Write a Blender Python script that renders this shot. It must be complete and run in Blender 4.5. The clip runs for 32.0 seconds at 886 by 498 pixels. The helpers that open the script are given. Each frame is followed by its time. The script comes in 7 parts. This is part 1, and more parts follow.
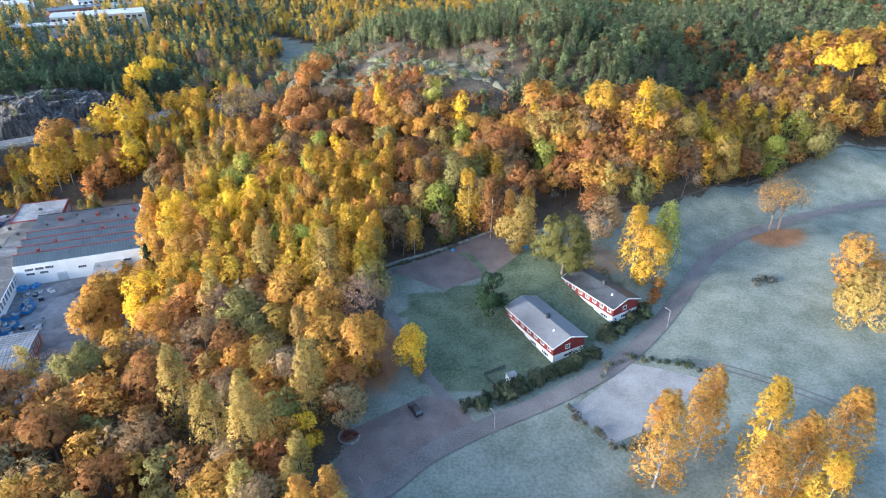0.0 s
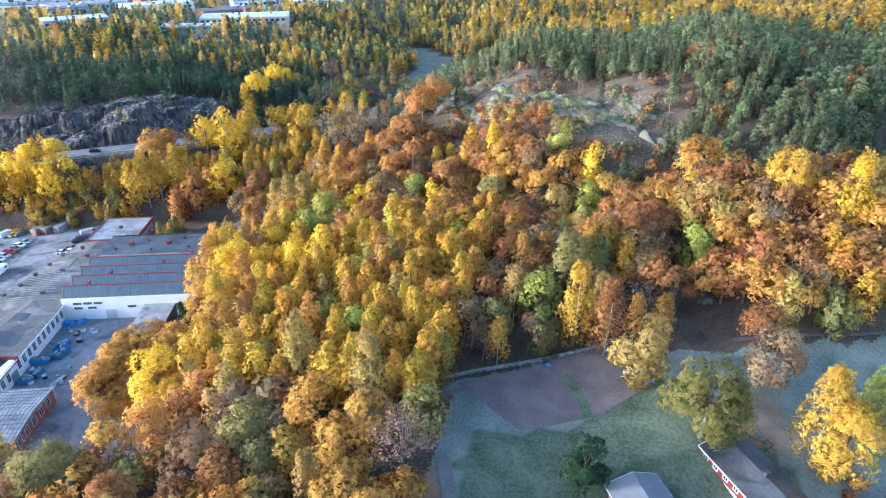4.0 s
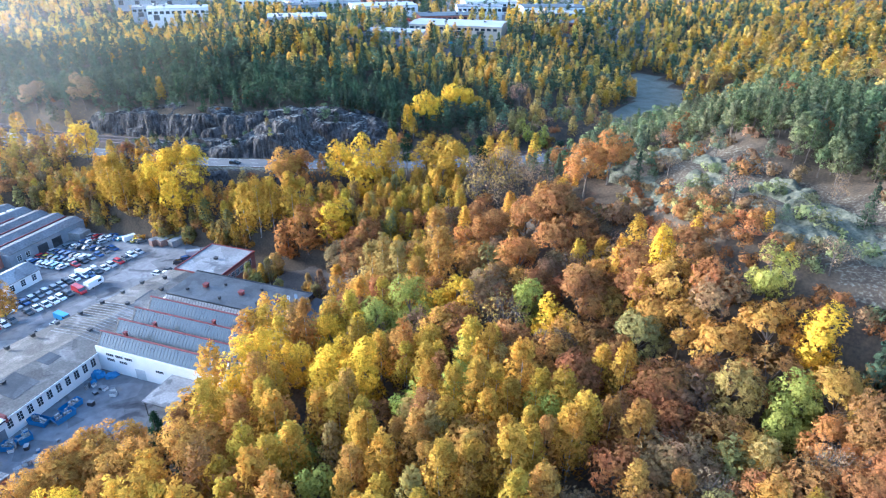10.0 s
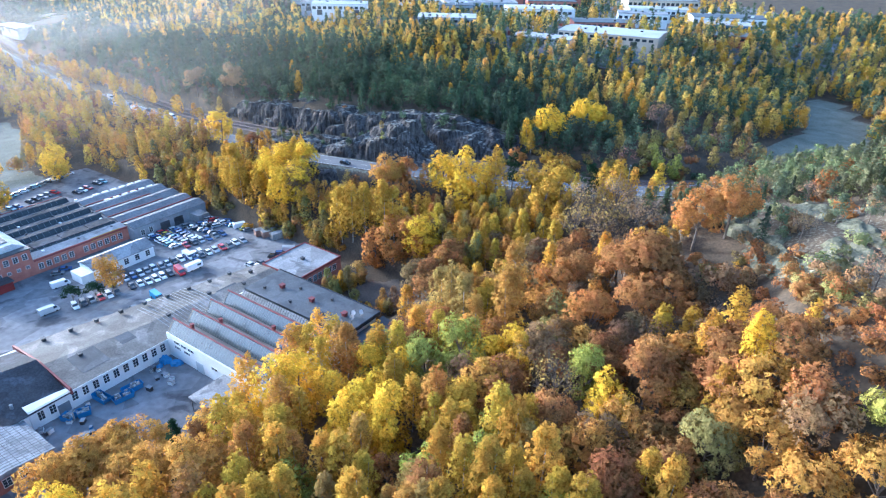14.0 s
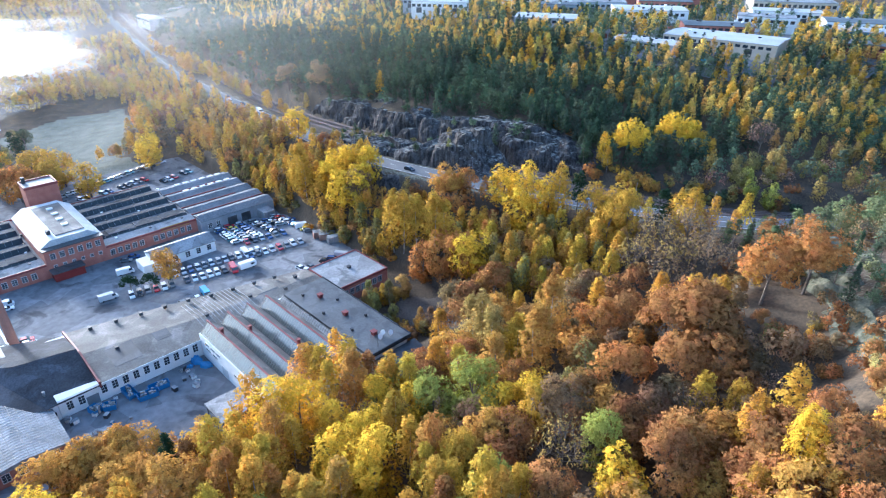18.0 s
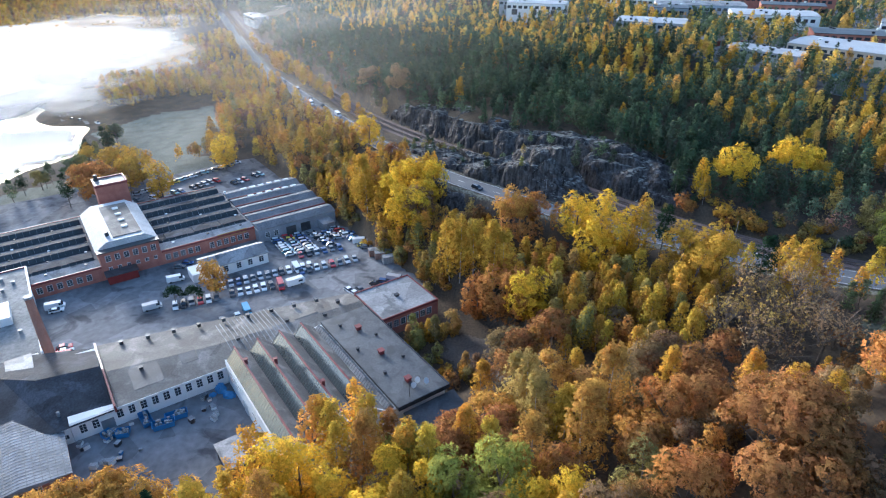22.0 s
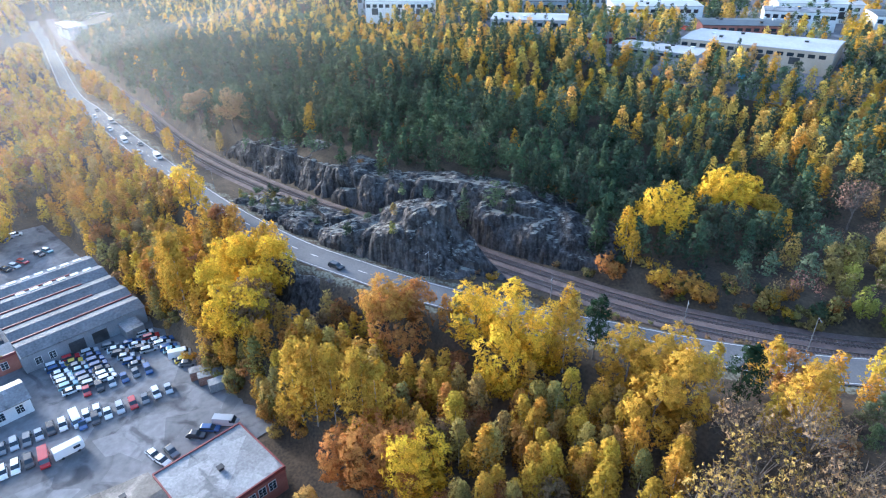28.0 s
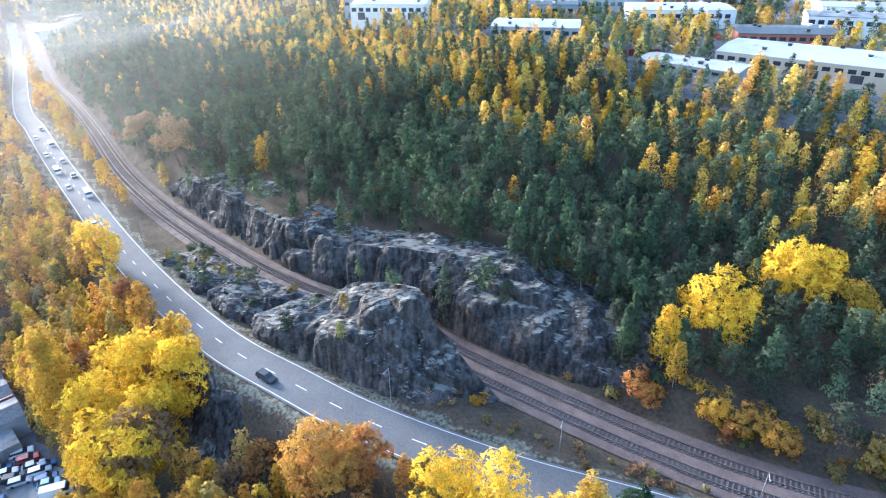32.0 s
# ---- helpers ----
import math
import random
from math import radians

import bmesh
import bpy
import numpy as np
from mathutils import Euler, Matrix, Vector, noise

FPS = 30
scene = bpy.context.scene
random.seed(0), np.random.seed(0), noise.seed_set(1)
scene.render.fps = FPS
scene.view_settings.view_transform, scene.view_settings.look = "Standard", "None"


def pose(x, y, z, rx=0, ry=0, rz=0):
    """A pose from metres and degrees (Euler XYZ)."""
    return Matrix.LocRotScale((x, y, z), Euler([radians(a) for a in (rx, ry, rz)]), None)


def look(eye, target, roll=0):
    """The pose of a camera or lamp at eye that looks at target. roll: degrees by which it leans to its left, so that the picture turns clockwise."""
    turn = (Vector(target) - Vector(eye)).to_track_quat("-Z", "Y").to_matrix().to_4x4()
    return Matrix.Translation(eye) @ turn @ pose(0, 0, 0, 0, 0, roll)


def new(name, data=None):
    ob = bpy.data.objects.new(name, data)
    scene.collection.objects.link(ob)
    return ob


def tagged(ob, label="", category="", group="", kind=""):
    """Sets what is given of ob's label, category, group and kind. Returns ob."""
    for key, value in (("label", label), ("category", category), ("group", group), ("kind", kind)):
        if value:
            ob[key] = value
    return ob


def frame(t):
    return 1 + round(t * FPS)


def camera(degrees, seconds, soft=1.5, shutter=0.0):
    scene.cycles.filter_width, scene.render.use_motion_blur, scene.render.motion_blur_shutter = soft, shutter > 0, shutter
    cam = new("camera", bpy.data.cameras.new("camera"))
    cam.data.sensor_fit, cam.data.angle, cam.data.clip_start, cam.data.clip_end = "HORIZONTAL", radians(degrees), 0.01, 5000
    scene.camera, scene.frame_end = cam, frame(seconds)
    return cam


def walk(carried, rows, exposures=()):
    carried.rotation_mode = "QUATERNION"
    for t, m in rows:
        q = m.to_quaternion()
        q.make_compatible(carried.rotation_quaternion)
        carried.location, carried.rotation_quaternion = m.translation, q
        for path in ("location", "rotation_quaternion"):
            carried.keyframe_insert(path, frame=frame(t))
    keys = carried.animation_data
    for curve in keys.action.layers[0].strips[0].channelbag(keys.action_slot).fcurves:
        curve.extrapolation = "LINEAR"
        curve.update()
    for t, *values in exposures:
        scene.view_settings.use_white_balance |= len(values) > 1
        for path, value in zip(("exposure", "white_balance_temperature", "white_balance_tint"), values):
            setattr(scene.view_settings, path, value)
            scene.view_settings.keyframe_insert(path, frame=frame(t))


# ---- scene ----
cam = camera(71.87, 32.0, soft=1.15)
# seconds, eye x y z, heading, pitch, roll
PATH = [
    (0.0, -0.00, 0.00, 106.00, -0.922, -28.213, -0.679),
    (0.5, 1.53, 6.68, 105.95, -1.029, -28.101, -0.530),
    (1.0, 3.04, 13.34, 105.90, -0.157, -28.133, -0.592),
    (1.5, 4.48, 20.06, 105.83, 4.479, -27.879, -0.358),
    (2.0, 5.81, 26.61, 105.72, 5.458, -27.893, -0.359),
    (2.5, 6.75, 33.19, 105.56, 10.763, -27.690, -0.131),
    (4.5, 8.84, 59.48, 104.72, 13.577, -27.642, -0.176),
    (5.0, 9.39, 66.02, 104.52, 13.730, -27.678, -0.348),
    (5.5, 10.01, 72.53, 104.33, 13.908, -27.706, -0.346),
    (6.0, 10.61, 79.06, 104.15, 14.019, -27.579, -0.194),
    (6.5, 11.09, 85.60, 103.98, 15.935, -27.595, -0.292),
    (7.0, 11.35, 92.15, 103.80, 22.684, -27.451, 0.093),
    (7.5, 11.36, 98.59, 103.64, 25.217, -27.465, 0.049),
    (8.0, 11.21, 104.91, 103.50, 30.717, -27.402, 0.384),
    (8.5, 11.01, 110.96, 103.42, 31.685, -27.431, 0.359),
    (9.0, 10.84, 116.65, 103.39, 32.011, -27.360, 0.429),
    (9.5, 10.80, 121.91, 103.42, 32.241, -27.367, 0.460),
    (10.0, 10.86, 126.71, 103.51, 36.587, -27.367, 0.576),
    (10.5, 11.05, 131.03, 103.63, 43.264, -27.377, 0.839),
    (11.0, 11.36, 134.80, 103.77, 44.255, -27.473, 0.803),
    (11.5, 11.78, 138.11, 103.93, 44.474, -27.480, 0.846),
    (12.0, 12.23, 141.10, 104.12, 45.555, -27.552, 0.732),
    (12.5, 12.66, 144.03, 104.34, 48.553, -27.533, 0.968),
    (13.0, 13.05, 146.89, 104.59, 49.195, -27.588, 1.005),
    (13.5, 13.42, 149.72, 104.86, 51.167, -27.650, 1.104),
    (15.5, 14.50, 160.98, 106.04, 53.626, -27.933, 0.864),
    (16.0, 14.45, 163.74, 106.31, 56.497, -28.012, 0.680),
    (16.5, 14.15, 166.48, 106.54, 57.582, -28.115, 0.589),
    (17.0, 13.64, 169.19, 106.71, 58.143, -28.187, 0.596),
    (17.5, 12.96, 171.89, 106.79, 60.825, -28.288, 0.373),
    (18.0, 12.14, 174.63, 106.77, 63.205, -28.269, 0.486),
    (18.5, 11.13, 177.27, 106.67, 63.817, -28.340, 0.344),
    (19.0, 9.85, 179.77, 106.51, 67.009, -28.314, 0.311),
    (19.5, 8.29, 182.13, 106.30, 69.198, -28.307, 0.131),
    (20.0, 6.36, 184.50, 106.08, 75.492, -28.250, 0.191),
    (20.5, 4.03, 186.87, 105.88, 76.884, -28.273, 0.124),
    (21.0, 1.34, 189.22, 105.71, 77.243, -28.275, 0.065),
    (21.5, -1.58, 191.49, 105.55, 74.021, -28.324, -0.105),
    (22.0, -4.69, 193.69, 105.38, 73.080, -28.325, -0.172),
    (22.5, -8.02, 195.87, 105.20, 72.848, -28.401, -0.255),
    (23.0, -11.72, 198.12, 105.00, 72.671, -28.427, -0.330),
    (23.5, -15.76, 200.44, 104.78, 72.492, -28.412, -0.359),
    (24.0, -20.06, 202.79, 104.53, 72.402, -28.460, -0.431),
    (24.5, -24.76, 205.26, 104.24, 72.368, -28.533, -0.492),
    (26.5, -45.54, 215.90, 102.96, 70.645, -28.693, -0.642),
    (27.0, -50.75, 218.69, 102.64, 69.956, -28.759, -0.747),
    (27.5, -56.00, 221.63, 102.31, 66.978, -28.864, -0.648),
    (28.0, -61.22, 224.63, 101.98, 61.899, -29.040, -0.735),
    (28.5, -66.35, 227.81, 101.63, 59.210, -29.106, -0.638),
    (29.0, -71.35, 231.11, 101.27, 57.251, -29.203, -0.597),
    (29.5, -76.26, 234.59, 100.89, 56.663, -29.234, -0.595),
    (30.0, -81.09, 238.22, 100.52, 56.337, -29.333, -0.652),
    (30.5, -85.86, 241.99, 100.14, 56.079, -29.385, -0.667),
    (31.0, -90.65, 245.91, 99.74, 55.835, -29.355, -0.693),
    (31.5, -95.42, 249.88, 99.32, 56.895, -29.426, -0.792),
    (32.0, -100.25, 253.97, 98.89, 62.684, -29.238, -0.875),
]
walk(cam, [(t, pose(x, y, z, 90 + pitch, 0, yaw) @ pose(0, 0, 0, 0, 0, roll)) for t, x, y, z, yaw, pitch, roll in PATH],
     [(0.0, 2.12, 5350, 10), (6.0, 2.26, 4800, 10), (13.0, 2.18, 4760, 10), (19.0, 1.86, 4950, 10), (22.0, 1.52, 5150, 10), (24.0, 1.5, 5150, 10), (28.0, 1.98, 5050, 10), (32.0, 2.38, 5200, 10)])


# ---- world, sun ----
SUN_HEADING, SUN_HEIGHT = 112.0, 13.0
world = bpy.data.worlds.new("world")
scene.world = world
world.use_nodes = True
wn = world.node_tree.nodes
sky = wn.new("ShaderNodeTexSky")
sky.sky_type, sky.sun_disc = "NISHITA", False
sky.sun_elevation, sky.sun_rotation = radians(SUN_HEIGHT), radians(360 - SUN_HEADING)
sky.air_density, sky.dust_density, sky.ozone_density = 1.0, 2.0, 1.0
world.node_tree.links.new(sky.outputs[0], wn["Background"].inputs[0])
wn["Background"].inputs[1].default_value = 0.15
sun = new("sun", bpy.data.lights.new("sun", "SUN"))
sun.data.energy, sun.data.angle, sun.data.color = 1.8, radians(7.0), (1.0, 0.93, 0.82)
sx, sy = -math.sin(radians(SUN_HEADING)), math.cos(radians(SUN_HEADING))
sun.matrix_world = look((0, 0, 200), (-sx * 100, -sy * 100, 200 - 100 * math.tan(radians(SUN_HEIGHT))))
scene.view_settings.exposure = 1.85


# ---- materials ----
def rgb(c):
    return (c[0], c[1], c[2], 1.0)


def surface(name, colour, other=None, rough=0.8, scale=0.5, fine=6.0, bump=0.2, metal=0.0, depth=0.05, tint=0.0, spec=0.3):
    """A worn surface: two colours mixed by coarse and fine noise, with relief."""
    m = bpy.data.materials.new(name)
    m.use_nodes = True
    nt = m.node_tree
    n, l = nt.nodes, nt.links
    p = n["Principled BSDF"]
    geo = n.new("ShaderNodeNewGeometry")
    a, b = n.new("ShaderNodeTexNoise"), n.new("ShaderNodeTexNoise")
    a.inputs["Scale"].default_value, a.inputs["Detail"].default_value = scale, 5
    b.inputs["Scale"].default_value, b.inputs["Detail"].default_value = fine, 4
    for t in (a, b):
        l.new(geo.outputs["Position"], t.inputs["Vector"])
    add = n.new("ShaderNodeMath")
    add.operation = "ADD"
    half = n.new("ShaderNodeMath")
    half.operation, half.inputs[1].default_value = "MULTIPLY", 0.5
    l.new(a.outputs[0], add.inputs[0]), l.new(b.outputs[0], add.inputs[1]), l.new(add.outputs[0], half.inputs[0])
    ramp = n.new("ShaderNodeValToRGB")
    ramp.color_ramp.elements[0].position, ramp.color_ramp.elements[1].position = 0.36, 0.64
    ramp.color_ramp.elements[0].color = rgb(colour)
    ramp.color_ramp.elements[1].color = rgb(other or [min(1, v * 1.35) for v in colour])
    l.new(half.outputs[0], ramp.inputs[0])
    out = ramp.outputs[0]
    if tint:
        info, hsv, mr = n.new("ShaderNodeObjectInfo"), n.new("ShaderNodeHueSaturation"), n.new("ShaderNodeMapRange")
        mr.inputs[3].default_value, mr.inputs[4].default_value = 1 - tint, 1 + tint
        l.new(info.outputs["Random"], mr.inputs[0]), l.new(mr.outputs[0], hsv.inputs["Value"]), l.new(out, hsv.inputs["Color"])
        out = hsv.outputs[0]
    l.new(out, p.inputs["Base Color"])
    p.inputs["Roughness"].default_value, p.inputs["Metallic"].default_value = rough, metal
    p.inputs["Specular IOR Level"].default_value = spec
    if bump:
        bm_ = n.new("ShaderNodeBump")
        bm_.inputs["Strength"].default_value, bm_.inputs["Distance"].default_value = bump, depth
        l.new(half.outputs[0], bm_.inputs["Height"]), l.new(bm_.outputs[0], p.inputs["Normal"])
    return m


def leaves(name, per_object, grain):
    """Autumn leaves or needles: the tree's own colour, varied from clump to clump, letting light through."""
    m = bpy.data.materials.new(name)
    m.use_nodes = True
    nt = m.node_tree
    n, l = nt.nodes, nt.links
    n.remove(n["Principled BSDF"])
    geo = n.new("ShaderNodeNewGeometry")
    if per_object:
        src = n.new("ShaderNodeObjectInfo")
        col = src.outputs["Color"]
    else:
        src = n.new("ShaderNodeAttribute")
        src.attribute_name = "tint"
        col = src.outputs["Color"]
    big, small = n.new("ShaderNodeTexNoise"), n.new("ShaderNodeTexNoise")
    big.inputs["Scale"].default_value, small.inputs["Scale"].default_value = 0.35, 2.2
    for t in (big, small):
        l.new(geo.outputs["Position"], t.inputs["Vector"])
    hsv = n.new("ShaderNodeHueSaturation")
    h, v = n.new("ShaderNodeMapRange"), n.new("ShaderNodeMapRange")
    h.inputs[1].default_value, h.inputs[2].default_value, h.inputs[3].default_value, h.inputs[4].default_value = 0.3, 0.7, 0.488, 0.511
    v.inputs[1].default_value, v.inputs[2].default_value, v.inputs[3].default_value, v.inputs[4].default_value = 0.3, 0.7, 0.68, 1.32
    l.new(big.outputs[0], h.inputs[0]), l.new(h.outputs[0], hsv.inputs["Hue"])
    isl = n.new("ShaderNodeMath")
    isl.operation = "MULTIPLY_ADD"
    isl.inputs[1].default_value, isl.inputs[2].default_value = 0.3, -0.15
    l.new(geo.outputs["Random Per Island"], isl.inputs[0])
    sm = n.new("ShaderNodeMath")
    sm.operation = "ADD"
    l.new(small.outputs[0], sm.inputs[0]), l.new(isl.outputs[0], sm.inputs[1])
    l.new(sm.outputs[0], v.inputs[0]), l.new(v.outputs[0], hsv.inputs["Value"])
    l.new(col, hsv.inputs["Color"])
    d, t, mix = n.new("ShaderNodeBsdfDiffuse"), n.new("ShaderNodeBsdfTranslucent"), n.new("ShaderNodeMixShader")
    l.new(hsv.outputs[0], d.inputs["Color"]), l.new(hsv.outputs[0], t.inputs["Color"])
    mix.inputs[0].default_value = 0.35
    l.new(d.outputs[0], mix.inputs[1]), l.new(t.outputs[0], mix.inputs[2])
    # each clump is broken into ragged sprays with gaps between the leaves
    spray, cut, gap, whole = n.new("ShaderNodeTexNoise"), n.new("ShaderNodeMath"), n.new("ShaderNodeBsdfTransparent"), n.new("ShaderNodeMixShader")
    spray.inputs["Scale"].default_value, spray.inputs["Detail"].default_value = grain, 1
    cut.operation, cut.inputs[1].default_value = "GREATER_THAN", 0.485
    l.new(geo.outputs["Position"], spray.inputs["Vector"]), l.new(spray.outputs[0], cut.inputs[0])
    l.new(cut.outputs[0], whole.inputs[0]), l.new(gap.outputs[0], whole.inputs[1]), l.new(mix.outputs[0], whole.inputs[2])
    l.new(whole.outputs[0], n["Material Output"].inputs[0])
    return m


LEAF = leaves("leaves", True, 4.2)
LEAF_WOODS = leaves("leaves_woods", False, 2.2)
BARK = surface("bark", (0.10, 0.075, 0.055), (0.22, 0.18, 0.15), 0.9, 0.8, 5, 0.4)
BIRCH_BARK = surface("birch_bark", (0.16, 0.14, 0.12), (0.55, 0.52, 0.48), 0.8, 0.9, 4, 0.3)
ROCK = surface("rock", (0.04, 0.036, 0.035), (0.12, 0.109, 0.104), 0.9, 0.22, 1.6, 0.9, depth=0.4, spec=0.15)
HEATH_ROCK = surface("heath_rock", (0.07, 0.072, 0.045), (0.205, 0.198, 0.145), 0.95, 0.3, 1.8, 0.8, depth=0.3, spec=0.1)


def lichen(m):
    """Pale lichen and thin turf on the level tops of a rock."""
    nt = m.node_tree
    n, l = nt.nodes, nt.links
    p = n["Principled BSDF"]
    base = p.inputs["Base Color"].links[0].from_socket
    geo, sep = n.new("ShaderNodeNewGeometry"), n.new("ShaderNodeSeparateXYZ")
    stretch, streak, level, joint = n.new("ShaderNodeMapping"), n.new("ShaderNodeTexNoise"), n.new("ShaderNodeMapRange"), n.new("ShaderNodeMix")
    stretch.inputs["Scale"].default_value = (0.9, 0.9, 0.12)
    streak.inputs["Scale"].default_value, streak.inputs["Detail"].default_value = 1.0, 6
    level.inputs[1].default_value, level.inputs[2].default_value, level.inputs[3].default_value, level.inputs[4].default_value = 0.36, 0.6, 0.4, 1.25
    joint.data_type, joint.blend_type = "RGBA", "MULTIPLY"
    joint.inputs[0].default_value = 1.0
    l.new(geo.outputs["Position"], stretch.inputs[0]), l.new(stretch.outputs[0], streak.inputs["Vector"]), l.new(streak.outputs[0], level.inputs[0])
    l.new(base, joint.inputs[6]), l.new(level.outputs[0], joint.inputs[7])
    base = joint.outputs[2]
    l.new(geo.outputs["True Normal"], sep.inputs[0])
    tex = n.new("ShaderNodeTexNoise")
    tex.inputs["Scale"].default_value, tex.inputs["Detail"].default_value = 0.5, 6
    l.new(geo.outputs["Position"], tex.inputs["Vector"])
    add = n.new("ShaderNodeMath")
    add.operation = "ADD"
    l.new(sep.outputs[2], add.inputs[0]), l.new(tex.outputs[0], add.inputs[1])
    cut = n.new("ShaderNodeMapRange")
    cut.inputs[1].default_value, cut.inputs[2].default_value, cut.inputs[4].default_value = 1.4, 1.54, 0.75
    l.new(add.outputs[0], cut.inputs[0])
    mix = n.new("ShaderNodeMix")
    mix.data_type = "RGBA"
    mix.inputs[7].default_value = (0.30, 0.29, 0.25, 1)
    l.new(cut.outputs[0], mix.inputs[0]), l.new(base, mix.inputs[6]), l.new(mix.outputs[2], p.inputs["Base Color"])


lichen(ROCK)
ASPHALT = surface("asphalt", (0.135, 0.135, 0.14), (0.235, 0.235, 0.242), 0.9, 0.05, 0.5, 0.1, spec=0.12)
ROADTOP = surface("road_asphalt", (0.12, 0.12, 0.124), (0.18, 0.18, 0.182), 0.85, 0.1, 2.5, 0.1, spec=0.2)
GRAVEL = surface("gravel", (0.10, 0.09, 0.085), (0.20, 0.182, 0.17), 0.95, 0.12, 3.0, 0.3)
BALLAST = surface("ballast", (0.095, 0.07, 0.064), (0.19, 0.145, 0.13), 0.95, 0.4, 4.0, 0.6)
WHITE_LINE = surface("road_paint", (0.6, 0.6, 0.58), (0.78, 0.78, 0.76), 0.7, 1, 8, 0)
STEEL = surface("rail_steel", (0.25, 0.22, 0.2), (0.42, 0.38, 0.35), 0.35, 0.5, 5, 0.1, metal=0.9)
SLEEPER = surface("sleeper", (0.10, 0.075, 0.068), (0.18, 0.14, 0.125), 0.9, 0.5, 5, 0.3)
BRICK = surface("brick", (0.27, 0.10, 0.075), (0.42, 0.18, 0.13), 0.85, 0.4, 9, 0.25)
WHITE_WALL = surface("white_render", (0.70, 0.70, 0.68), (0.84, 0.84, 0.82), 0.85, 0.25, 5, 0.1)
RED_WALL = surface("red_board", (0.15, 0.02, 0.016), (0.22, 0.036, 0.03), 0.8, 0.4, 7, 0.15)
FELT = surface("roof_felt", (0.038, 0.04, 0.044), (0.08, 0.083, 0.088), 0.46, 0.12, 2.0, 0.06, spec=0.6)
FELT_DARK = surface("dark_roof_felt", (0.03, 0.033, 0.04), (0.065, 0.07, 0.08), 0.85, 0.15, 2.0, 0.15, spec=0.15)
FELT_LIGHT = surface("pale_roof_felt", (0.18, 0.18, 0.185), (0.33, 0.33, 0.33), 0.6, 0.12, 2.0, 0.08, spec=0.45)
FELT_BROWN = surface("brown_roof_felt", (0.10, 0.09, 0.08), (0.18, 0.165, 0.145), 0.75, 0.15, 2.0, 0.08, spec=0.3)
SHEET = surface("sheet_metal", (0.2, 0.206, 0.214), (0.33, 0.338, 0.35), 0.75, 0.2, 2.0, 0.05, metal=0.0, spec=0.25)
RED_TRIM = surface("red_sheet_metal", (0.15, 0.035, 0.035), (0.24, 0.06, 0.055), 0.5, 0.6, 5, 0.05)
DARK = surface("dark_metal", (0.03, 0.03, 0.035), (0.07, 0.07, 0.075), 0.5, 0.6, 5, 0.05)


def stained(m, scale, lo, hi, dark, gloss=0.0):
    """Puddles, damp patches and old repairs with a shape of their own on a flat surface."""
    nt = m.node_tree
    n, l = nt.nodes, nt.links
    p = n["Principled BSDF"]
    base = p.inputs["Base Color"].links[0].from_socket
    geo, tex, warp = n.new("ShaderNodeNewGeometry"), n.new("ShaderNodeTexNoise"), n.new("ShaderNodeTexVoronoi")
    tex.inputs["Scale"].default_value, tex.inputs["Detail"].default_value, tex.inputs["Distortion"].default_value = scale, 7, 1.2
    warp.inputs["Scale"].default_value = scale * 1.7
    l.new(geo.outputs["Position"], tex.inputs["Vector"]), l.new(geo.outputs["Position"], warp.inputs["Vector"])
    cut = n.new("ShaderNodeMapRange")
    cut.inputs[1].default_value, cut.inputs[2].default_value = lo, hi
    l.new(tex.outputs[0], cut.inputs[0])
    shade, tile = n.new("ShaderNodeMix"), n.new("ShaderNodeMix")
    shade.data_type = tile.data_type = "RGBA"
    shade.blend_type = tile.blend_type = "MULTIPLY"
    shade.inputs[7].default_value = (dark, dark, dark * 1.03, 1)
    l.new(cut.outputs[0], shade.inputs[0]), l.new(base, shade.inputs[6])
    grey = n.new("ShaderNodeMapRange")
    grey.inputs[3].default_value, grey.inputs[4].default_value = 0.78, 1.18
    sep = n.new("ShaderNodeSeparateColor")
    l.new(warp.outputs["Color"], sep.inputs[0]), l.new(sep.outputs[0], grey.inputs[0])
    tile.inputs[0].default_value = 1.0
    l.new(shade.outputs[2], tile.inputs[6]), l.new(grey.outputs[0], tile.inputs[7]), l.new(tile.outputs[2], p.inputs["Base Color"])
    if gloss:
        wet = n.new("ShaderNodeMapRange")
        wet.inputs[3].default_value, wet.inputs[4].default_value = p.inputs["Roughness"].default_value, gloss
        l.new(cut.outputs[0], wet.inputs[0]), l.new(wet.outputs[0], p.inputs["Roughness"])


stained(ASPHALT, 0.09, 0.56, 0.66, 0.5)
stained(FELT, 0.14, 0.52, 0.62, 0.5, 0.45)
stained(FELT_BROWN, 0.12, 0.5, 0.64, 1.7)
stained(FELT_LIGHT, 0.16, 0.54, 0.62, 0.5)
stained(FELT_DARK, 0.14, 0.55, 0.62, 1.4)
stained(SHEET, 0.2, 0.56, 0.66, 0.7)
FRAME = surface("window_frame", (0.72, 0.72, 0.70), (0.82, 0.82, 0.80), 0.6, 0.6, 5, 0.0)


def glass(name, colour, rough=0.08):
    m = bpy.data.materials.new(name)
    m.use_nodes = True
    p = m.node_tree.nodes["Principled BSDF"]
    p.inputs["Base Color"].default_value, p.inputs["Roughness"].default_value = rgb(colour), rough
    p.inputs["Specular IOR Level"].default_value = 0.7
    return m


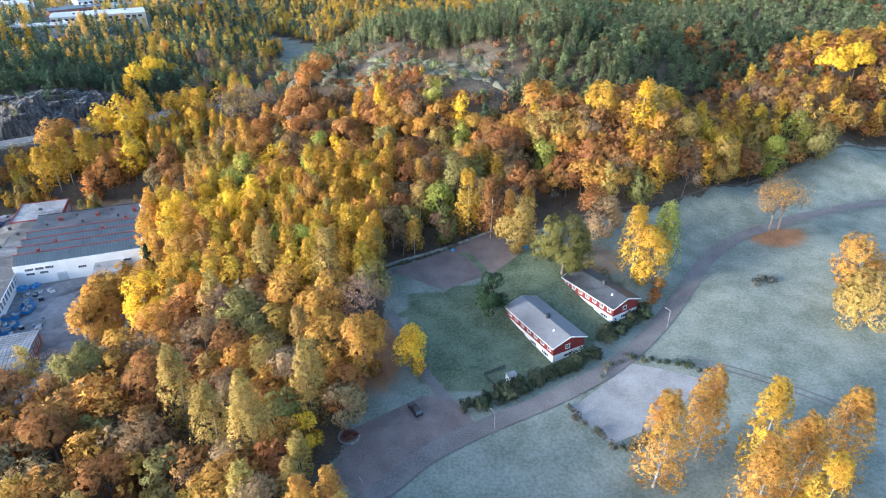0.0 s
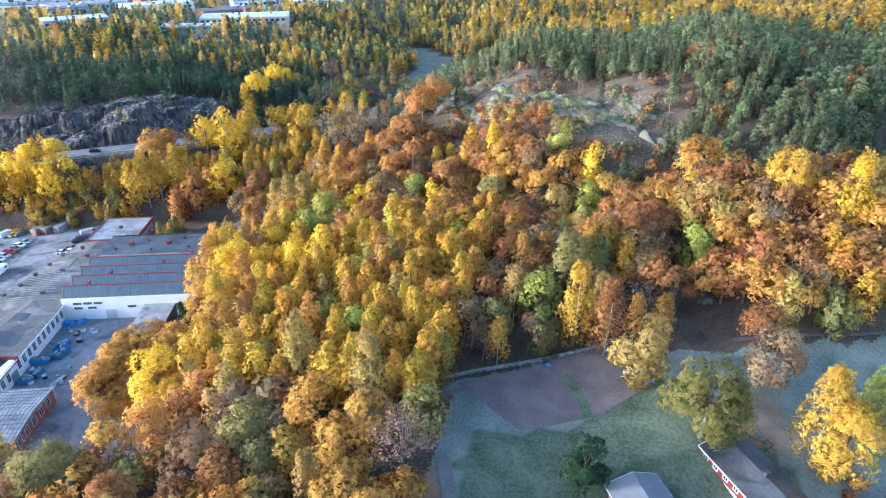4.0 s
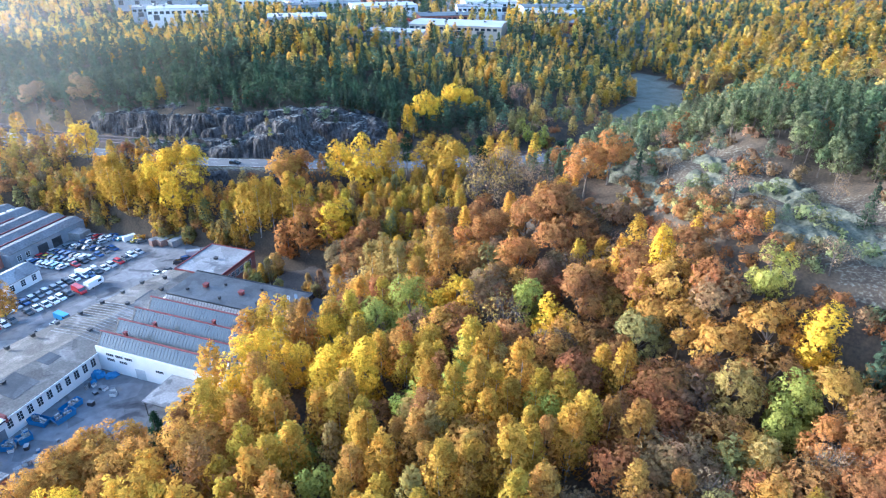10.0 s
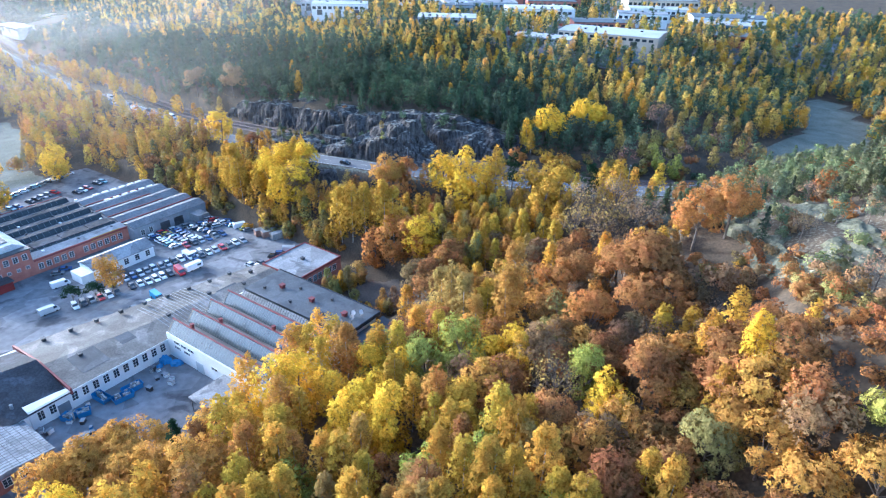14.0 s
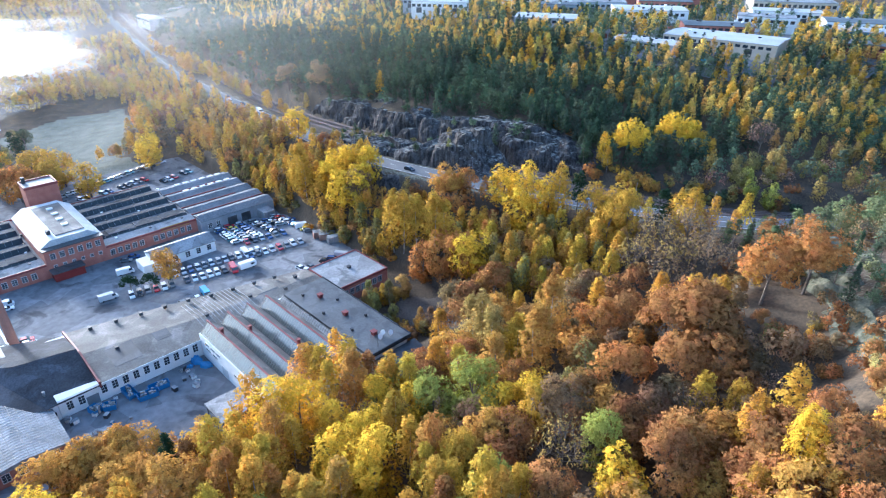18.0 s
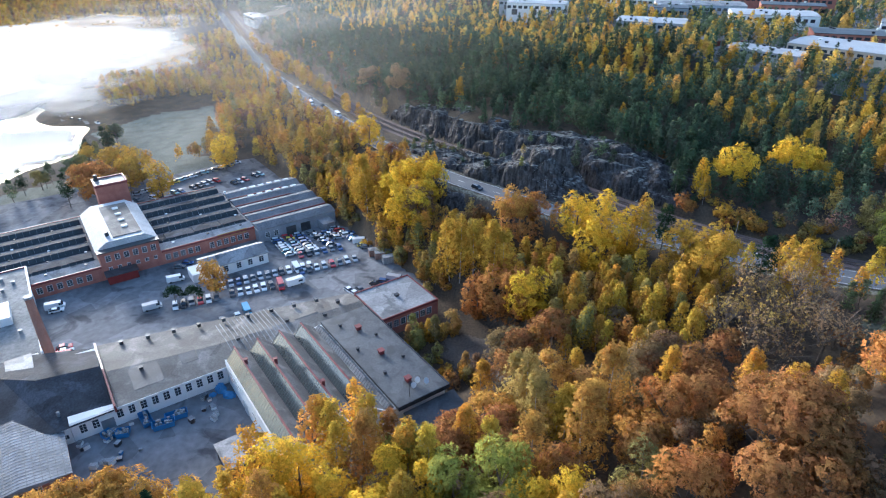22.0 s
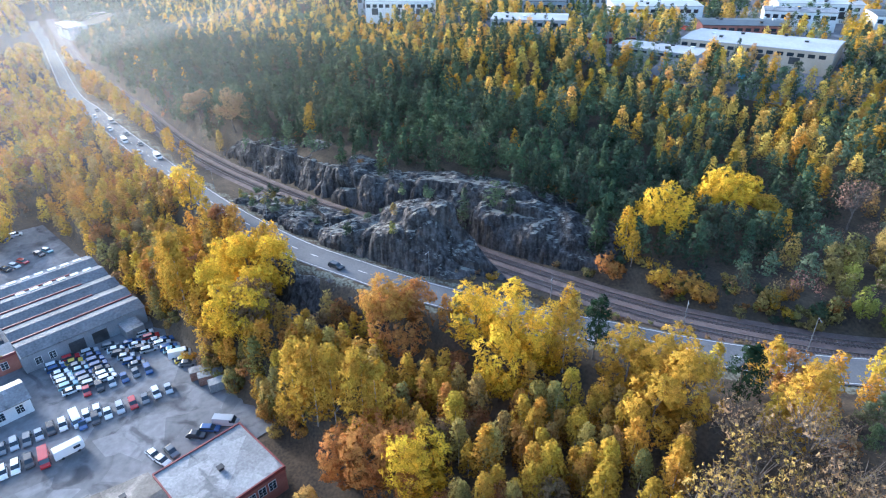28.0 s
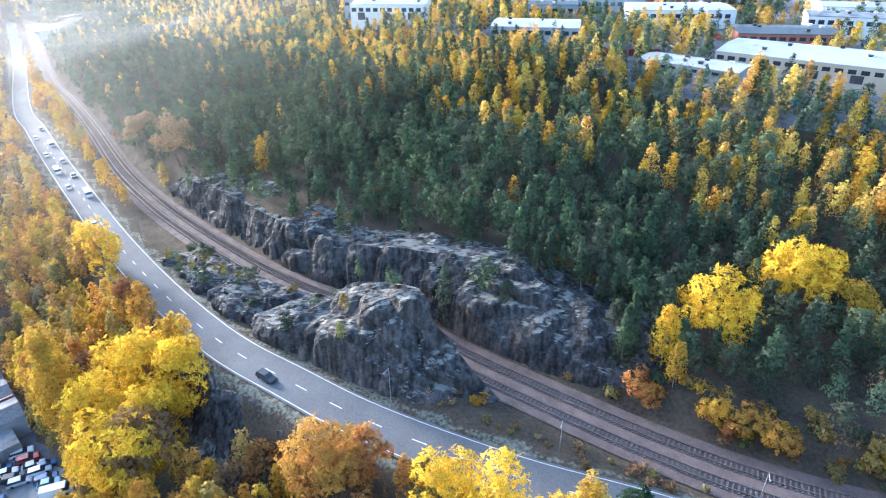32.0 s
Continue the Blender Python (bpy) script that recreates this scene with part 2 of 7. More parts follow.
PANE = glass("window_glass", (0.035, 0.045, 0.055))
SKYLIGHT = surface("wired_glass", (0.035, 0.048, 0.048), (0.07, 0.088, 0.088), 0.2, 0.4, 3, 0.0, spec=0.8)
SKYLIGHT.node_tree.nodes["Principled BSDF"].inputs["IOR"].default_value = 1.75
WORKS_ROOF = surface("weathered_works_roof", (0.11, 0.113, 0.12), (0.24, 0.243, 0.25), 0.85, 0.12, 1.5, 0.1, spec=0.2)
OLD_GLASS = surface("sooty_roof_glass", (0.018, 0.024, 0.026), (0.05, 0.058, 0.062), 0.55, 0.4, 3, 0.0, spec=0.35)

PALE_GRAVEL = surface("pale_gravel", (0.185, 0.178, 0.17), (0.31, 0.30, 0.285), 0.95, 0.25, 3.0, 0.3)
BROWN_GRAVEL = surface("brown_gravel", (0.115, 0.09, 0.08), (0.20, 0.16, 0.145), 0.95, 0.2, 3.0, 0.3)
WATER = glass("lake_water", (0.02, 0.03, 0.035), 0.03)


# ---- the lie of the land ----
YARD_KNOLLS = [(-138, 176, 0), (-200, 165, -2.6), (-260, 150, -3.5), (-250, 210, -3.3), (-310, 180, -4), (-170, 110, -1), (-230, 80, -2),
               (-95, 160, 1), (-115, 130, 0.5), (-290, 120, -4), (-180, 200, -1.8), (-130, 80, 0)]
SLOPE_KNOLLS = [(-60, 110, 5), (-70, 170, 8), (-45, 140, 9), (-75, 200, 10), (-98, 240, 3.5), (-130, 244, 4.5), (-152, 248, 8), (-85, 250, 12), (-200, 240, 9),
                (-240, 232, 7), (-300, 215, 4), (-60, 70, 5), (-90, 100, 2), (-120, 265, 11), (-90, 285, 15)]
EAST_KNOLLS = [(0, 95, 9.5), (30, 110, 9.6), (60, 120, 10.3), (0, 160, 13.5), (35, 180, 16), (35, 200, 18), (90, 170, 12), (130, 225, 14), (160, 190, 12),
               (100, 110, 10), (60, 60, 9), (-25, 100, 9), (-20, 150, 13), (210, 240, 16), (250, 120, 12), (0, 0, 8), (150, 0, 9)]
RIDGE_KNOLLS = [(-30, 225, 18), (5, 218, 20), (-45, 255, 21), (-45, 280, 31), (-58, 300, 37), (-50, 305, 41), (-41, 309, 45.5), (-27, 298, 49), (-12, 281, 48), (-3, 271, 50),
                (19, 256, 48), (40, 224, 31), (25, 228, 27), (57, 239, 40), (62, 255, 54), (30, 285, 59), (57, 290, 64), (86, 280, 55), (-15, 311, 57), (-64, 324, 36),
                (-12, 345, 56), (60, 345, 64), (130, 325, 54), (150, 275, 34), (112, 248, 24), (-80, 303, 19), (-88, 332, 21), (0, 410, 44), (80, 450, 50), (220, 320, 44), (220, 450, 55)]
WEST_KNOLLS = [(-204, 318, 30), (-192, 332, 29.5), (-180, 338, 27), (-168, 336, 23), (-182, 313, 20), (-172, 317, 19.5), (-262, 306, 30), (-240, 335, 33), (-330, 285, 25), (-330, 340, 36), (-300, 400, 43), (-230, 390, 33), (-168, 345, 21),
               (-150, 372, 22), (-160, 425, 30), (-240, 450, 42), (-390, 330, 30), (-460, 290, 20), (-400, 420, 43), (-300, 490, 44), (-220, 540, 42), (-480, 340, 28), (-380, 275, 17)]
FAR_KNOLLS = [(-100, 420, 20.5), (-100, 480, 20.5), (-115, 540, 22), (-40, 490, 27), (-500, 150, -4), (-430, 150, -5), (-380, 74, -9), (-335, 40, -9), (-302, 78, -5.3), (-340, 104, -5.3), (-388, 110, -5.5),
              (-500, 0, -9), (-620, 60, -9), (-650, 260, 6), (-620, 420, 38), (-300, 680, 42), (15, 600, 25), (0, 690, 36), (250, 650, 55), (-750, 150, -6), (-900, -200, 0), (-560, 260, 8),
              (-700, 700, 45), (-300, -100, -9), (0, -200, 5), (400, 200, 20), (400, -100, 10), (-790, 60, 0), (-800, -80, 2), (-900, 250, 0), (-950, 120, 8), (-1100, 100, 22), (-1000, -150, 16), (-880, 0, 8), (-780, -190, 4), (-640, -230, 2)]
KNOLLS = np.array(YARD_KNOLLS + SLOPE_KNOLLS + EAST_KNOLLS + RIDGE_KNOLLS + WEST_KNOLLS + FAR_KNOLLS, float)


def curve(points, step=4.0):
    """A smooth line through a few places, as an array of x, y, z at even steps."""
    p = np.array(points, float)
    p = np.vstack([2 * p[0] - p[1], p, 2 * p[-1] - p[-2]])
    out = []
    for i in range(1, len(p) - 2):
        n = max(2, int(np.linalg.norm(p[i + 1] - p[i]) / step))
        for k in range(n):
            t = k / n
            out.append(0.5 * (2 * p[i] + (p[i + 1] - p[i - 1]) * t + (2 * p[i - 1] - 5 * p[i] + 4 * p[i + 1] - p[i + 2]) * t ** 2
                              + (3 * p[i] - p[i - 1] - 3 * p[i + 1] + p[i + 2]) * t ** 3))
    out.append(p[-2])
    return np.array(out)


ROAD = curve([(-960, 160, -6), (-740, 182, -6), (-520, 200, 3), (-455, 210.5, 6), (-393, 221, 9), (-331, 232.5, 12), (-287, 241, 14), (-248, 250, 16), (-215, 259.5, 18.4),
              (-194, 269, 19.7), (-176, 278.5, 20.3), (-155, 293.5, 20.5), (-140, 307, 20.5), (-124, 321, 20.5), (-108, 339, 20.3), (-97, 358, 20), (-90, 385, 20),
              (-82, 420, 20), (-73, 453, 20.5), (-60, 520, 23)])
RAIL = curve([(-960, 178, -5), (-640, 207, -4), (-530, 224, -1), (-452, 235, 3), (-369, 245, 7.5), (-318, 254, 11), (-280, 263, 14), (-241, 274.5, 17), (-224, 282, 18),
              (-203, 294.5, 18.5), (-180, 304, 18.6), (-147, 320.5, 18.8), (-127, 334.5, 19), (-107, 354, 19.3), (-88, 385, 19.5), (-66, 430, 20), (-35, 500, 22)])
LANE = curve([(-40, 62, 8.5), (-13, 80.5, 9.4), (-3, 90, 9.5), (10, 98, 9.6), (24, 105, 9.7), (36, 112, 9.8), (49, 122, 10), (63, 137, 10.6), (74, 151, 11.2), (87, 167, 11.9),
              (100, 178, 12.3), (115, 186, 12.5), (132, 194, 12.5), (167, 204, 12.6), (260, 216, 15)])


def near(x, y, line):
    """How far places lie from a line, and the line's height there."""
    x, y = np.asarray(x, float), np.asarray(y, float)
    best, high = np.full(x.shape, 1e9), np.zeros(x.shape)
    line = np.vstack([line[::2], line[-1:]])
    for a, b in zip(line[:-1], line[1:]):
        d = b - a
        if not d.any():
            continue
        t = np.clip(((x - a[0]) * d[0] + (y - a[1]) * d[1]) / (d[0] ** 2 + d[1] ** 2), 0, 1)
        q = np.hypot(x - a[0] - t * d[0], y - a[1] - t * d[1])
        m = q < best
        best, high = np.where(m, q, best), np.where(m, a[2] + t * d[2], high)
    return best, high


def smooth(v, a, b):
    t = np.clip((v - a) / (b - a), 0, 1)
    return t * t * (3 - 2 * t)


FAC = Matrix.Translation((-138.5, 176.5, 0)) @ Matrix.Rotation(radians(18), 4, "Z")
FC, FS = math.cos(radians(18)), math.sin(radians(18))


def in_works(x, y):
    """Places in the works' own axes: a towards the inner court, b along the long wing."""
    return (x + 138.5) * FC + (y - 176.5) * FS, -(x + 138.5) * FS + (y - 176.5) * FC


def yard_height(a):
    return -3.3 * smooth(-a, 5, 85) - 0.7 * smooth(-a, 85, 180)


def waves(x, y, scale):
    return (np.sin(x / scale + 1.7 * np.sin(y / scale * 0.7)) + np.sin(y / scale * 1.13 + 1.3 * np.sin(x / scale * 0.6 + 2)) + np.sin((x + y) / scale * 0.61 + 0.5)) / 3


def works_mask(x, y):
    a, b = in_works(x, y)
    ends = smooth(a, -182, -170) * (1 - smooth(a, 36, 46)) * smooth(b, -66, -58) * (1 - smooth(b, 69, 74))
    lean = smooth(a, 30, 36) * (1 - smooth(a, 52, 60)) * smooth(b, 14, 22) * (1 - smooth(b, 44, 50))
    return np.maximum(ends, lean)


def land(x, y):
    x, y = np.asarray(x, float), np.asarray(y, float)
    top, low = np.zeros(x.shape), np.zeros(x.shape)
    for kx, ky, kz in KNOLLS:
        w = 1 / ((x - kx) ** 2 + (y - ky) ** 2 + 150) ** 2
        top, low = top + w * kz, low + w
    z = top / low
    z = z + waves(x, y, 9) * 0.35
    a, b = in_works(x, y)
    m = works_mask(x, y)
    z = z * (1 - m) + (yard_height(a) - 0.12) * m
    for line, half, soft in ((LANE, 3.0, 7), (ROAD, 6.5, 9), (RAIL, 6.5, 5)):
        d, h = near(x, y, line)
        k = 1 - smooth(d, half, half + soft)
        z = z * (1 - k) + (h - 0.15) * k
    return z


GX, GY = np.arange(-560, 300, 3.0), np.arange(40, 700, 3.0)
GZ = land(*np.meshgrid(GX, GY))


def ground_at(x, y):
    """The ground's height at one place, from a table where there is one."""
    i, j = (x + 560) / 3, (y - 40) / 3
    if 0 <= i < len(GX) - 1 and 0 <= j < len(GY) - 1:
        a, b = int(i), int(j)
        u, v = i - a, j - b
        return float((GZ[b, a] * (1 - u) + GZ[b, a + 1] * u) * (1 - v) + (GZ[b + 1, a] * (1 - u) + GZ[b + 1, a + 1] * u) * v)
    return float(land(np.array([x]), np.array([y]))[0])


# ---- building helpers ----
def part(name, bm, material, parent=None, label=""):
    me = bpy.data.meshes.new(name)
    bm.to_mesh(me)
    bm.free()
    me.materials.append(material)
    ob = new(name, me)
    ob.parent = parent
    if label:
        ob["label"] = label
    return ob


def thing(name, m, label, category, group="", kind=""):
    ob = new(name)
    ob.empty_display_size = 0.5
    ob.matrix_world = m
    return tagged(ob, label, category, group, kind)


def box(bm, x0, x1, y0, y1, z0, z1, bevel=0.0):
    v = [bm.verts.new((x, y, z)) for z in (z0, z1) for x, y in ((x0, y0), (x1, y0), (x1, y1), (x0, y1))]
    f = [bm.faces.new([v[i] for i in q]) for q in ((3, 2, 1, 0), (4, 5, 6, 7), (0, 1, 5, 4), (1, 2, 6, 5), (2, 3, 7, 6), (3, 0, 4, 7))]
    if bevel:
        bmesh.ops.bevel(bm, geom=list({e for q in f for e in q.edges}), offset=bevel, segments=1, affect="EDGES")
    return bm


def boxes(*rows):
    bm = bmesh.new()
    for r in rows:
        box(bm, *r)
    return bm


def prism(bm, outline, axis, a, b):
    """An outline of (p, q) pushed along an axis from a to b."""
    def at(p, q, s):
        return {"x": (s, p, q), "y": (p, s, q), "z": (p, q, s)}[axis]
    lo, hi = [bm.verts.new(at(p, q, a)) for p, q in outline], [bm.verts.new(at(p, q, b)) for p, q in outline]
    n = len(outline)
    bm.faces.new(lo[::-1]), bm.faces.new(hi)
    for i in range(n):
        bm.faces.new((lo[i], lo[(i + 1) % n], hi[(i + 1) % n], hi[i]))
    bmesh.ops.recalc_face_normals(bm, faces=bm.faces)
    return bm


def tube(bm, x, y, z0, z1, r0, r1, n=10, cap=True):
    lo = [bm.verts.new((x + r0 * math.cos(2 * math.pi * i / n), y + r0 * math.sin(2 * math.pi * i / n), z0)) for i in range(n)]
    hi = [bm.verts.new((x + r1 * math.cos(2 * math.pi * i / n), y + r1 * math.sin(2 * math.pi * i / n), z1)) for i in range(n)]
    for i in range(n):
        bm.faces.new((lo[i], lo[(i + 1) % n], hi[(i + 1) % n], hi[i]))
    if cap:
        bm.faces.new(hi), bm.faces.new(lo[::-1])
    return bm


def mesh_object(name, verts, faces, material, parent=None, smooth_shade=False):
    me = bpy.data.meshes.new(name)
    me.from_pydata(verts, [], faces)
    me.materials.append(material)
    if smooth_shade:
        me.polygons.foreach_set("use_smooth", [True] * len(me.polygons))
    ob = new(name, me)
    ob.parent = parent
    return ob


def grid_mesh(name, x, y, z, material, keep=None):
    """A sheet over a rectangular array of places, or over those to keep."""
    r, c = x.shape
    v = np.stack([x, y, z], -1).reshape(-1, 3)
    i = np.arange(r * c).reshape(r, c)
    f = np.stack([i[:-1, :-1], i[:-1, 1:], i[1:, 1:], i[1:, :-1]], -1).reshape(-1, 4)
    if keep is not None:
        f = f[keep.ravel()[f].any(1)]
    return mesh_object(name, v.tolist(), f.tolist(), material, smooth_shade=True)


def ribbon(name, line, offset0, offset1, lift, material, across=3):
    """A strip that follows a line between two offsets to its side."""
    d = np.gradient(line[:, :2], axis=0)
    d /= np.linalg.norm(d, axis=1)[:, None]
    side = np.stack([d[:, 1], -d[:, 0]], -1)
    o = np.linspace(offset0, offset1, across)[:, None]
    x, y = line[None, :, 0] + side[None, :, 0] * o, line[None, :, 1] + side[None, :, 1] * o
    return grid_mesh(name, x, y, np.broadcast_to(line[None, :, 2] + lift, x.shape), material)


def sheet(name, outline, height, material, cell=3.0):
    """A flat piece with a convex outline, cut to cells, each corner at height(x, y)."""
    p = np.array(outline, float)
    if sum(p[i - 1][0] * p[i][1] - p[i][0] * p[i - 1][1] for i in range(len(p))) < 0:
        p = p[::-1]
    bm = bmesh.new()
    (x0, y0), (x1, y1) = p.min(0), p.max(0)
    nx, ny = max(1, int((x1 - x0) / cell)), max(1, int((y1 - y0) / cell))
    v = [[bm.verts.new((x0 + (x1 - x0) * i / nx, y0 + (y1 - y0) * j / ny, 0)) for i in range(nx + 1)] for j in range(ny + 1)]
    for j in range(ny):
        for i in range(nx):
            bm.faces.new((v[j][i], v[j][i + 1], v[j + 1][i + 1], v[j + 1][i]))
    for i in range(len(p)):
        a, b = p[i - 1], p[i]
        nrm = Vector((b[1] - a[1], a[0] - b[0], 0))
        bmesh.ops.bisect_plane(bm, geom=bm.verts[:] + bm.edges[:] + bm.faces[:], plane_co=(a[0], a[1], 0), plane_no=nrm, clear_outer=True)
    xs, ys = np.array([q.co.x for q in bm.verts]), np.array([q.co.y for q in bm.verts])
    for q, z in zip(bm.verts, height(xs, ys)):
        q.co.z = z
    ob = part(name, bm, material)
    ob.data.polygons.foreach_set("use_smooth", [True] * len(ob.data.polygons))
    return ob


def inside(x, y, outline):
    """Whether places lie in a polygon."""
    c = np.zeros(np.shape(x), bool)
    for (ax, ay), (bx, by) in zip(outline, outline[1:] + outline[:1]):
        c ^= ((ay > y) != (by > y)) & (x < (bx - ax) * (y - ay) / (by - ay + 1e-9) + ax)
    return c


# ---- ground, roads, water ----
LAWN = [(-20, 74), (-22, 90), (-18, 104), (-14, 138), (-16, 160), (16, 178), (34, 179), (52, 182.5), (69, 188.5), (95, 199.5), (113, 210), (138, 227), (205, 256), (300, 280), (320, 40), (120, 20), (20, 40)]
COURT = [(-14, 160), (17, 178), (29, 166), (18, 156), (2, 148)]
FAR_MEADOW = [(-132, 545), (-92, 500), (-70, 440), (-84, 410), (-108, 412), (-106, 460), (-135, 520)]
LAKE_MEADOW = [(-402, 96), (-432, 130), (-440, 165), (-385, 172), (-330, 160), (-318, 140)]
SHORE_GRASS = [(-235, 50), (-262, 100), (-300, 172), (-332, 165), (-322, 95), (-290, 45)]
HEATH = [(-84, 318), (-66, 334), (-38, 326), (-14, 303), (8, 290), (32, 276), (40, 258), (28, 243), (14, 247), (2, 257), (-28, 282), (-50, 297), (-70, 311)]
FAR_FIELD = [(-8, 580), (48, 572), (64, 604), (4, 618)]
GARDEN = [(-4, 112), (11, 107), (34, 119), (48, 131), (58, 141), (46, 166), (26, 170), (14, 152), (-8, 146), (-10, 138)]
TRACK = [(-141, 236), (-131, 232), (-118, 242), (-118, 252), (-136, 249)]


def ground_sheet():
    def steps(lo, hi, fine0, fine1, fine, coarse):
        s = [lo]
        while s[-1] < hi:
            v = s[-1]
            d = fine if fine0 <= v <= fine1 else min(coarse, fine + 0.12 * max(fine0 - v, v - fine1))
            s.append(v + d)
        return np.array(s)
    x, y = np.meshgrid(steps(-4500, 4500, -420, 220, 3.0, 400), steps(-4500, 4500, 30, 420, 3.0, 400))
    z = land(x, y)
    ob = grid_mesh("ground", x, y, z, GROUND)
    fx, fy = x.ravel(), y.ravel()
    lawn = inside(fx, fy, LAWN) * 1.0
    dry = (inside(fx, fy, FAR_MEADOW) | inside(fx, fy, FAR_FIELD) | inside(fx, fy, LAKE_MEADOW)) * 1.0
    dry = np.maximum(dry, inside(fx, fy, SHORE_GRASS) * 1.0)
    dry = np.maximum(dry, inside(fx, fy, HEATH) * 0.4)
    verge = near(fx, fy, ROAD)[0]
    dry = np.maximum(dry, ((verge > 4) & (verge < 7.5)) * 0.55)
    dirt = inside(fx, fy, TRACK) * 1.0
    garden = inside(fx, fy, GARDEN) * 0.75
    litter = np.clip(1.15 - np.hypot(fx - 113, fy - 178) / 13, 0, 0.75) + np.clip(1.0 - np.hypot((fx + 14) * 1.3, (fy - 122) * 0.6) / 14, 0, 0.7) + np.clip(1.0 - np.hypot(fx - 48, fy - 160) / 14, 0, 0.5)
    for key, val in (("lawn", lawn), ("garden", garden), ("dry", dry), ("dirt", dirt), ("litter", litter)):
        at = ob.data.attributes.new(key, "FLOAT", "POINT")
        at.data.foreach_set("value", val.astype(np.float32))
    return tagged(ob, "leaf-strewn forest floor and frosted grass", "ground", kind="structure")


def ground_material():
    m = surface("ground", (0.055, 0.045, 0.036), (0.14, 0.105, 0.07), 0.95, 0.15, 1.6, 0.5, spec=0.08)
    nt = m.node_tree
    n, l = nt.nodes, nt.links
    p = n["Principled BSDF"]
    base = p.inputs["Base Color"].links[0].from_socket
    noise_ = [q for q in n if q.type == "TEX_NOISE"]
    blend = [q for q in n if q.type == "MATH" and q.operation == "MULTIPLY"][0]
    for key, c0, c1 in (("lawn", (0.115, 0.132, 0.10), (0.245, 0.26, 0.22)), ("garden", (0.05, 0.068, 0.036), (0.15, 0.175, 0.115)), ("dry", (0.125, 0.128, 0.092), (0.24, 0.236, 0.19)), ("dirt", (0.10, 0.08, 0.065), (0.18, 0.145, 0.115)), ("litter", (0.20, 0.10, 0.05), (0.34, 0.18, 0.09))):
        at = n.new("ShaderNodeAttribute")
        at.attribute_name = key
        ramp = n.new("ShaderNodeValToRGB")
        ramp.color_ramp.elements[0].color, ramp.color_ramp.elements[1].color = rgb(c0), rgb(c1)
        ramp.color_ramp.elements[0].position, ramp.color_ramp.elements[1].position = 0.35, 0.65
        l.new(blend.outputs[0], ramp.inputs[0])
        add = n.new("ShaderNodeMath")
        add.operation = "MULTIPLY_ADD"
        l.new(noise_[1].outputs[0], add.inputs[0])
        add.inputs[1].default_value = 0.8
        l.new(at.outputs["Fac"], add.inputs[2])
        cut = n.new("ShaderNodeMapRange")
        cut.inputs[1].default_value, cut.inputs[2].default_value = 0.8, 1.0
        l.new(add.outputs[0], cut.inputs[0])
        mix = n.new("ShaderNodeMix")
        mix.data_type = "RGBA"
        l.new(cut.outputs[0], mix.inputs[0]), l.new(base, mix.inputs[6]), l.new(ramp.outputs[0], mix.inputs[7])
        base = mix.outputs[2]
    l.new(base, p.inputs["Base Color"])
    return m


GROUND = ground_material()
ground_sheet()
tagged(ribbon("road", ROAD, -4.6, 4.6, 0.05, ROADTOP), "grey asphalt main road with worn paint", "road", kind="structure")
tagged(ribbon("railway_bed", RAIL, -5.4, 5.4, 0.05, BALLAST), "brown crushed-stone bed of the double railway", "railway", kind="structure")
tagged(ribbon("lane", LANE, -2.3, 2.3, 0.05, GRAVEL), "narrow worn gravel lane beside frosted grass", "road", kind="structure")


def works_plane(x, y):
    return yard_height(in_works(x, y)[0])


def works_outline(*ab):
    return [tuple((FAC @ Vector((a, b, 0))).to_2d()) for a, b in ab]


tagged(sheet("yard_pavement", works_outline((-178, -60), (-178, 68), (-10, 70), (-10, -60)), works_plane, ASPHALT), "patched grey asphalt of the works yard", "pavement", kind="structure")
tagged(sheet("west_lane", works_outline((-150, -57.5), (-150, -78), (45, -74), (45, -57.5)), lambda x, y: np.maximum(land(x, y), works_plane(x, y) - 0.3) + 0.12, ASPHALT), "worn asphalt lane along the works", "road", kind="structure")
tagged(sheet("court_pavement", works_outline((-10.2, -60), (-10.2, 0.5), (40, 0.5), (40, -60)), lambda x, y: works_plane(x, y) + 0.004, ASPHALT), "stained asphalt of the inner court", "pavement", kind="structure")

tagged(sheet("gravel_pad", [(30, 103), (48, 118), (62, 111), (52, 99), (36, 92)], lambda x, y: land(x, y) + 0.08, PALE_GRAVEL, 2.0), "pale gravel pad beside the lane", "pavement", kind="structure")
tagged(sheet("parking_place", [(-22, 86), (-18, 99), (-3, 108), (4, 106), (9, 98), (-3, 88.5), (-13, 79.5)], lambda x, y: land(x, y) + 0.1, BROWN_GRAVEL, 2.0), "brown gravel parking place under the trees", "pavement", kind="structure")
tagged(sheet("gravel_court", COURT, lambda x, y: land(x, y) + 0.1, BROWN_GRAVEL, 2.0), "brown gravel court beside the frosted lawn", "pavement", kind="structure")
tagged(ribbon("garden_path", np.array([(x, y, ground_at(x, y)) for x, y, _ in curve([(3, 105, 0), (-1, 112, 0), (-5, 120, 0), (-12, 138, 0)], 2.0)]), -1.4, 1.4, 0.1, GRAVEL), "narrow pale path between lawn and oaks", "path", kind="structure")
INDUSTRY = [(-255, 420), (-215, 430), (-140, 510), (-150, 660), (-330, 800), (-640, 700), (-660, 470), (-452, 385)]
tagged(sheet("industry_pavement", INDUSTRY, lambda x, y: land(x, y) + 0.3, ASPHALT, 8.0), "asphalt of the industrial estate", "pavement", kind="structure")
lake = mesh_object("water", [(-860, -420, -6.5), (-240, -420, -6.5), (-240, 130, -6.5), (-860, 130, -6.5)], [(0, 1, 2, 3)], WATER)
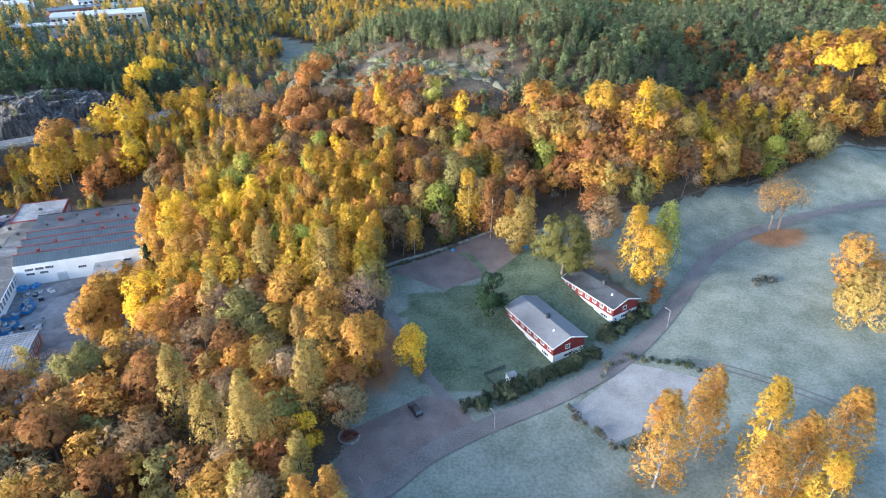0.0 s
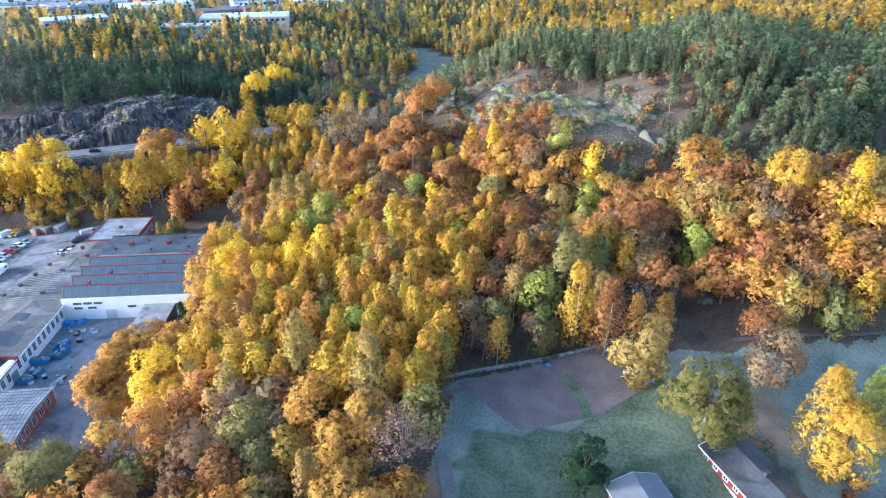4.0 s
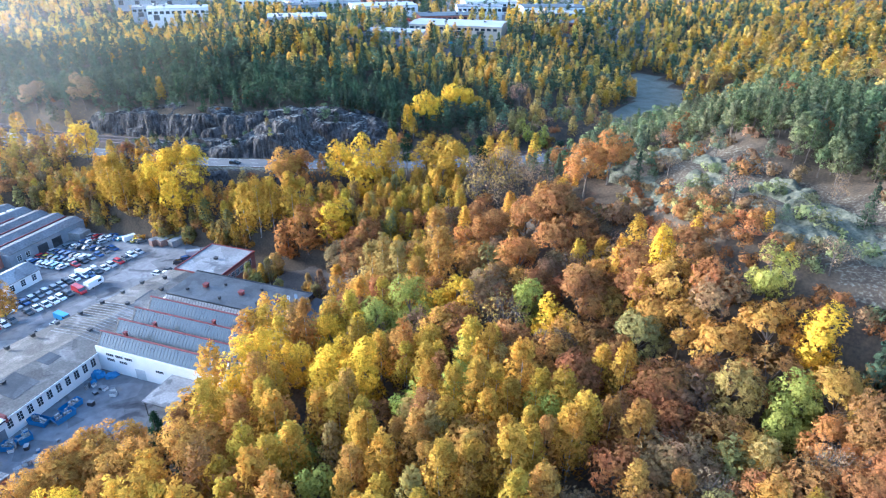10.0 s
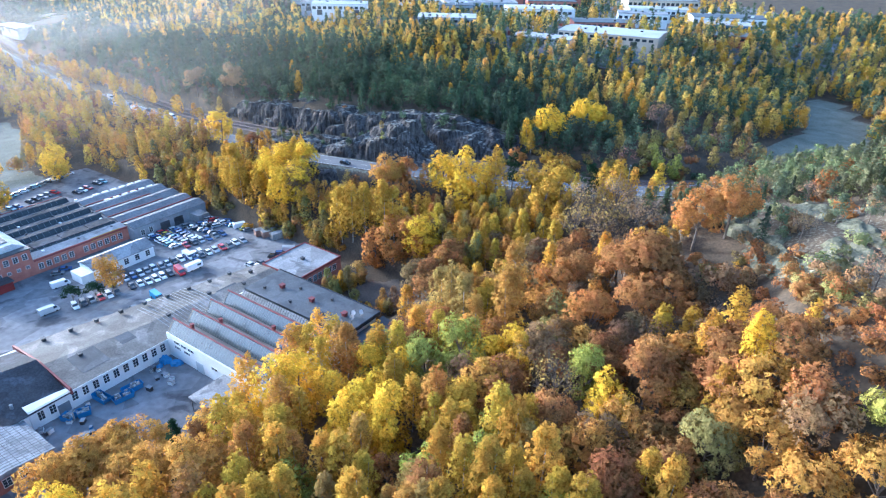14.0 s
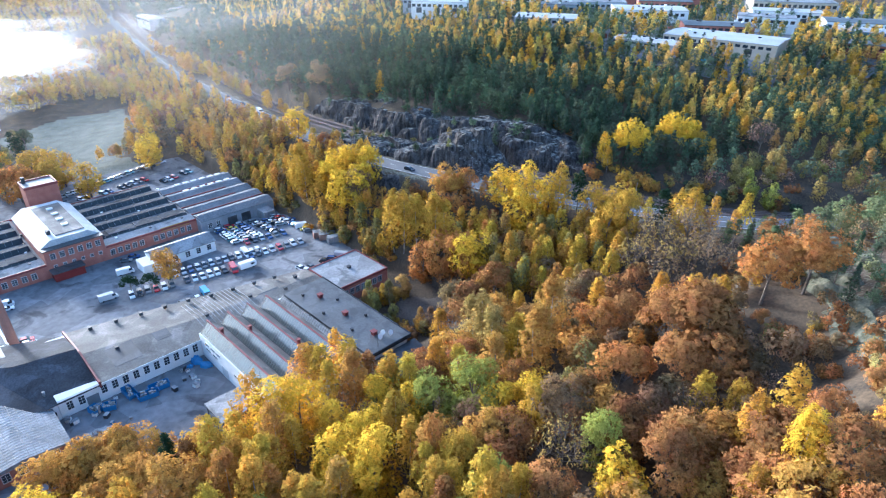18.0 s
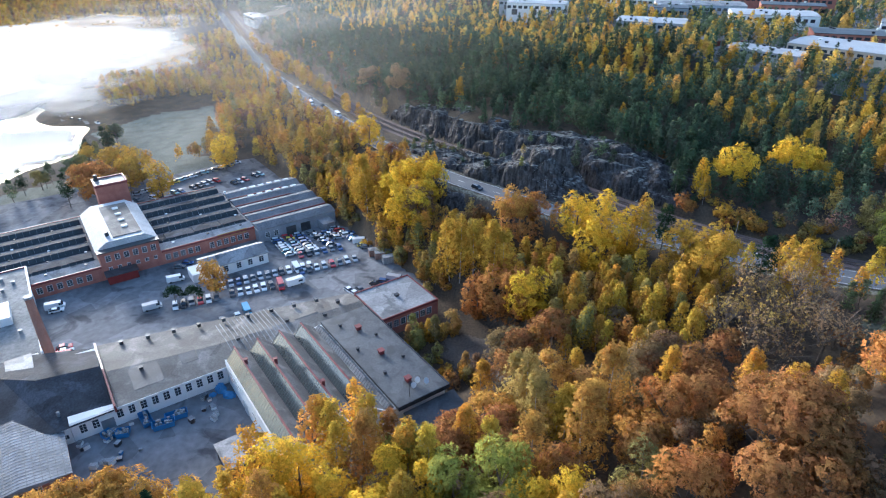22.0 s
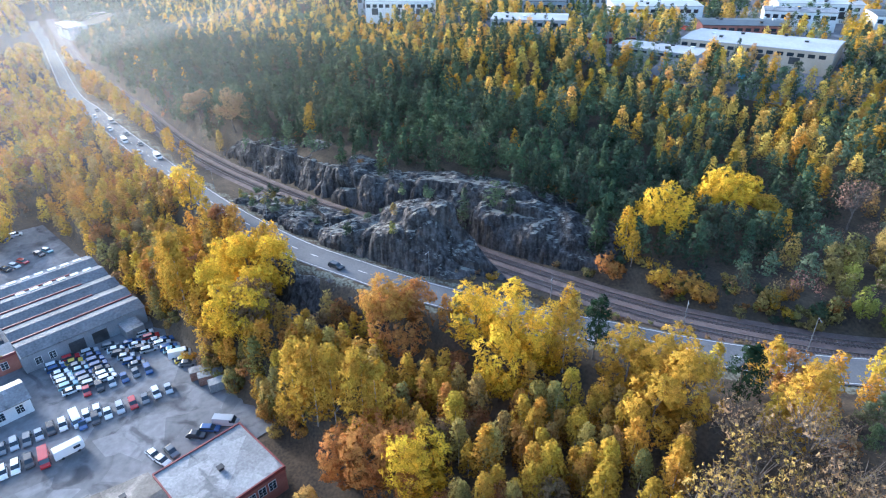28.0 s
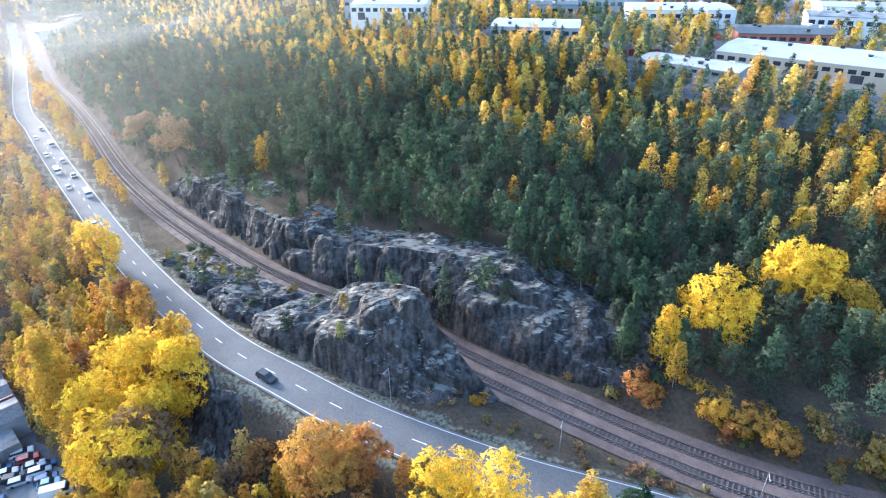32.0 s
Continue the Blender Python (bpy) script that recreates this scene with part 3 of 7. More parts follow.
tagged(lake, "still pale lake mirroring the bright sky", "water", kind="structure")


def road_marks():
    """Centre dashes and edge lines of the main road."""
    tagged(ribbon("edge_line", ROAD, -4.15, -4.0, 0.065, WHITE_LINE, 2), "white edge line on the asphalt", "road marking", kind="structure")
    tagged(ribbon("edge_line", ROAD, 4.0, 4.15, 0.065, WHITE_LINE, 2), "white edge line on the asphalt", "road marking", kind="structure")
    fine = curve(ROAD[::3], 1.0)
    fine = fine[(fine[:, 0] > -420) & (fine[:, 0] < -75)]
    run = np.concatenate([[0], np.cumsum(np.linalg.norm(np.diff(fine[:, :2], axis=0), axis=1))])
    holder = thing("centre_line", Matrix(), "broken white centre line on grey asphalt", "road marking", kind="structure")
    for k in range(int(run[-1] // 9)):
        s = np.array([k * 9.0, k * 9.0 + 1.5, k * 9.0 + 3.0])
        p = np.stack([np.interp(s, run, fine[:, i]) for i in range(3)], 1)
        q = ribbon("dash", p, -0.09, 0.09, 0.066, WHITE_LINE, 2)
        q.parent = holder


road_marks()


SLEEPER_MESH = bpy.data.meshes.new("sleeper")
tie_bm = boxes((-0.13, 0.13, -1.25, 1.25, 0.02, 0.23))
tie_bm.to_mesh(SLEEPER_MESH)
tie_bm.free()
SLEEPER_MESH.materials.append(SLEEPER)


def tracks():
    """Two tracks: rails on sleepers."""
    for off in (-2.2, 2.2):
        t = thing("railway_track", Matrix(), "rusty steel track on concrete sleepers", "railway track", "railway tracks")
        d = np.gradient(RAIL[:, :2], axis=0)
        d /= np.linalg.norm(d, axis=1)[:, None]
        side = np.stack([d[:, 1], -d[:, 0]], -1)
        for gauge in (-0.75, 0.75):
            bm = bmesh.new()
            prev = None
            for p, sd in zip(RAIL, side):
                c = Vector((p[0] + sd[0] * (off + gauge), p[1] + sd[1] * (off + gauge), p[2] + 0.22))
                w = Vector((sd[0], sd[1], 0)) * 0.06
                ring = [bm.verts.new(c - w), bm.verts.new(c - w + Vector((0, 0, 0.14))), bm.verts.new(c + w + Vector((0, 0, 0.14))), bm.verts.new(c + w)]
                if prev:
                    for i in range(3):
                        bm.faces.new((prev[i], prev[i + 1], ring[i + 1], ring[i]))
                prev = ring
            part("rail", bm, STEEL, t)
        fine = curve(RAIL[::3], 0.8)
        fine = fine[(fine[:, 0] > -430) & (fine[:, 0] < -80)]
        g = np.gradient(fine[:, :2], axis=0)
        g /= np.linalg.norm(g, axis=1)[:, None]
        verts, faces = [], []
        for p, dd in zip(fine, g):
            sd = np.array([dd[1], -dd[0]])
            c = p[:2] + sd * off
            if -196 < p[0] < -122:
                tie = new("sleeper", SLEEPER_MESH)
                tie.parent, tie.matrix_basis = t, pose(c[0], c[1], p[2], 0, 0, math.degrees(math.atan2(dd[1], dd[0])))
                continue
            i = len(verts)
            for z in (0.02, 0.23):
                for u, v in ((-1.25, -0.13), (1.25, -0.13), (1.25, 0.13), (-1.25, 0.13)):
                    q = c + sd * u + dd * v
                    verts.append((q[0], q[1], p[2] + z))
            faces += [(i + 4, i + 5, i + 6, i + 7), (i, i + 1, i + 5, i + 4), (i + 1, i + 2, i + 6, i + 5), (i + 2, i + 3, i + 7, i + 6), (i + 3, i, i + 4, i + 7)]
        tagged(mesh_object("far_sleepers", verts, faces, SLEEPER, t), kind="stuff")


tracks()


# ---- crags ----
def rugged(x, y, z):
    p = Vector((x, y, z))
    q = Vector((x * 0.085, y * 0.085, z * 0.03)) + noise.noise_vector(p * 0.08) * 0.6
    v = noise.voronoi(q)[0]
    w = noise.voronoi(Vector((x * 0.3, y * 0.3, z * 0.1)))[0]
    return min(0.45, v[1] - v[0]) * 5.0 + min(0.3, w[1] - w[0]) * 1.1 + noise.fractal(p * 0.45, 1.0, 2.0, 4) * 0.5 - 1.1


def quads(rows, cols):
    return [(i * cols + j, i * cols + j + 1, (i + 1) * cols + j + 1, (i + 1) * cols + j) for i in range(rows - 1) for j in range(cols - 1)]


def rock_strip(name, label, at, rows, cols, bury, pieces=1, material=None):
    """A rugged rock mesh over a strip: at(u, v) gives a place; it is pushed in and out, and buried along its rim."""
    verts = []
    for i in range(rows):
        for j in range(cols):
            u, v = i / (rows - 1), j / (cols - 1)
            x, y, z, ox, oy = at(u, v)
            k = rugged(x, y, z) - 0.6
            rim = min(1, min(u, 1 - u) * 12, min(v, 1 - v) * 9)
            verts.append((x + ox * k * 0.9 * rim, y + oy * k * 0.9 * rim, z + k * 0.75 * rim - bury * (1 - rim)))
    if pieces == 1:
        return tagged(mesh_object(name, verts, quads(rows, cols), material or ROCK), label, "rock")
    ob = thing(name, Matrix(), label, "rock")
    for k in range(pieces):
        i, j = (rows - 1) * k // pieces, (rows - 1) * (k + 1) // pieces
        mesh_object("rock_face", verts[i * cols:(j + 1) * cols], quads(j - i + 1, cols), ROCK, ob)
    return ob


def by_x(line, x):
    return np.array([np.interp(x, line[:, 0], line[:, 1]), np.interp(x, line[:, 0], line[:, 2])])


def normal_at(line, x):
    a, b = by_x(line, x - 2)[0], by_x(line, x + 2)[0]
    n = np.array([-(b - a), 4.0])
    return n / np.linalg.norm(n)


def main_crag(u, v):
    x = -340 + 192 * u
    ry, rz = by_x(RAIL, x)
    n = normal_at(RAIL, x)
    top = float(np.interp(x, [-340, -315, -280, -245, -220, -207, -194, -180, -167, -157, -148], [3, 8, 11.5, 11, 10.5, 13.5, 14.5, 13, 11, 8.5, 3]))
    start = 5.4 + float(np.interp(x, [-340, -235, -212, -202, -194, -182, -172, -160, -148], [0.3, 0.4, 0.5, 0.8, 0.4, 0.2, 0.6, 2, 5]))
    deep = float(np.interp(x, [-340, -212, -203, -194, -184, -170, -155], [3.4, 3.4, 4.5, 8.5, 12, 11, 8]))
    t = v * 1.0
    if t < 0.6:
        o, z = start + deep * (t / 0.6) ** (1.4 + 0.06 * (deep - 3.4)), rz - 0.6 + (top + 0.6) * (t / 0.6) ** (0.85 if deep < 4 else 0.6)
    else:
        w = (t - 0.6) / 0.4
        o, z = start + deep + 16 * w, rz + top + 1.2 * math.sin(w * 2.2)
    px, py = x + n[0] * o, ry + n[1] * o
    if t >= 0.6:
        g = ground_at(px, py)
        z = z * (1 - w) + (g + 0.4) * w
    return px, py, z, -n[0], -n[1]


def outcrop(u, v):
    x = -272 + 101 * u
    ry, rz = by_x(ROAD, x)
    n = normal_at(ROAD, x)
    ty, tz = by_x(RAIL, x)
    deep = max(ty - ry - 10.0 / n[1], 4.0)
    top = float(np.interp(x, [-272, -256, -238, -220, -209, -204, -197, -190, -187, -185, -181, -178, -175, -171], [0.5, 3.5, 5.2, 5.0, 7.0, 12.5, 15.5, 17.0, 16.0, 10.5, 7.5, 4.5, 2.5, 0.3]))
    prof = float(np.interp(v, [0, 0.26, 0.36, 0.5, 0.64, 0.8, 0.88, 0.95, 1.0], [0, 0.5, 0.6, 0.68, 0.9, 1.0, 0.97, 0.5, 0.0]))
    o = 5.6 / n[1] + deep * float(np.interp(v, [0, 0.26, 0.36, 0.5, 0.64, 0.8, 0.9, 1.0], [0, 0.10, 0.17, 0.36, 0.58, 0.85, 0.97, 1.0]))
    return x, ry + o, rz - 0.4 + top * prof, -n[0], -n[1]


def scree(u, v):
    x = -222 + 46 * u
    ry, rz = by_x(ROAD, x)
    n = normal_at(ROAD, x)
    o = 6.0 + 13 * v
    px, py = x - n[0] * o, ry - n[1] * o
    return px, py, ground_at(px, py) + 0.6 + 1.3 * math.sin(u * 7) * math.sin(v * 5), n[0], n[1]


rock_strip("cliff", "grey weathered rock cliff above the railway cutting", main_crag, 260, 56, 3.0, 7)
rock_strip("rock_outcrop", "lichen-spotted grey rock outcrop between road and railway", outcrop, 230, 76, 2.0, 6)
rock_strip("scree_slope", "broken grey rock slope below the road", scree, 60, 24, 1.5)


def slab(x, y, size, turn, seed):
    g = ground_at(x, y)

    def at(u, v):
        a, b = (u - 0.5) * 2, (v - 0.5) * 2
        k = max(0.0, 1 - a * a) * max(0.0, 1 - b * b)
        px, py = a * size, b * size * 0.3
        qx, qy = x + px * math.cos(turn) - py * math.sin(turn), y + px * math.sin(turn) + py * math.cos(turn)
        return qx, qy, ground_at(qx, qy) - 0.2 + 1.7 * k ** 0.5, 0, 0
    return rock_strip("rock_slab", "bare pale rock slab among heather and pines", at, 24, 12, 1.0, material=HEATH_ROCK)


slab_rng = random.Random(4)
for i in range(58):
    w = i / 57
    slab(-78 + 106 * w + slab_rng.uniform(-6, 6), 322 - 64 * w + slab_rng.uniform(-11, 12), slab_rng.uniform(4, 10), radians(slab_rng.uniform(-48, -10)), i)


# ---- trees ----
def card_mesh(points, normals, sizes, rng):
    """Leaf clumps: one small triangle at each place, facing about outwards."""
    n = len(points)
    jit = normals + rng.normal(0, 0.55, (n, 3))
    jit /= np.linalg.norm(jit, axis=1)[:, None] + 1e-9
    flip = np.sign((jit * normals).sum(1))
    jit *= np.where(flip == 0, 1, flip)[:, None]
    t = np.cross(jit, rng.normal(0, 1, (n, 3)))
    t /= np.linalg.norm(t, axis=1)[:, None] + 1e-9
    b = np.cross(jit, t)
    s = sizes[:, None]
    q = np.stack([points - t * s * 0.55 - b * s * 0.32, points + t * s * 0.55 - b * s * 0.32, points + b * s * 0.62], 1)
    return q.reshape(-1, 3)


def crown_places(kind, n, rng):
    """Places, outward directions and sizes of the leaf clumps of a tree of unit height."""
    if kind == "birch":
        k = 30
        h = np.sort(rng.uniform(0.24, 0.97, k))
        wide = 0.195 * np.clip((1.03 - h) / 0.6, 0, 1) ** 0.6 * np.clip((h - 0.08) / 0.25, 0, 1) ** 0.6
        ang = np.arange(k) * 2.4 + rng.uniform(0, 1, k)
        c = np.stack([np.cos(ang) * wide * 0.72, np.sin(ang) * wide * 0.72, h], 1)
        r = np.stack([wide * 0.36 + 0.022] * 2 + [wide * 0.6 + 0.05], 1)
    elif kind in ("oak", "bare"):
        k = 22
        d = rng.normal(0, 1, (k, 3))
        d /= np.linalg.norm(d, axis=1)[:, None]
        d[:, 2] = np.abs(d[:, 2]) * 1.25 - 0.55
        c = np.stack([d[:, 0] * 0.29, d[:, 1] * 0.29, 0.60 + d[:, 2] * 0.36], 1)
        r = rng.uniform(0.10, 0.16, (k, 1)) * np.array([[1, 1, 0.85]])
    elif kind == "maple":
        k = 18
        d = rng.normal(0, 1, (k, 3))
        d /= np.linalg.norm(d, axis=1)[:, None]
        c = np.stack([d[:, 0] * 0.20, d[:, 1] * 0.20, 0.53 + d[:, 2] * 0.35], 1)
        c[:, :2] *= (1.15 - 0.55 * (c[:, 2:] - 0.3))
        r = rng.uniform(0.10, 0.15, (k, 1)) * np.array([[1, 1, 1.1]])
    elif kind == "spruce":
        k = 16
        h = np.linspace(0.12, 0.97, k)
        wide = 0.16 * (1 - h) ** 0.8 + 0.012
        ang = np.arange(k) * 2.4
        c = np.stack([np.cos(ang) * wide * 0.35, np.sin(ang) * wide * 0.35, h], 1)
        r = np.stack([wide, wide, np.full(k, 0.05)], 1)
    elif kind == "pine":
        k = 20
        h = np.sort(rng.uniform(0.34, 0.97, k))
        wide = 0.17 * np.clip((1.03 - h) / 0.5, 0, 1) ** 0.7 * np.clip((h - 0.22) / 0.2, 0, 1) ** 0.6
        ang = np.arange(k) * 2.4 + rng.uniform(0, 1.5, k)
        c = np.stack([np.cos(ang) * wide * 0.8, np.sin(ang) * wide * 0.8, h], 1)
        r = (rng.uniform(0.3, 0.55, (k, 1)) * wide[:, None] + 0.025) * np.array([[1.2, 1.2, 0.75]])
    else:
        k = 9
        d = rng.normal(0, 1, (k, 3))
        d /= np.linalg.norm(d, axis=1)[:, None]
        c = np.stack([d[:, 0] * 0.45, d[:, 1] * 0.45, 0.45 + d[:, 2] * 0.3], 1)
        r = rng.uniform(0.2, 0.32, (k, 1)) * np.array([[1, 1, 0.9]])
    pick = rng.integers(0, len(c), n)
    d = rng.normal(0, 1, (n, 3))
    d /= np.linalg.norm(d, axis=1)[:, None]
    rad = rng.uniform(0.55, 1.08, (n, 1)) ** 0.6
    p = c[pick] + d * r[pick] * rad
    mid = np.array([0, 0, 0.5 if kind != "bush" else 0.2])
    out = d * 0.45 + (p - mid) / (np.linalg.norm(p - mid, axis=1)[:, None] + 1e-9) * 0.9 + np.array([0, 0, 0.3])
    out /= np.linalg.norm(out, axis=1)[:, None]
    p[:, 2] = np.maximum(p[:, 2], 0.02)
    return p, out, c


SHAPE = {"birch": 17.0, "oak": 15.0, "maple": 15.0, "spruce": 17.0, "pine": 15.0, "bush": 2.4, "bare": 14.0}
CLUMP = {"birch": 0.78, "oak": 0.9, "maple": 0.9, "spruce": 0.82, "pine": 0.82, "bush": 0.46, "bare": 0.5}


def crown_mesh(kind, n, size, seed, skirt=1.0):
    rng = np.random.default_rng(seed)
    p, out, _ = crown_places(kind, n, rng)
    p[:, 2] = np.maximum(1 - (1 - p[:, 2]) * skirt, 0.04)
    h = SHAPE[kind]
    q = card_mesh(p * h, out, size * rng.uniform(0.65, 1.3, n), rng)
    me = bpy.data.meshes.new("crown")
    me.from_pydata(q.tolist(), [], np.arange(3 * n).reshape(n, 3).tolist())
    me.polygons.foreach_set("use_smooth", [True] * n)
    me.materials.append(LEAF)
    me.normals_split_custom_set(np.repeat(out, 3, 0).tolist())
    return me


def trunk_mesh(kind, seed):
    rng = np.random.default_rng(seed)
    bm = bmesh.new()
    h = SHAPE[kind]

    def limb(a, b, r0, r1, n=5):
        a, b = Vector(a), Vector(b)
        d = (b - a).normalized()
        s = d.orthogonal().normalized()
        t = d.cross(s)
        lo = [bm.verts.new(a + (s * math.cos(2 * math.pi * i / n) + t * math.sin(2 * math.pi * i / n)) * r0) for i in range(n)]
        hi = [bm.verts.new(b + (s * math.cos(2 * math.pi * i / n) + t * math.sin(2 * math.pi * i / n)) * r1) for i in range(n)]
        for i in range(n):
            bm.faces.new((lo[i], lo[(i + 1) % n], hi[(i + 1) % n], hi[i]))
    top = {"birch": 0.93, "spruce": 0.97, "pine": 0.9, "oak": 0.5, "maple": 0.6, "bare": 0.55}.get(kind, 0.3)
    r = {"birch": 0.14, "spruce": 0.2, "pine": 0.19, "oak": 0.32, "maple": 0.26, "bare": 0.24}.get(kind, 0.06)
    bend = rng.normal(0, 0.012, 2) * h
    limb((0, 0, -0.5), (bend[0], bend[1], h * top * 0.5), r, r * 0.72, 6)
    limb((bend[0], bend[1], h * top * 0.5), (bend[0] * 1.6, bend[1] * 1.6, h * top), r * 0.72, r * 0.25, 6)
    _, _, c = crown_places(kind, 4, np.random.default_rng(seed))
    for q in c[:{"bare": 18, "oak": 9, "maple": 7}.get(kind, 4)]:
        z = min(q[2] * 0.75, top * 0.95) * h
        limb((bend[0], bend[1], z * 0.8), q * h, r * 0.35, r * 0.08, 4)
        if kind == "bare":
            for _ in range(9):
                limb(q * h * 0.8, q * h + rng.normal(0, 0.085, 3) * h, 0.05, 0.012, 3)
    me = bpy.data.meshes.new("trunk")
    bm.to_mesh(me)
    bm.free()
    me.materials.append(BIRCH_BARK if kind == "birch" else BARK)
    return me


NEAR_CLUMPS = {"birch": 1150, "oak": 1250, "maple": 1200, "spruce": 750, "pine": 700, "bush": 240, "bare": 460}
CROWNS = {k: [crown_mesh(k, n, CLUMP[k], 10 + i) for i in range(5)] for k, n in NEAR_CLUMPS.items()}
FINE_CROWNS = {k: [crown_mesh(k, int(NEAR_CLUMPS[k] * m), CLUMP[k] * wide, 10 + i, low) for i in range(5)] for k, m, low, wide in (("birch", 2.0, 1.12, 0.72), ("oak", 2.4, 1.35, 0.8), ("maple", 2.2, 1.1, 0.76), ("bare", 2.4, 1.0, 0.62))}
TRUNKS = {k: [trunk_mesh(k, 10 + i) for i in range(5)] for k in NEAR_CLUMPS}
TREE_NAME = {"birch": "birch_tree", "oak": "oak_tree", "maple": "maple_tree", "spruce": "spruce_tree", "pine": "pine_tree", "bush": "bush", "bare": "half_bare_tree"}


def shade_word(c):
    r, g, b = c
    if g > r * 1.05:
        return "dark green" if r + g < 0.2 else "yellow-green"
    if g > r * 0.62:
        return "golden yellow"
    if g > r * 0.42:
        return "orange"
    return "rusty brown"


LABELS = {"birch": "slender birch with {} leaves and a pale trunk", "oak": "broad oak with {} autumn leaves", "maple": "round-crowned maple with {} leaves",
          "spruce": "tall conical {} spruce", "pine": "bushy-topped {} pine on thin soil", "bush": "low {} bush in the undergrowth", "bare": "half-bare tree with sparse {} leaves"}
tree_rng = random.Random(5)


def tree(kind, x, y, scale, colour, z=None, fine=False):
    v = tree_rng.randrange(5)
    ob = thing(TREE_NAME[kind], Matrix.LocRotScale((x, y, ground_at(x, y) if z is None else z), Euler((0, 0, tree_rng.uniform(0, 6.28))), (scale * tree_rng.uniform(0.92, 1.1), scale * tree_rng.uniform(0.92, 1.1), scale)),
               LABELS[kind].format(shade_word(colour)), "bush" if kind == "bush" else "tree", "trees of the woods" if kind != "bush" else "bushes")
    t = new("trunk" if kind != "bush" else "stem", TRUNKS[kind][v])
    c = new("crown", (FINE_CROWNS if fine and kind in FINE_CROWNS else CROWNS)[kind][v])
    t.parent = c.parent = ob
    c.color = (*colour, 1)
    return ob


GOLD, AMBER, LEMON, OCHRE = (0.57, 0.355, 0.05), (0.50, 0.275, 0.062), (0.79, 0.52, 0.045), (0.43, 0.30, 0.088)
PALE = (0.72, 0.50, 0.12)
# pine green darkened for the lower slope: its shade is put into the colour
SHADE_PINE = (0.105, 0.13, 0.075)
RUST, BROWN, ORANGE, LIME = (0.345, 0.168, 0.060), (0.27, 0.17, 0.085), (0.47, 0.22, 0.065), (0.38, 0.38, 0.08)
OLIVE, PINE_GREEN, SPRUCE_GREEN, TAN = (0.27, 0.23, 0.08), (0.145, 0.18, 0.105), (0.08, 0.11, 0.066), (0.37, 0.25, 0.13)
DEEP, PINK = (0.035, 0.06, 0.03), (0.34, 0.205, 0.14)
RIDGE_PINE, RIDGE_SPRUCE = (0.20, 0.22, 0.105), (0.14, 0.16, 0.08)

# trees that stand out: x, y, kind, height over the usual, colour
SOUTH_TREES = [
    (-17, 113, "maple", 1.30, AMBER),
    (-6, 116, "maple", 0.91, LEMON),
    (-18, 132, "bare", 1.32, PINK),
    (-23, 70, "birch", 1.07, AMBER),
    (-19, 74, "birch", 0.92, AMBER),
    (-45, 91, "birch", 1.27, OCHRE),
    (-36, 88, "birch", 1.35, OCHRE),
    (-38, 112, "oak", 1.06, OCHRE),
    (-27, 101, "birch", 1.28, OCHRE),
    (-27, 92, "maple", 0.77, LEMON),
    (-56, 103, "birch", 1.35, OCHRE),
    (-80, 144, "maple", 1.33, LEMON),
    (-51, 133, "oak", 1.08, OLIVE),
    (-38, 139, "oak", 1.27, AMBER),
    (-30, 131, "oak", 1.14, AMBER),
    (-65, 111, "oak", 1.23, RUST),
    (-85, 117, "oak", 1.27, OLIVE),
    (-81, 95, "oak", 1.27, RUST),
    (-73, 97, "oak", 0.89, OLIVE),
    (-58, 91, "oak", 1.11, BROWN),
    (-63, 82, "oak", 1.08, RUST),
    (-57, 123, "oak", 1.17, BROWN),
    (-50, 123, "oak", 1.04, RUST),
    (-29, 145, "birch", 1.35, OCHRE),
    (-96, 144, "oak", 1.17, AMBER),
    (-283, 110, "pine", 1.07, DEEP),
    (-291, 115, "oak", 1.17, ORANGE),
    (-285, 126, "oak", 1.17, ORANGE),
    (-277, 123, "oak", 1.17, ORANGE),
    (-291, 120, "oak", 1.27, ORANGE),
    (-307, 125, "maple", 1.23, GOLD),
    (-302, 137, "maple", 1.23, GOLD),
]
SOUTH_TREES_TOO = [
    (-292, 133, "maple", 1.23, GOLD),
    (-308, 131, "maple", 1.33, GOLD),
    (-279, 148, "maple", 1.33, GOLD),
]
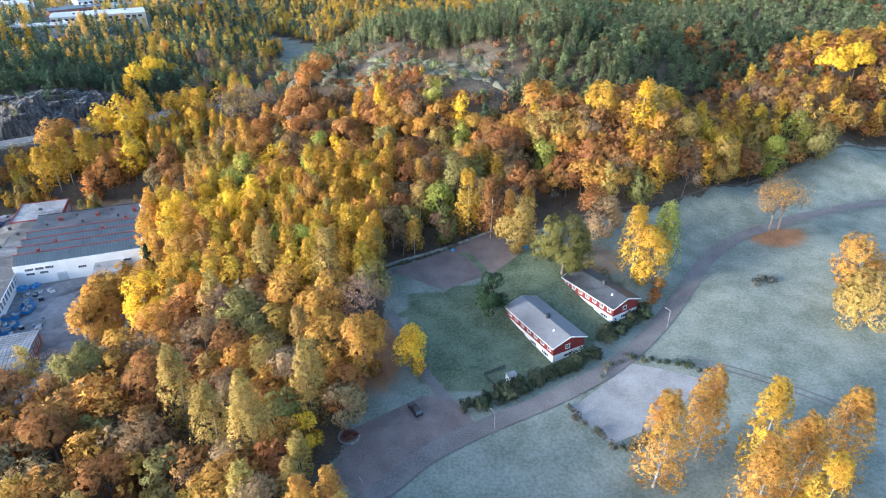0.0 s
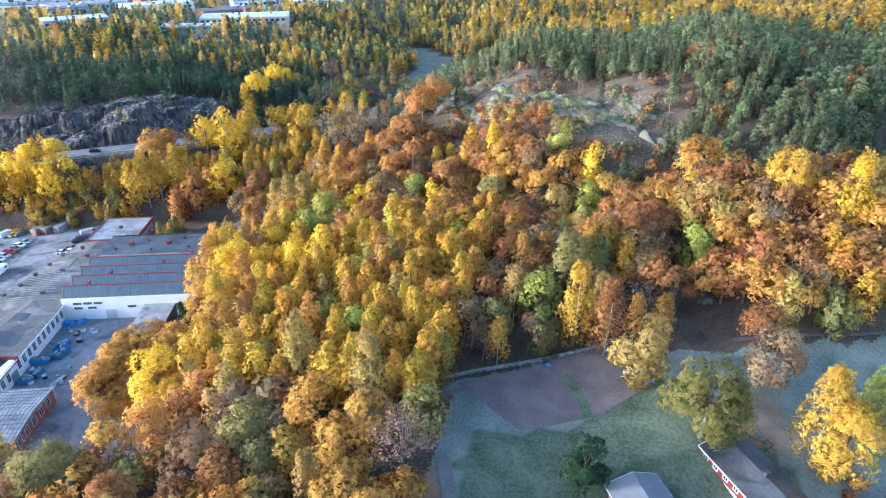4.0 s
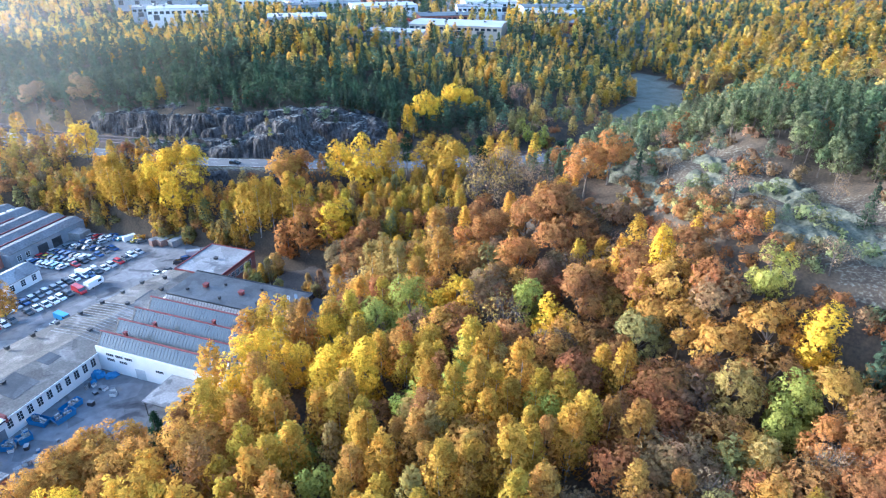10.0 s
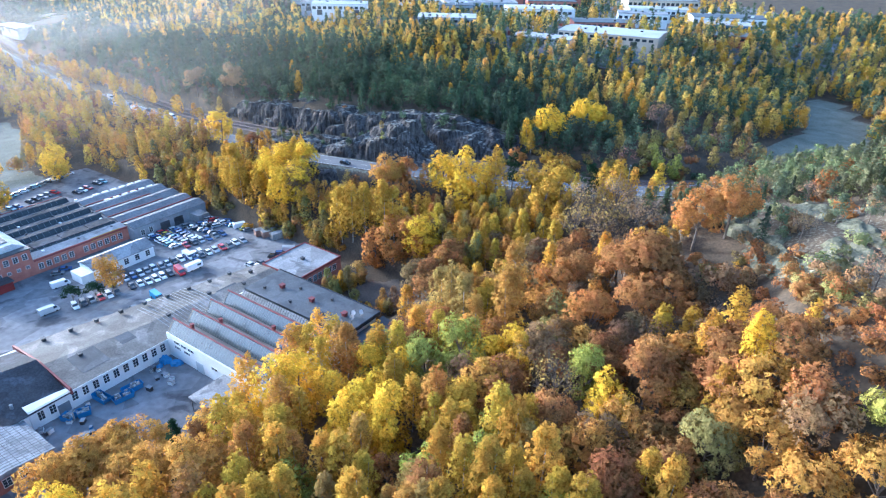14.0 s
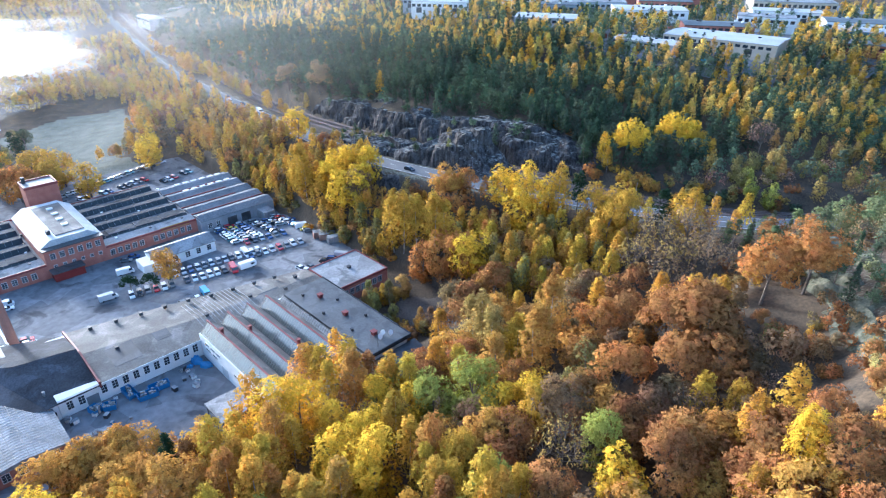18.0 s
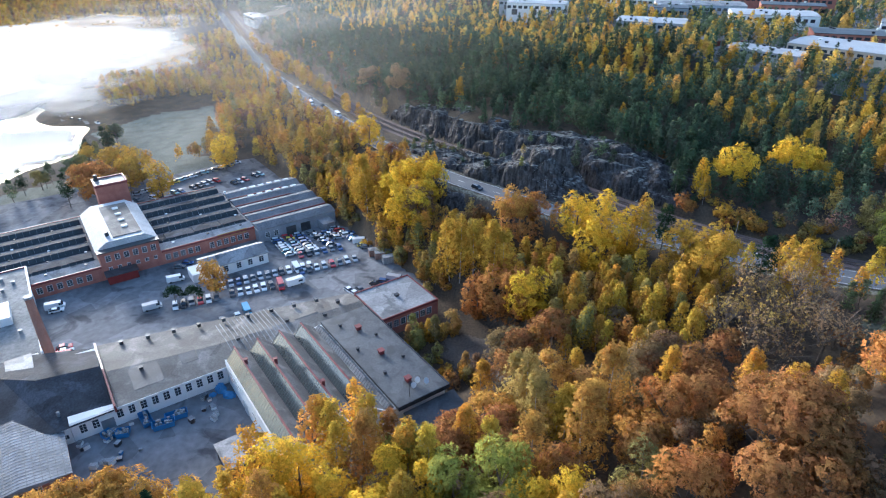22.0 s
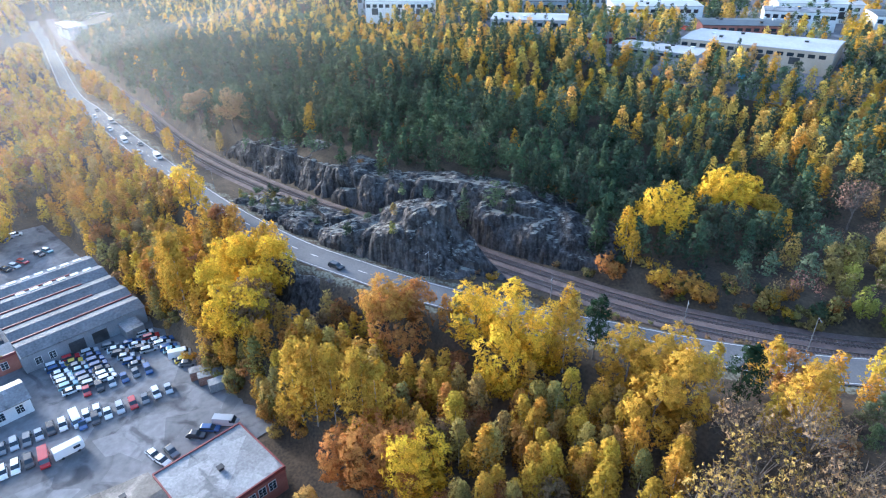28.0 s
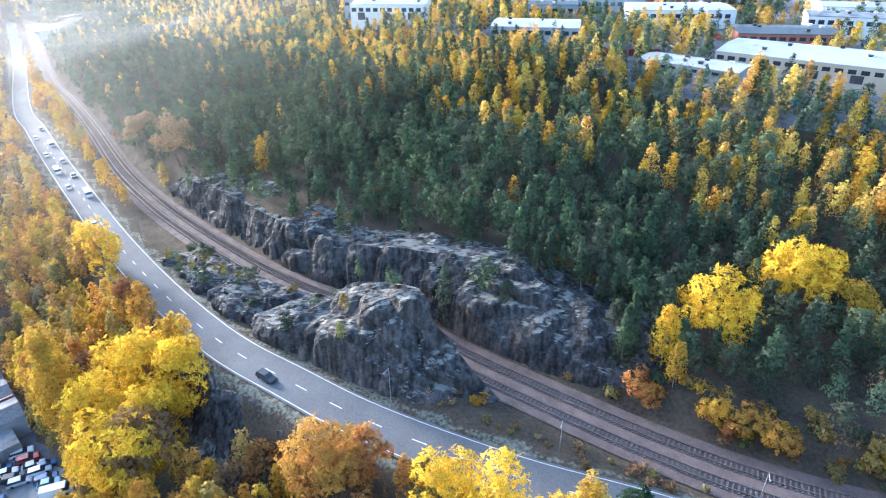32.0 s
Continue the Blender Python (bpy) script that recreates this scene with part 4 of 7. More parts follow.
EAST_TREES = [
    (15, 137, "maple", 0.9, DEEP),
    (37, 153, "oak", 1.5, (0.165, 0.15, 0.045)),
    (57, 152, "birch", 1.35, GOLD),
    (61, 150, "maple", 1.25, GOLD),
    (67, 156, "birch", 1.35, LIME),
    (25, 165, "maple", 1.30, OCHRE),
    (53, 171, "oak", 1.07, TAN),
    (112, 181, "bare", 1.45, AMBER),
    (117, 184, "bare", 1.6, AMBER),
    (118, 145, "maple", 1.33, AMBER),
    (112, 130, "oak", 1.27, OCHRE),
    (41, 81, "birch", 1.35, AMBER),
    (52, 88, "birch", 1.35, AMBER),
    (62, 84, "birch", 1.35, GOLD),
    (63, 75, "birch", 1.35, AMBER),
    (54, 70, "birch", 1.35, AMBER),
    (63, 67, "birch", 1.35, GOLD),
    (75, 81, "birch", 1.35, AMBER),
    (40, 208, "maple", 1.14, LIME),
    (42, 237, "oak", 1.27, AMBER),
    (64, 225, "oak", 1.27, GOLD),
    (76, 215, "birch", 1.35, LEMON),
    (104, 206, "maple", 1.25, OCHRE),
    (130, 237, "maple", 1.33, OCHRE),
    (133, 224, "maple", 1.21, LIME),
    (147, 237, "maple", 1.33, LIME),
    (154, 231, "maple", 1.33, OLIVE),
    (93, 217, "oak", 1.27, OCHRE),
    (200, 290, "oak", 1.27, LEMON),
    (189, 290, "oak", 1.27, LEMON),
    (18, 174, "birch", 1.24, RUST),
    (18, 221, "oak", 0.85, ORANGE),
]
EAST_TREES_TOO = [
    (21, 236, "spruce", 0.95, SPRUCE_GREEN),
]
WOOD_TREES = [
    (-76, 166, "oak", 1.27, AMBER),
    (-48, 152, "birch", 1.35, OCHRE),
    (2, 182, "maple", 1.18, LIME),
    (11, 177, "birch", 1.35, GOLD),
    (-86, 191, "maple", 1.22, LEMON),
    (-63, 199, "maple", 1.33, LEMON),
    (-82, 207, "maple", 0.91, LEMON),
    (-77, 212, "maple", 0.91, LEMON),
    (-71, 224, "maple", 1.30, LIME),
    (-57, 213, "maple", 1.00, GOLD),
    (-55, 194, "oak", 0.77, RUST),
    (-52, 175, "maple", 0.94, LIME),
    (8, 193, "maple", 1.25, OLIVE),
    (-99, 156, "oak", 1.17, AMBER),
    (-84, 161, "oak", 1.17, AMBER),
    (-85, 155, "oak", 1.17, AMBER),
    (-96, 161, "oak", 1.27, AMBER),
    (-75, 202, "maple", 1.02, LEMON),
    (-81, 197, "maple", 0.95, LEMON),
    (-68, 194, "maple", 1.17, LEMON),
    (-75, 217, "maple", 1.15, LIME),
    (-88, 187, "maple", 1.21, LEMON),
    (-92, 156, "oak", 1.17, AMBER),
    (-96, 150, "oak", 1.27, AMBER),
    (-88, 166, "spruce", 1.05, DEEP),
]
NORTH_TREES = [
    (-64, 233, "maple", 0.96, LEMON),
    (-37, 232, "maple", 1.00, LEMON),
    (-47, 228, "bare", 1.04, OCHRE),
    (-34, 239, "oak", 1.20, RUST),
    (-75, 242, "birch", 1.35, AMBER),
    (-84, 252, "birch", 1.35, AMBER),
    (-73, 264, "oak", 1.12, RUST),
    (-50, 258, "oak", 1.17, RUST),
    (-21, 249, "birch", 1.08, LEMON),
    (11, 225, "maple", 0.89, LIME),
    (11, 228, "maple", 1.05, LIME),
    (3, 238, "oak", 1.00, AMBER),
    (12, 238, "maple", 1.04, LEMON),
    (-18, 234, "oak", 1.05, OLIVE),
    (-11, 237, "oak", 0.98, AMBER),
    (-3, 234, "oak", 1.03, AMBER),
    (2, 226, "maple", 1.14, OCHRE),
    (-140, 251, "maple", 1.33, ORANGE),
    (-131, 256, "maple", 1.33, LEMON),
    (-169, 268, "oak", 1.27, AMBER),
    (-98, 239, "birch", 1.24, OCHRE),
    (-87, 238, "birch", 1.24, OCHRE),
    (-93, 239, "birch", 1.35, OCHRE),
    (-66, 227, "maple", 0.92, LEMON),
    (-75, 231, "birch", 1.17, AMBER),
    (-84, 248, "maple", 1.06, AMBER),
    (-98, 246, "oak", 1.24, AMBER),
    (-163, 244, "birch", 1.24, GOLD),
    (-155, 249, "birch", 1.24, GOLD),
    (-159, 246, "birch", 1.35, GOLD),
    (-146, 255, "birch", 1.24, GOLD),
    (-148, 252, "birch", 1.35, GOLD),
]
NORTH_TREES_TOO = [
    (-164, 268, "oak", 1.27, ORANGE),
    (-75, 259, "oak", 1.27, ORANGE),
    (-55, 247, "oak", 1.09, ORANGE),
    (-61, 244, "maple", 1.06, OLIVE),
    (-134, 254, "maple", 1.33, ORANGE),
    (-146, 247, "maple", 1.10, ORANGE),
]
ROADSIDE_TREES = [
    (-59, 263, "oak", 1.17, RUST),
    (-48, 264, "oak", 1.17, RUST),
    (-54, 266, "oak", 1.27, RUST),
    (-153, 281, "maple", 1.23, LEMON),
    (-139, 290, "maple", 1.23, LEMON),
    (-141, 280, "maple", 1.23, LEMON),
    (-146, 286, "maple", 1.33, LEMON),
    (-101, 300, "bare", 1.25, TAN),
    (-81, 301, "bare", 1.25, TAN),
    (-85, 290, "bare", 1.25, TAN),
    (-94, 305, "bare", 1.36, TAN),
    (-85, 330, "oak", 0.8, RUST),
    (-52, 293, "oak", 1.17, ORANGE),
    (-56, 286, "oak", 1.17, ORANGE),
    (-79, 336, "oak", 0.85, ORANGE),
    (-125, 298, "maple", 1.23, GOLD),
    (-113, 301, "maple", 1.23, GOLD),
    (-114, 294, "maple", 1.23, GOLD),
    (-121, 302, "maple", 1.33, GOLD),
    (-161, 344, "oak", 1.27, LEMON),
    (-161, 367, "oak", 1.27, LEMON),
    (-95, 288, "bare", 1.25, OCHRE),
    (-87, 296, "bare", 1.25, OCHRE),
    (-95, 296, "bare", 1.36, OCHRE),
    (-57, 268, "oak", 1.22, RUST),
    (-166, 274, "oak", 0.79, ORANGE),
    (-165, 367, "oak", 0.96, LEMON),
    (-162, 376, "oak", 0.99, LEMON),
    (-161, 331, "birch", 0.81, LEMON),
    (-152, 372, "oak", 0.85, GOLD),
    (-159, 325, "bush", 2.27, ORANGE),
    (-149, 331, "bush", 2.50, GOLD),
]
ROADSIDE_TREES_TOO = [
    (-143, 334, "bush", 2.25, AMBER),
    (-139, 336, "bush", 2.25, AMBER),
    (-172, 298, "bush", 1.16, GOLD),
    (-135, 299, "pine", 1.07, DEEP),
    (-109, 310, "pine", 1.07, DEEP),
    (-137, 293, "birch", 1.21, GOLD),
    (-87, 302, "bare", 1.26, TAN),
    (-98, 310, "birch", 1.16, GOLD),
]
WEST_TREES = [
    (-140, 392, "bare", 1.25, PINK),
    (-115, 358, "maple", 0.62, LIME),
    (-109, 361, "maple", 0.72, LIME),
    (-123, 379, "maple", 0.85, OCHRE),
    (-156, 329, "birch", 0.6, GOLD),
    (-157, 325, "bush", 1.7, ORANGE),
    (-214, 239, "maple", 1.23, LEMON),
    (-199, 246, "maple", 1.23, LEMON),
    (-195, 236, "maple", 1.23, LEMON),
    (-210, 245, "maple", 1.33, LEMON),
    (-225, 227, "birch", 1.24, GOLD),
    (-216, 228, "birch", 1.24, GOLD),
    (-220, 228, "birch", 1.35, GOLD),
    (-205, 235, "maple", 1.23, LEMON),
    (-190, 240, "maple", 1.23, LEMON),
    (-310, 174, "maple", 1.30, LEMON),
    (-203, 251, "maple", 1.23, LEMON),
    (-193, 242, "oak", 1.14, BROWN),
    (-318, 265, "oak", 1.27, TAN),
    (-356, 257, "oak", 1.27, TAN),
    (-265, 238, "maple", 1.19, LEMON),
    (-316, 175, "maple", 1.26, LEMON),
    (-188, 172, "maple", 1.00, AMBER),
    (-184, 160, "oak", 0.53, DEEP),
    (-182, 166, "oak", 0.53, DEEP),
]
LANDMARKS = SOUTH_TREES + SOUTH_TREES_TOO + EAST_TREES + EAST_TREES_TOO + WOOD_TREES + NORTH_TREES + NORTH_TREES_TOO + ROADSIDE_TREES + ROADSIDE_TREES_TOO + WEST_TREES


# where the oakwood ends below the pines of the ridge
OAK_EDGE = np.array([(-95, 292), (-68, 278), (-44, 275), (-32, 269), (-20, 257), (-8, 250), (4, 245), (16, 241), (28, 234), (40, 242), (52, 237), (64, 232), (76, 234), (88, 247), (100, 262),
                     (124, 275), (160, 291), (172, 318), (260, 350)])


HEATH_FOOT = np.array([(-95, 316), (-70, 311), (-50, 297), (-28, 282), (2, 257), (14, 247), (28, 243), (42, 246)])


def oak_edge(x):
    return np.interp(x, OAK_EDGE[:, 0], OAK_EDGE[:, 1])


def woods_at(x, y, r):
    """What grows at a place: kind, height over the usual, colour."""
    u, w = r.random(), r.random()
    def of(*rows):
        total = sum(q[0] for q in rows)
        v = u * total
        for share, kind, colour in rows:
            v -= share
            if v <= 0:
                return kind, colour
        return rows[-1][1:]
    a, b = in_works(x, y)
    west = y > near_rail(x) + 4
    if -92 < x < 34 and 240 < y < 340 and inside(np.array([x]), np.array([y]), HEATH)[0]:
        k, c = of((0.13, "pine", PINE_GREEN), (0.36, "bush", (0.22, 0.22, 0.10)), (0.24, "bush", BROWN), (0.1, "bare", TAN), (0.07, "bush", RUST), (0.07, "spruce", SPRUCE_GREEN))
        return k, 1.2 + 0.9 * w if k == "bush" else 0.38 + 0.34 * w, c
    if west and x < -95:
        up = y - near_rail(x)
        if x > -142 and up < 85:
            k, c = of((0.24, "bare", BROWN), (0.2, "maple", OLIVE), (0.16, "birch", OCHRE), (0.14, "bush", RUST), (0.26, "pine", PINE_GREEN), (0.1, "bare", PINK), (0.08, "maple", LIME))
            return k, (0.9 + 0.8 * w) if k == "bush" else 0.45 + 0.32 * w, c
        deep = float(smooth(np.array(up), 68, 122)) * (0.5 + 0.5 * (math.sin(x * 0.061 + 1.7) * math.sin(y * 0.083 + x * 0.021) > -0.15))
        # pines near the rail take the green with shade painted in
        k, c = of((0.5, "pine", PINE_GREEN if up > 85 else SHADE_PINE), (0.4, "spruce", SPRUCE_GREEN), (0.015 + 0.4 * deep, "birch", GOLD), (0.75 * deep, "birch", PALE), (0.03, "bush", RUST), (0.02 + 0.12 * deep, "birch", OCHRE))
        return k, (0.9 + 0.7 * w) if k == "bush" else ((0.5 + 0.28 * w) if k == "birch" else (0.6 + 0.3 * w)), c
    if y > 425 and x > -95:
        k, c = of((0.3, "birch", OCHRE), (0.26, "birch", GOLD), (0.24, "pine", PINE_GREEN), (0.1, "oak", BROWN), (0.1, "spruce", SPRUCE_GREEN))
        return k, 0.65 + 0.35 * w, c
    edge = float(oak_edge(x))
    if -95 < x < 42 and edge < y < float(np.interp(x, HEATH_FOOT[:, 0], HEATH_FOOT[:, 1])):
        k, c = of((0.4, "oak", RUST), (0.2, "oak", BROWN), (0.16, "bush", RUST), (0.1, "birch", GOLD), (0.14, "bush", OLIVE))
        return k, 1.4 + 0.9 * w if k == "bush" else 0.27 + 0.16 * w, c
    if x > -95 and y > edge:
        k, c = of((0.6, "pine", RIDGE_PINE), (0.3, "spruce", RIDGE_SPRUCE), (0.035, "oak", RUST), (0.065, "bush", BROWN))
        return k, 1.0 + w if k == "bush" else 0.48 + 0.3 * w, c
    low = 0.72 if x > 20 and y > edge - 9 else 1.0
    if y > 255 and x > -95:
        k, c = of((0.42, "oak", RUST), (0.16, "birch", GOLD), (0.06, "pine", PINE_GREEN), (0.18, "oak", BROWN), (0.1, "maple", AMBER), (0.08, "bare", TAN))
        return k, (0.6 + 0.35 * w) * low, c
    if y > 255 or x < -160:
        k, c = of((0.5, "birch", GOLD), (0.14, "birch", AMBER), (0.12, "birch", OCHRE), (0.12, "maple", AMBER), (0.08, "oak", BROWN), (0.06, "birch", OLIVE), (0.06, "oak", RUST))
        return k, 0.5 + 0.3 * w, c
    if x > 15 and y > 190:
        k, c = of((0.16, "oak", AMBER), (0.08 if x < 60 else 0.26, "birch", GOLD), (0.22, "oak", BROWN), (0.26, "oak", RUST), (0.16, "bare", TAN), (0.1, "maple", OCHRE))
        return k, (0.9 + 0.25 * w) * low, c
    if y > 212:
        k, c = of((0.5, "oak", RUST), (0.2, "oak", AMBER), (0.1, "oak", BROWN), (0.12, "birch", GOLD), (0.06, "bare", TAN), (0.05, "maple", LIME))
        return k, (0.78 + 0.25 * w) * low, c
    if y > 140 and x > -14:
        k, c = of((0.26, "oak", BROWN), (0.22, "bare", TAN), (0.2, "oak", RUST), (0.16, "birch", AMBER), (0.1, "maple", OLIVE), (0.08, "birch", OCHRE))
        return k, 0.8 + 0.25 * w, c
    if y > 145:
        k, c = of((0.6, "birch", GOLD), (0.16, "birch", AMBER), (0.06, "birch", OCHRE), (0.06, "maple", LIME), (0.06, "oak", AMBER), (0.03, "birch", RUST))
        return k, 0.82 + 0.3 * w, c
    k, c = of((0.12, "oak", RUST), (0.38, "oak", AMBER), (0.1, "oak", ORANGE), (0.16, "oak", TAN), (0.06, "bare", TAN), (0.1, "oak", OLIVE), (0.16, "birch", OCHRE))
    return k, 0.8 + 0.25 * w, c


def near_rail(x):
    return float(np.interp(x, RAIL[:, 0], RAIL[:, 1]))


def planting():
    """Jittered places for the woods, away from all that is open."""
    r = random.Random(11)
    step = 5.2
    xs, ys = np.meshgrid(np.arange(-1180, 330, step), np.arange(-160, 940, step))
    g = np.random.default_rng(3)
    xs, ys = (xs + g.uniform(-2.2, 2.2, xs.shape)).ravel(), (ys + g.uniform(-2.2, 2.2, ys.shape)).ravel()
    a, b = in_works(xs, ys)
    bad = (a > -182) & (a < 42) & (b > -64) & (b < 69.5)
    bad |= (a > 38) & (a < 54) & (b > 20) & (b < 46)
    bad |= inside(xs, ys, LAWN) | inside(xs, ys, FAR_MEADOW) | inside(xs, ys, FAR_FIELD) | inside(xs, ys, LAKE_MEADOW) | inside(xs, ys, TRACK)
    for line, w in ((LANE, 4), (ROAD, 8.5), (RAIL, 7)):
        bad |= near(xs, ys, line)[0] < w
    bad |= land(xs, ys) < -4.5
    bad |= (ys < 250) & (xs < -180) & (b < -60) & (xs > -420)
    bad |= inside(xs, ys, INDUSTRY) & (g.uniform(0, 1, xs.shape) > np.where(xs > -232, 0.95, np.where(ys < 470, 0.62, 0.42)))
    for sx_, sy_, sl, sw, st in ESTATE:
        ca, sa = math.cos(radians(st)), math.sin(radians(st))
        qx, qy = (xs - sx_) * ca + (ys - sy_) * sa, -(xs - sx_) * sa + (ys - sy_) * ca
        bad |= (abs(qx) < sl / 2 + 4) & (qy > -sw / 2 - (24 if sx_ == -245 else 11)) & (qy < sw / 2 + 4)
    bad |= inside(xs, ys, CRAG_GROUND) & (g.uniform(0, 1, xs.shape) > 0.12)
    bad |= inside(xs, ys, HEATH) & (g.uniform(0, 1, xs.shape) > 0.68)
    bad |= ~inside(xs, ys, WOODLAND)
    between = (ys > np.interp(xs, ROAD[:, 0], ROAD[:, 1])) & (ys < np.interp(xs, RAIL[:, 0], RAIL[:, 1])) & (xs > -300) & (xs < -90)
    bad |= between
    far_out = (xs < -520) | (ys > 560)
    bad |= far_out & (g.uniform(0, 1, xs.shape) > np.where(ys > 700, 0.35, 0.55))
    for hx, hy, hk, hs, _ in LANDMARKS:
        bad |= np.hypot(xs - hx, ys - hy) < {"birch": 3.2, "bush": 2.0, "spruce": 3.0}.get(hk, 5.2) * hs
    for bx, by, br in CLEARINGS:
        bad |= np.hypot(xs - bx, ys - by) < br
    thin = (xs > -330) & (xs < -110) & (ys > 212) & (ys < 310)
    ok = ~bad
    ridge = (xs > -75) & (xs < 200) & (ys > oak_edge(xs)) & (ys < 345) & ~inside(xs, ys, HEATH)
    more = ok & ((thin & (ys < 0.55 * xs + 395)) | ridge)
    return np.concatenate([xs[ok], xs[more] + 2.4]), np.concatenate([ys[ok], ys[more] + 2.1]), r


WOODLAND = [(-20, 25), (60, 25), (240, 300), (360, 560), (330, 940), (-150, 940), (-240, 720), (-700, 700), (-1180, 500), (-1180, -160), (-640, -160), (-250, 40), (-120, 60)]
MIDDLE = [(0, 40), (8, 110), (0, 180), (-50, 215), (-100, 255)]
CLEARINGS = [(44, 189, 9.5), (34, 186, 6), (-232, 462, 10), (-192, 257, 9), (-181, 265, 6.5), (-203, 252, 6)]
ESTATE = [(-245, 487, 62, 32, 25), (-264, 446, 38, 16, 20), (-346, 432, 40, 24, 50), (-440, 399, 42, 22, 56), (-344, 520, 50, 30, 56), (-283, 521, 42, 24, 52),
          (-286, 572, 36, 20, 40), (-402, 508, 60, 28, 60), (-330, 655, 60, 30, 50), (-552, 446, 62, 28, 40), (-446, 496, 60, 28, 45), (-240, 610, 50, 26, 42)]
CRAG_GROUND = [(-335, 254), (-262, 250), (-226, 262), (-196, 272), (-160, 298), (-165, 324), (-178, 330), (-196, 321), (-222, 308), (-262, 294), (-300, 279)]


def tinted(c, r):
    k = r.uniform(0.82, 1.18)
    return (c[0] * k * r.uniform(0.93, 1.07), c[1] * k * r.uniform(0.9, 1.1), c[2] * k)


def grow_woods():
    xs, ys, r = planting()
    zs = land(xs, ys)
    px, py = np.array([p[0] for p in MIDDLE]), np.array([p[1] for p in MIDDLE])
    dist = np.min(np.hypot(xs[:, None] - px, ys[:, None] - py), 1)
    far = []
    counts = {}
    for i in np.argsort(dist):
        x, y = float(xs[i]), float(ys[i])
        k, s, c = woods_at(x, y, r)
        if k in ("oak", "maple", "bare") and r.random() < (0.12 if x > -60 and 195 < y < 300 else 0.36):
            continue
        c = tinted(c, r)
        counts[k] = counts.get(k, 0) + 1
        if dist[i] < 170 and counts[k] <= (40 if k == "bush" else 225) and -190 < x < 150 and y < 330:
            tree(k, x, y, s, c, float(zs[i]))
        else:
            far.append((k, x, y, float(zs[i]), s, c, float(dist[i])))
    rng = np.random.default_rng(8)
    banks = {}
    for k, x, y, z, s, c, d in far:
        n = int(np.clip(NEAR_CLUMPS[k] * (150 / max(d, 150)) ** 1.5 * 0.42, 30, 600))
        p, out, _ = crown_places(k, n, rng)
        size = CLUMP[k] * math.sqrt(NEAR_CLUMPS[k] / n) * 0.9
        ang = rng.uniform(0, 6.28)
        broad = 1.28 if k in ("pine", "spruce") else 1.0
        ca, sa = math.cos(ang), math.sin(ang)
        m = np.array([[ca, -sa, 0], [sa, ca, 0], [0, 0, 1]]) * np.array([[broad], [broad], [1.0]])
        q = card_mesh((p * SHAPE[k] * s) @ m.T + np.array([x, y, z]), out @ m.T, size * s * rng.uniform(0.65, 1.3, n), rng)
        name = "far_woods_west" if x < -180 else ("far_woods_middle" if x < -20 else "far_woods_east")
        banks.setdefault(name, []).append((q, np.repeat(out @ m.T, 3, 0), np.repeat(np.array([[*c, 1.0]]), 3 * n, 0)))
    for name, rows in banks.items():
        q, nn, cc = (np.concatenate([row[i] for row in rows]) for i in range(3))
        me = bpy.data.meshes.new(name)
        n = len(q) // 3
        me.vertices.add(len(q))
        me.vertices.foreach_set("co", q.ravel())
        me.loops.add(len(q))
        me.loops.foreach_set("vertex_index", np.arange(len(q)))
        me.polygons.add(n)
        me.polygons.foreach_set("loop_start", np.arange(0, 3 * n, 3))
        me.update()
        me.polygons.foreach_set("use_smooth", [True] * n)
        at = me.color_attributes.new("tint", "FLOAT_COLOR", "POINT")
        at.data.foreach_set("color", cc.astype(np.float32).ravel())
        me.normals_split_custom_set(nn.tolist())
        me.materials.append(LEAF_WOODS)
        tagged(new(name.split("_")[0] + "_woods", me), "mixed woods of dark pines and yellow birches", "woods", kind="stuff")



for hx, hy, hk, hs, hc in LANDMARKS:
    tree(hk, hx, hy, hs, hc, fine=hx > -100 and hy < 226)
grow_woods()


# ---- windows, doors, cars ----
def window_meshes(w, h, cols, rows, t=0.09):
    """A white timber window facing +x, its sill at z = 0: frame with bars, and the panes."""
    bm = bmesh.new()
    for y0, y1, z0, z1 in ((-w / 2, w / 2, 0, t), (-w / 2, w / 2, h - t, h), (-w / 2, -w / 2 + t, t, h - t), (w / 2 - t, w / 2, t, h - t)):
        box(bm, -0.02, 0.07, y0, y1, z0, z1)
    for i in range(1, cols):
        y = -w / 2 + w * i / cols
        box(bm, -0.02, 0.055, y - 0.035, y + 0.035, t, h - t)
    for i in range(1, rows):
        z = h * i / rows
        box(bm, -0.02, 0.05, -w / 2 + t, w / 2 - t, z - 0.03, z + 0.03)
    fr = bpy.data.meshes.new("window_frame")
    bm.to_mesh(fr)
    bm.free()
    fr.materials.append(FRAME)
    bm = boxes((-0.02, 0.03, -w / 2 + 0.02, w / 2 - 0.02, 0.02, h - 0.02))
    pa = bpy.data.meshes.new("pane")
    bm.to_mesh(pa)
    bm.free()
    pa.materials.append(PANE)
    return fr, pa


TALL = window_meshes(1.5, 2.5, 2, 3)
SMALL = window_meshes(1.2, 1.3, 2, 1)
HOUSE = window_meshes(1.35, 1.4, 2, 1, 0.16)
WIDE = window_meshes(2.6, 1.0, 4, 1)
BIG = window_meshes(1.7, 2.3, 2, 3)


def windows(parent, meshes, places, turn):
    for x, y, z in places:
        f = new("window", meshes[0])
        f.parent, f.matrix_basis = parent, pose(x, y, z, 0, 0, turn)
        p = new("pane", meshes[1])
        p.parent = f


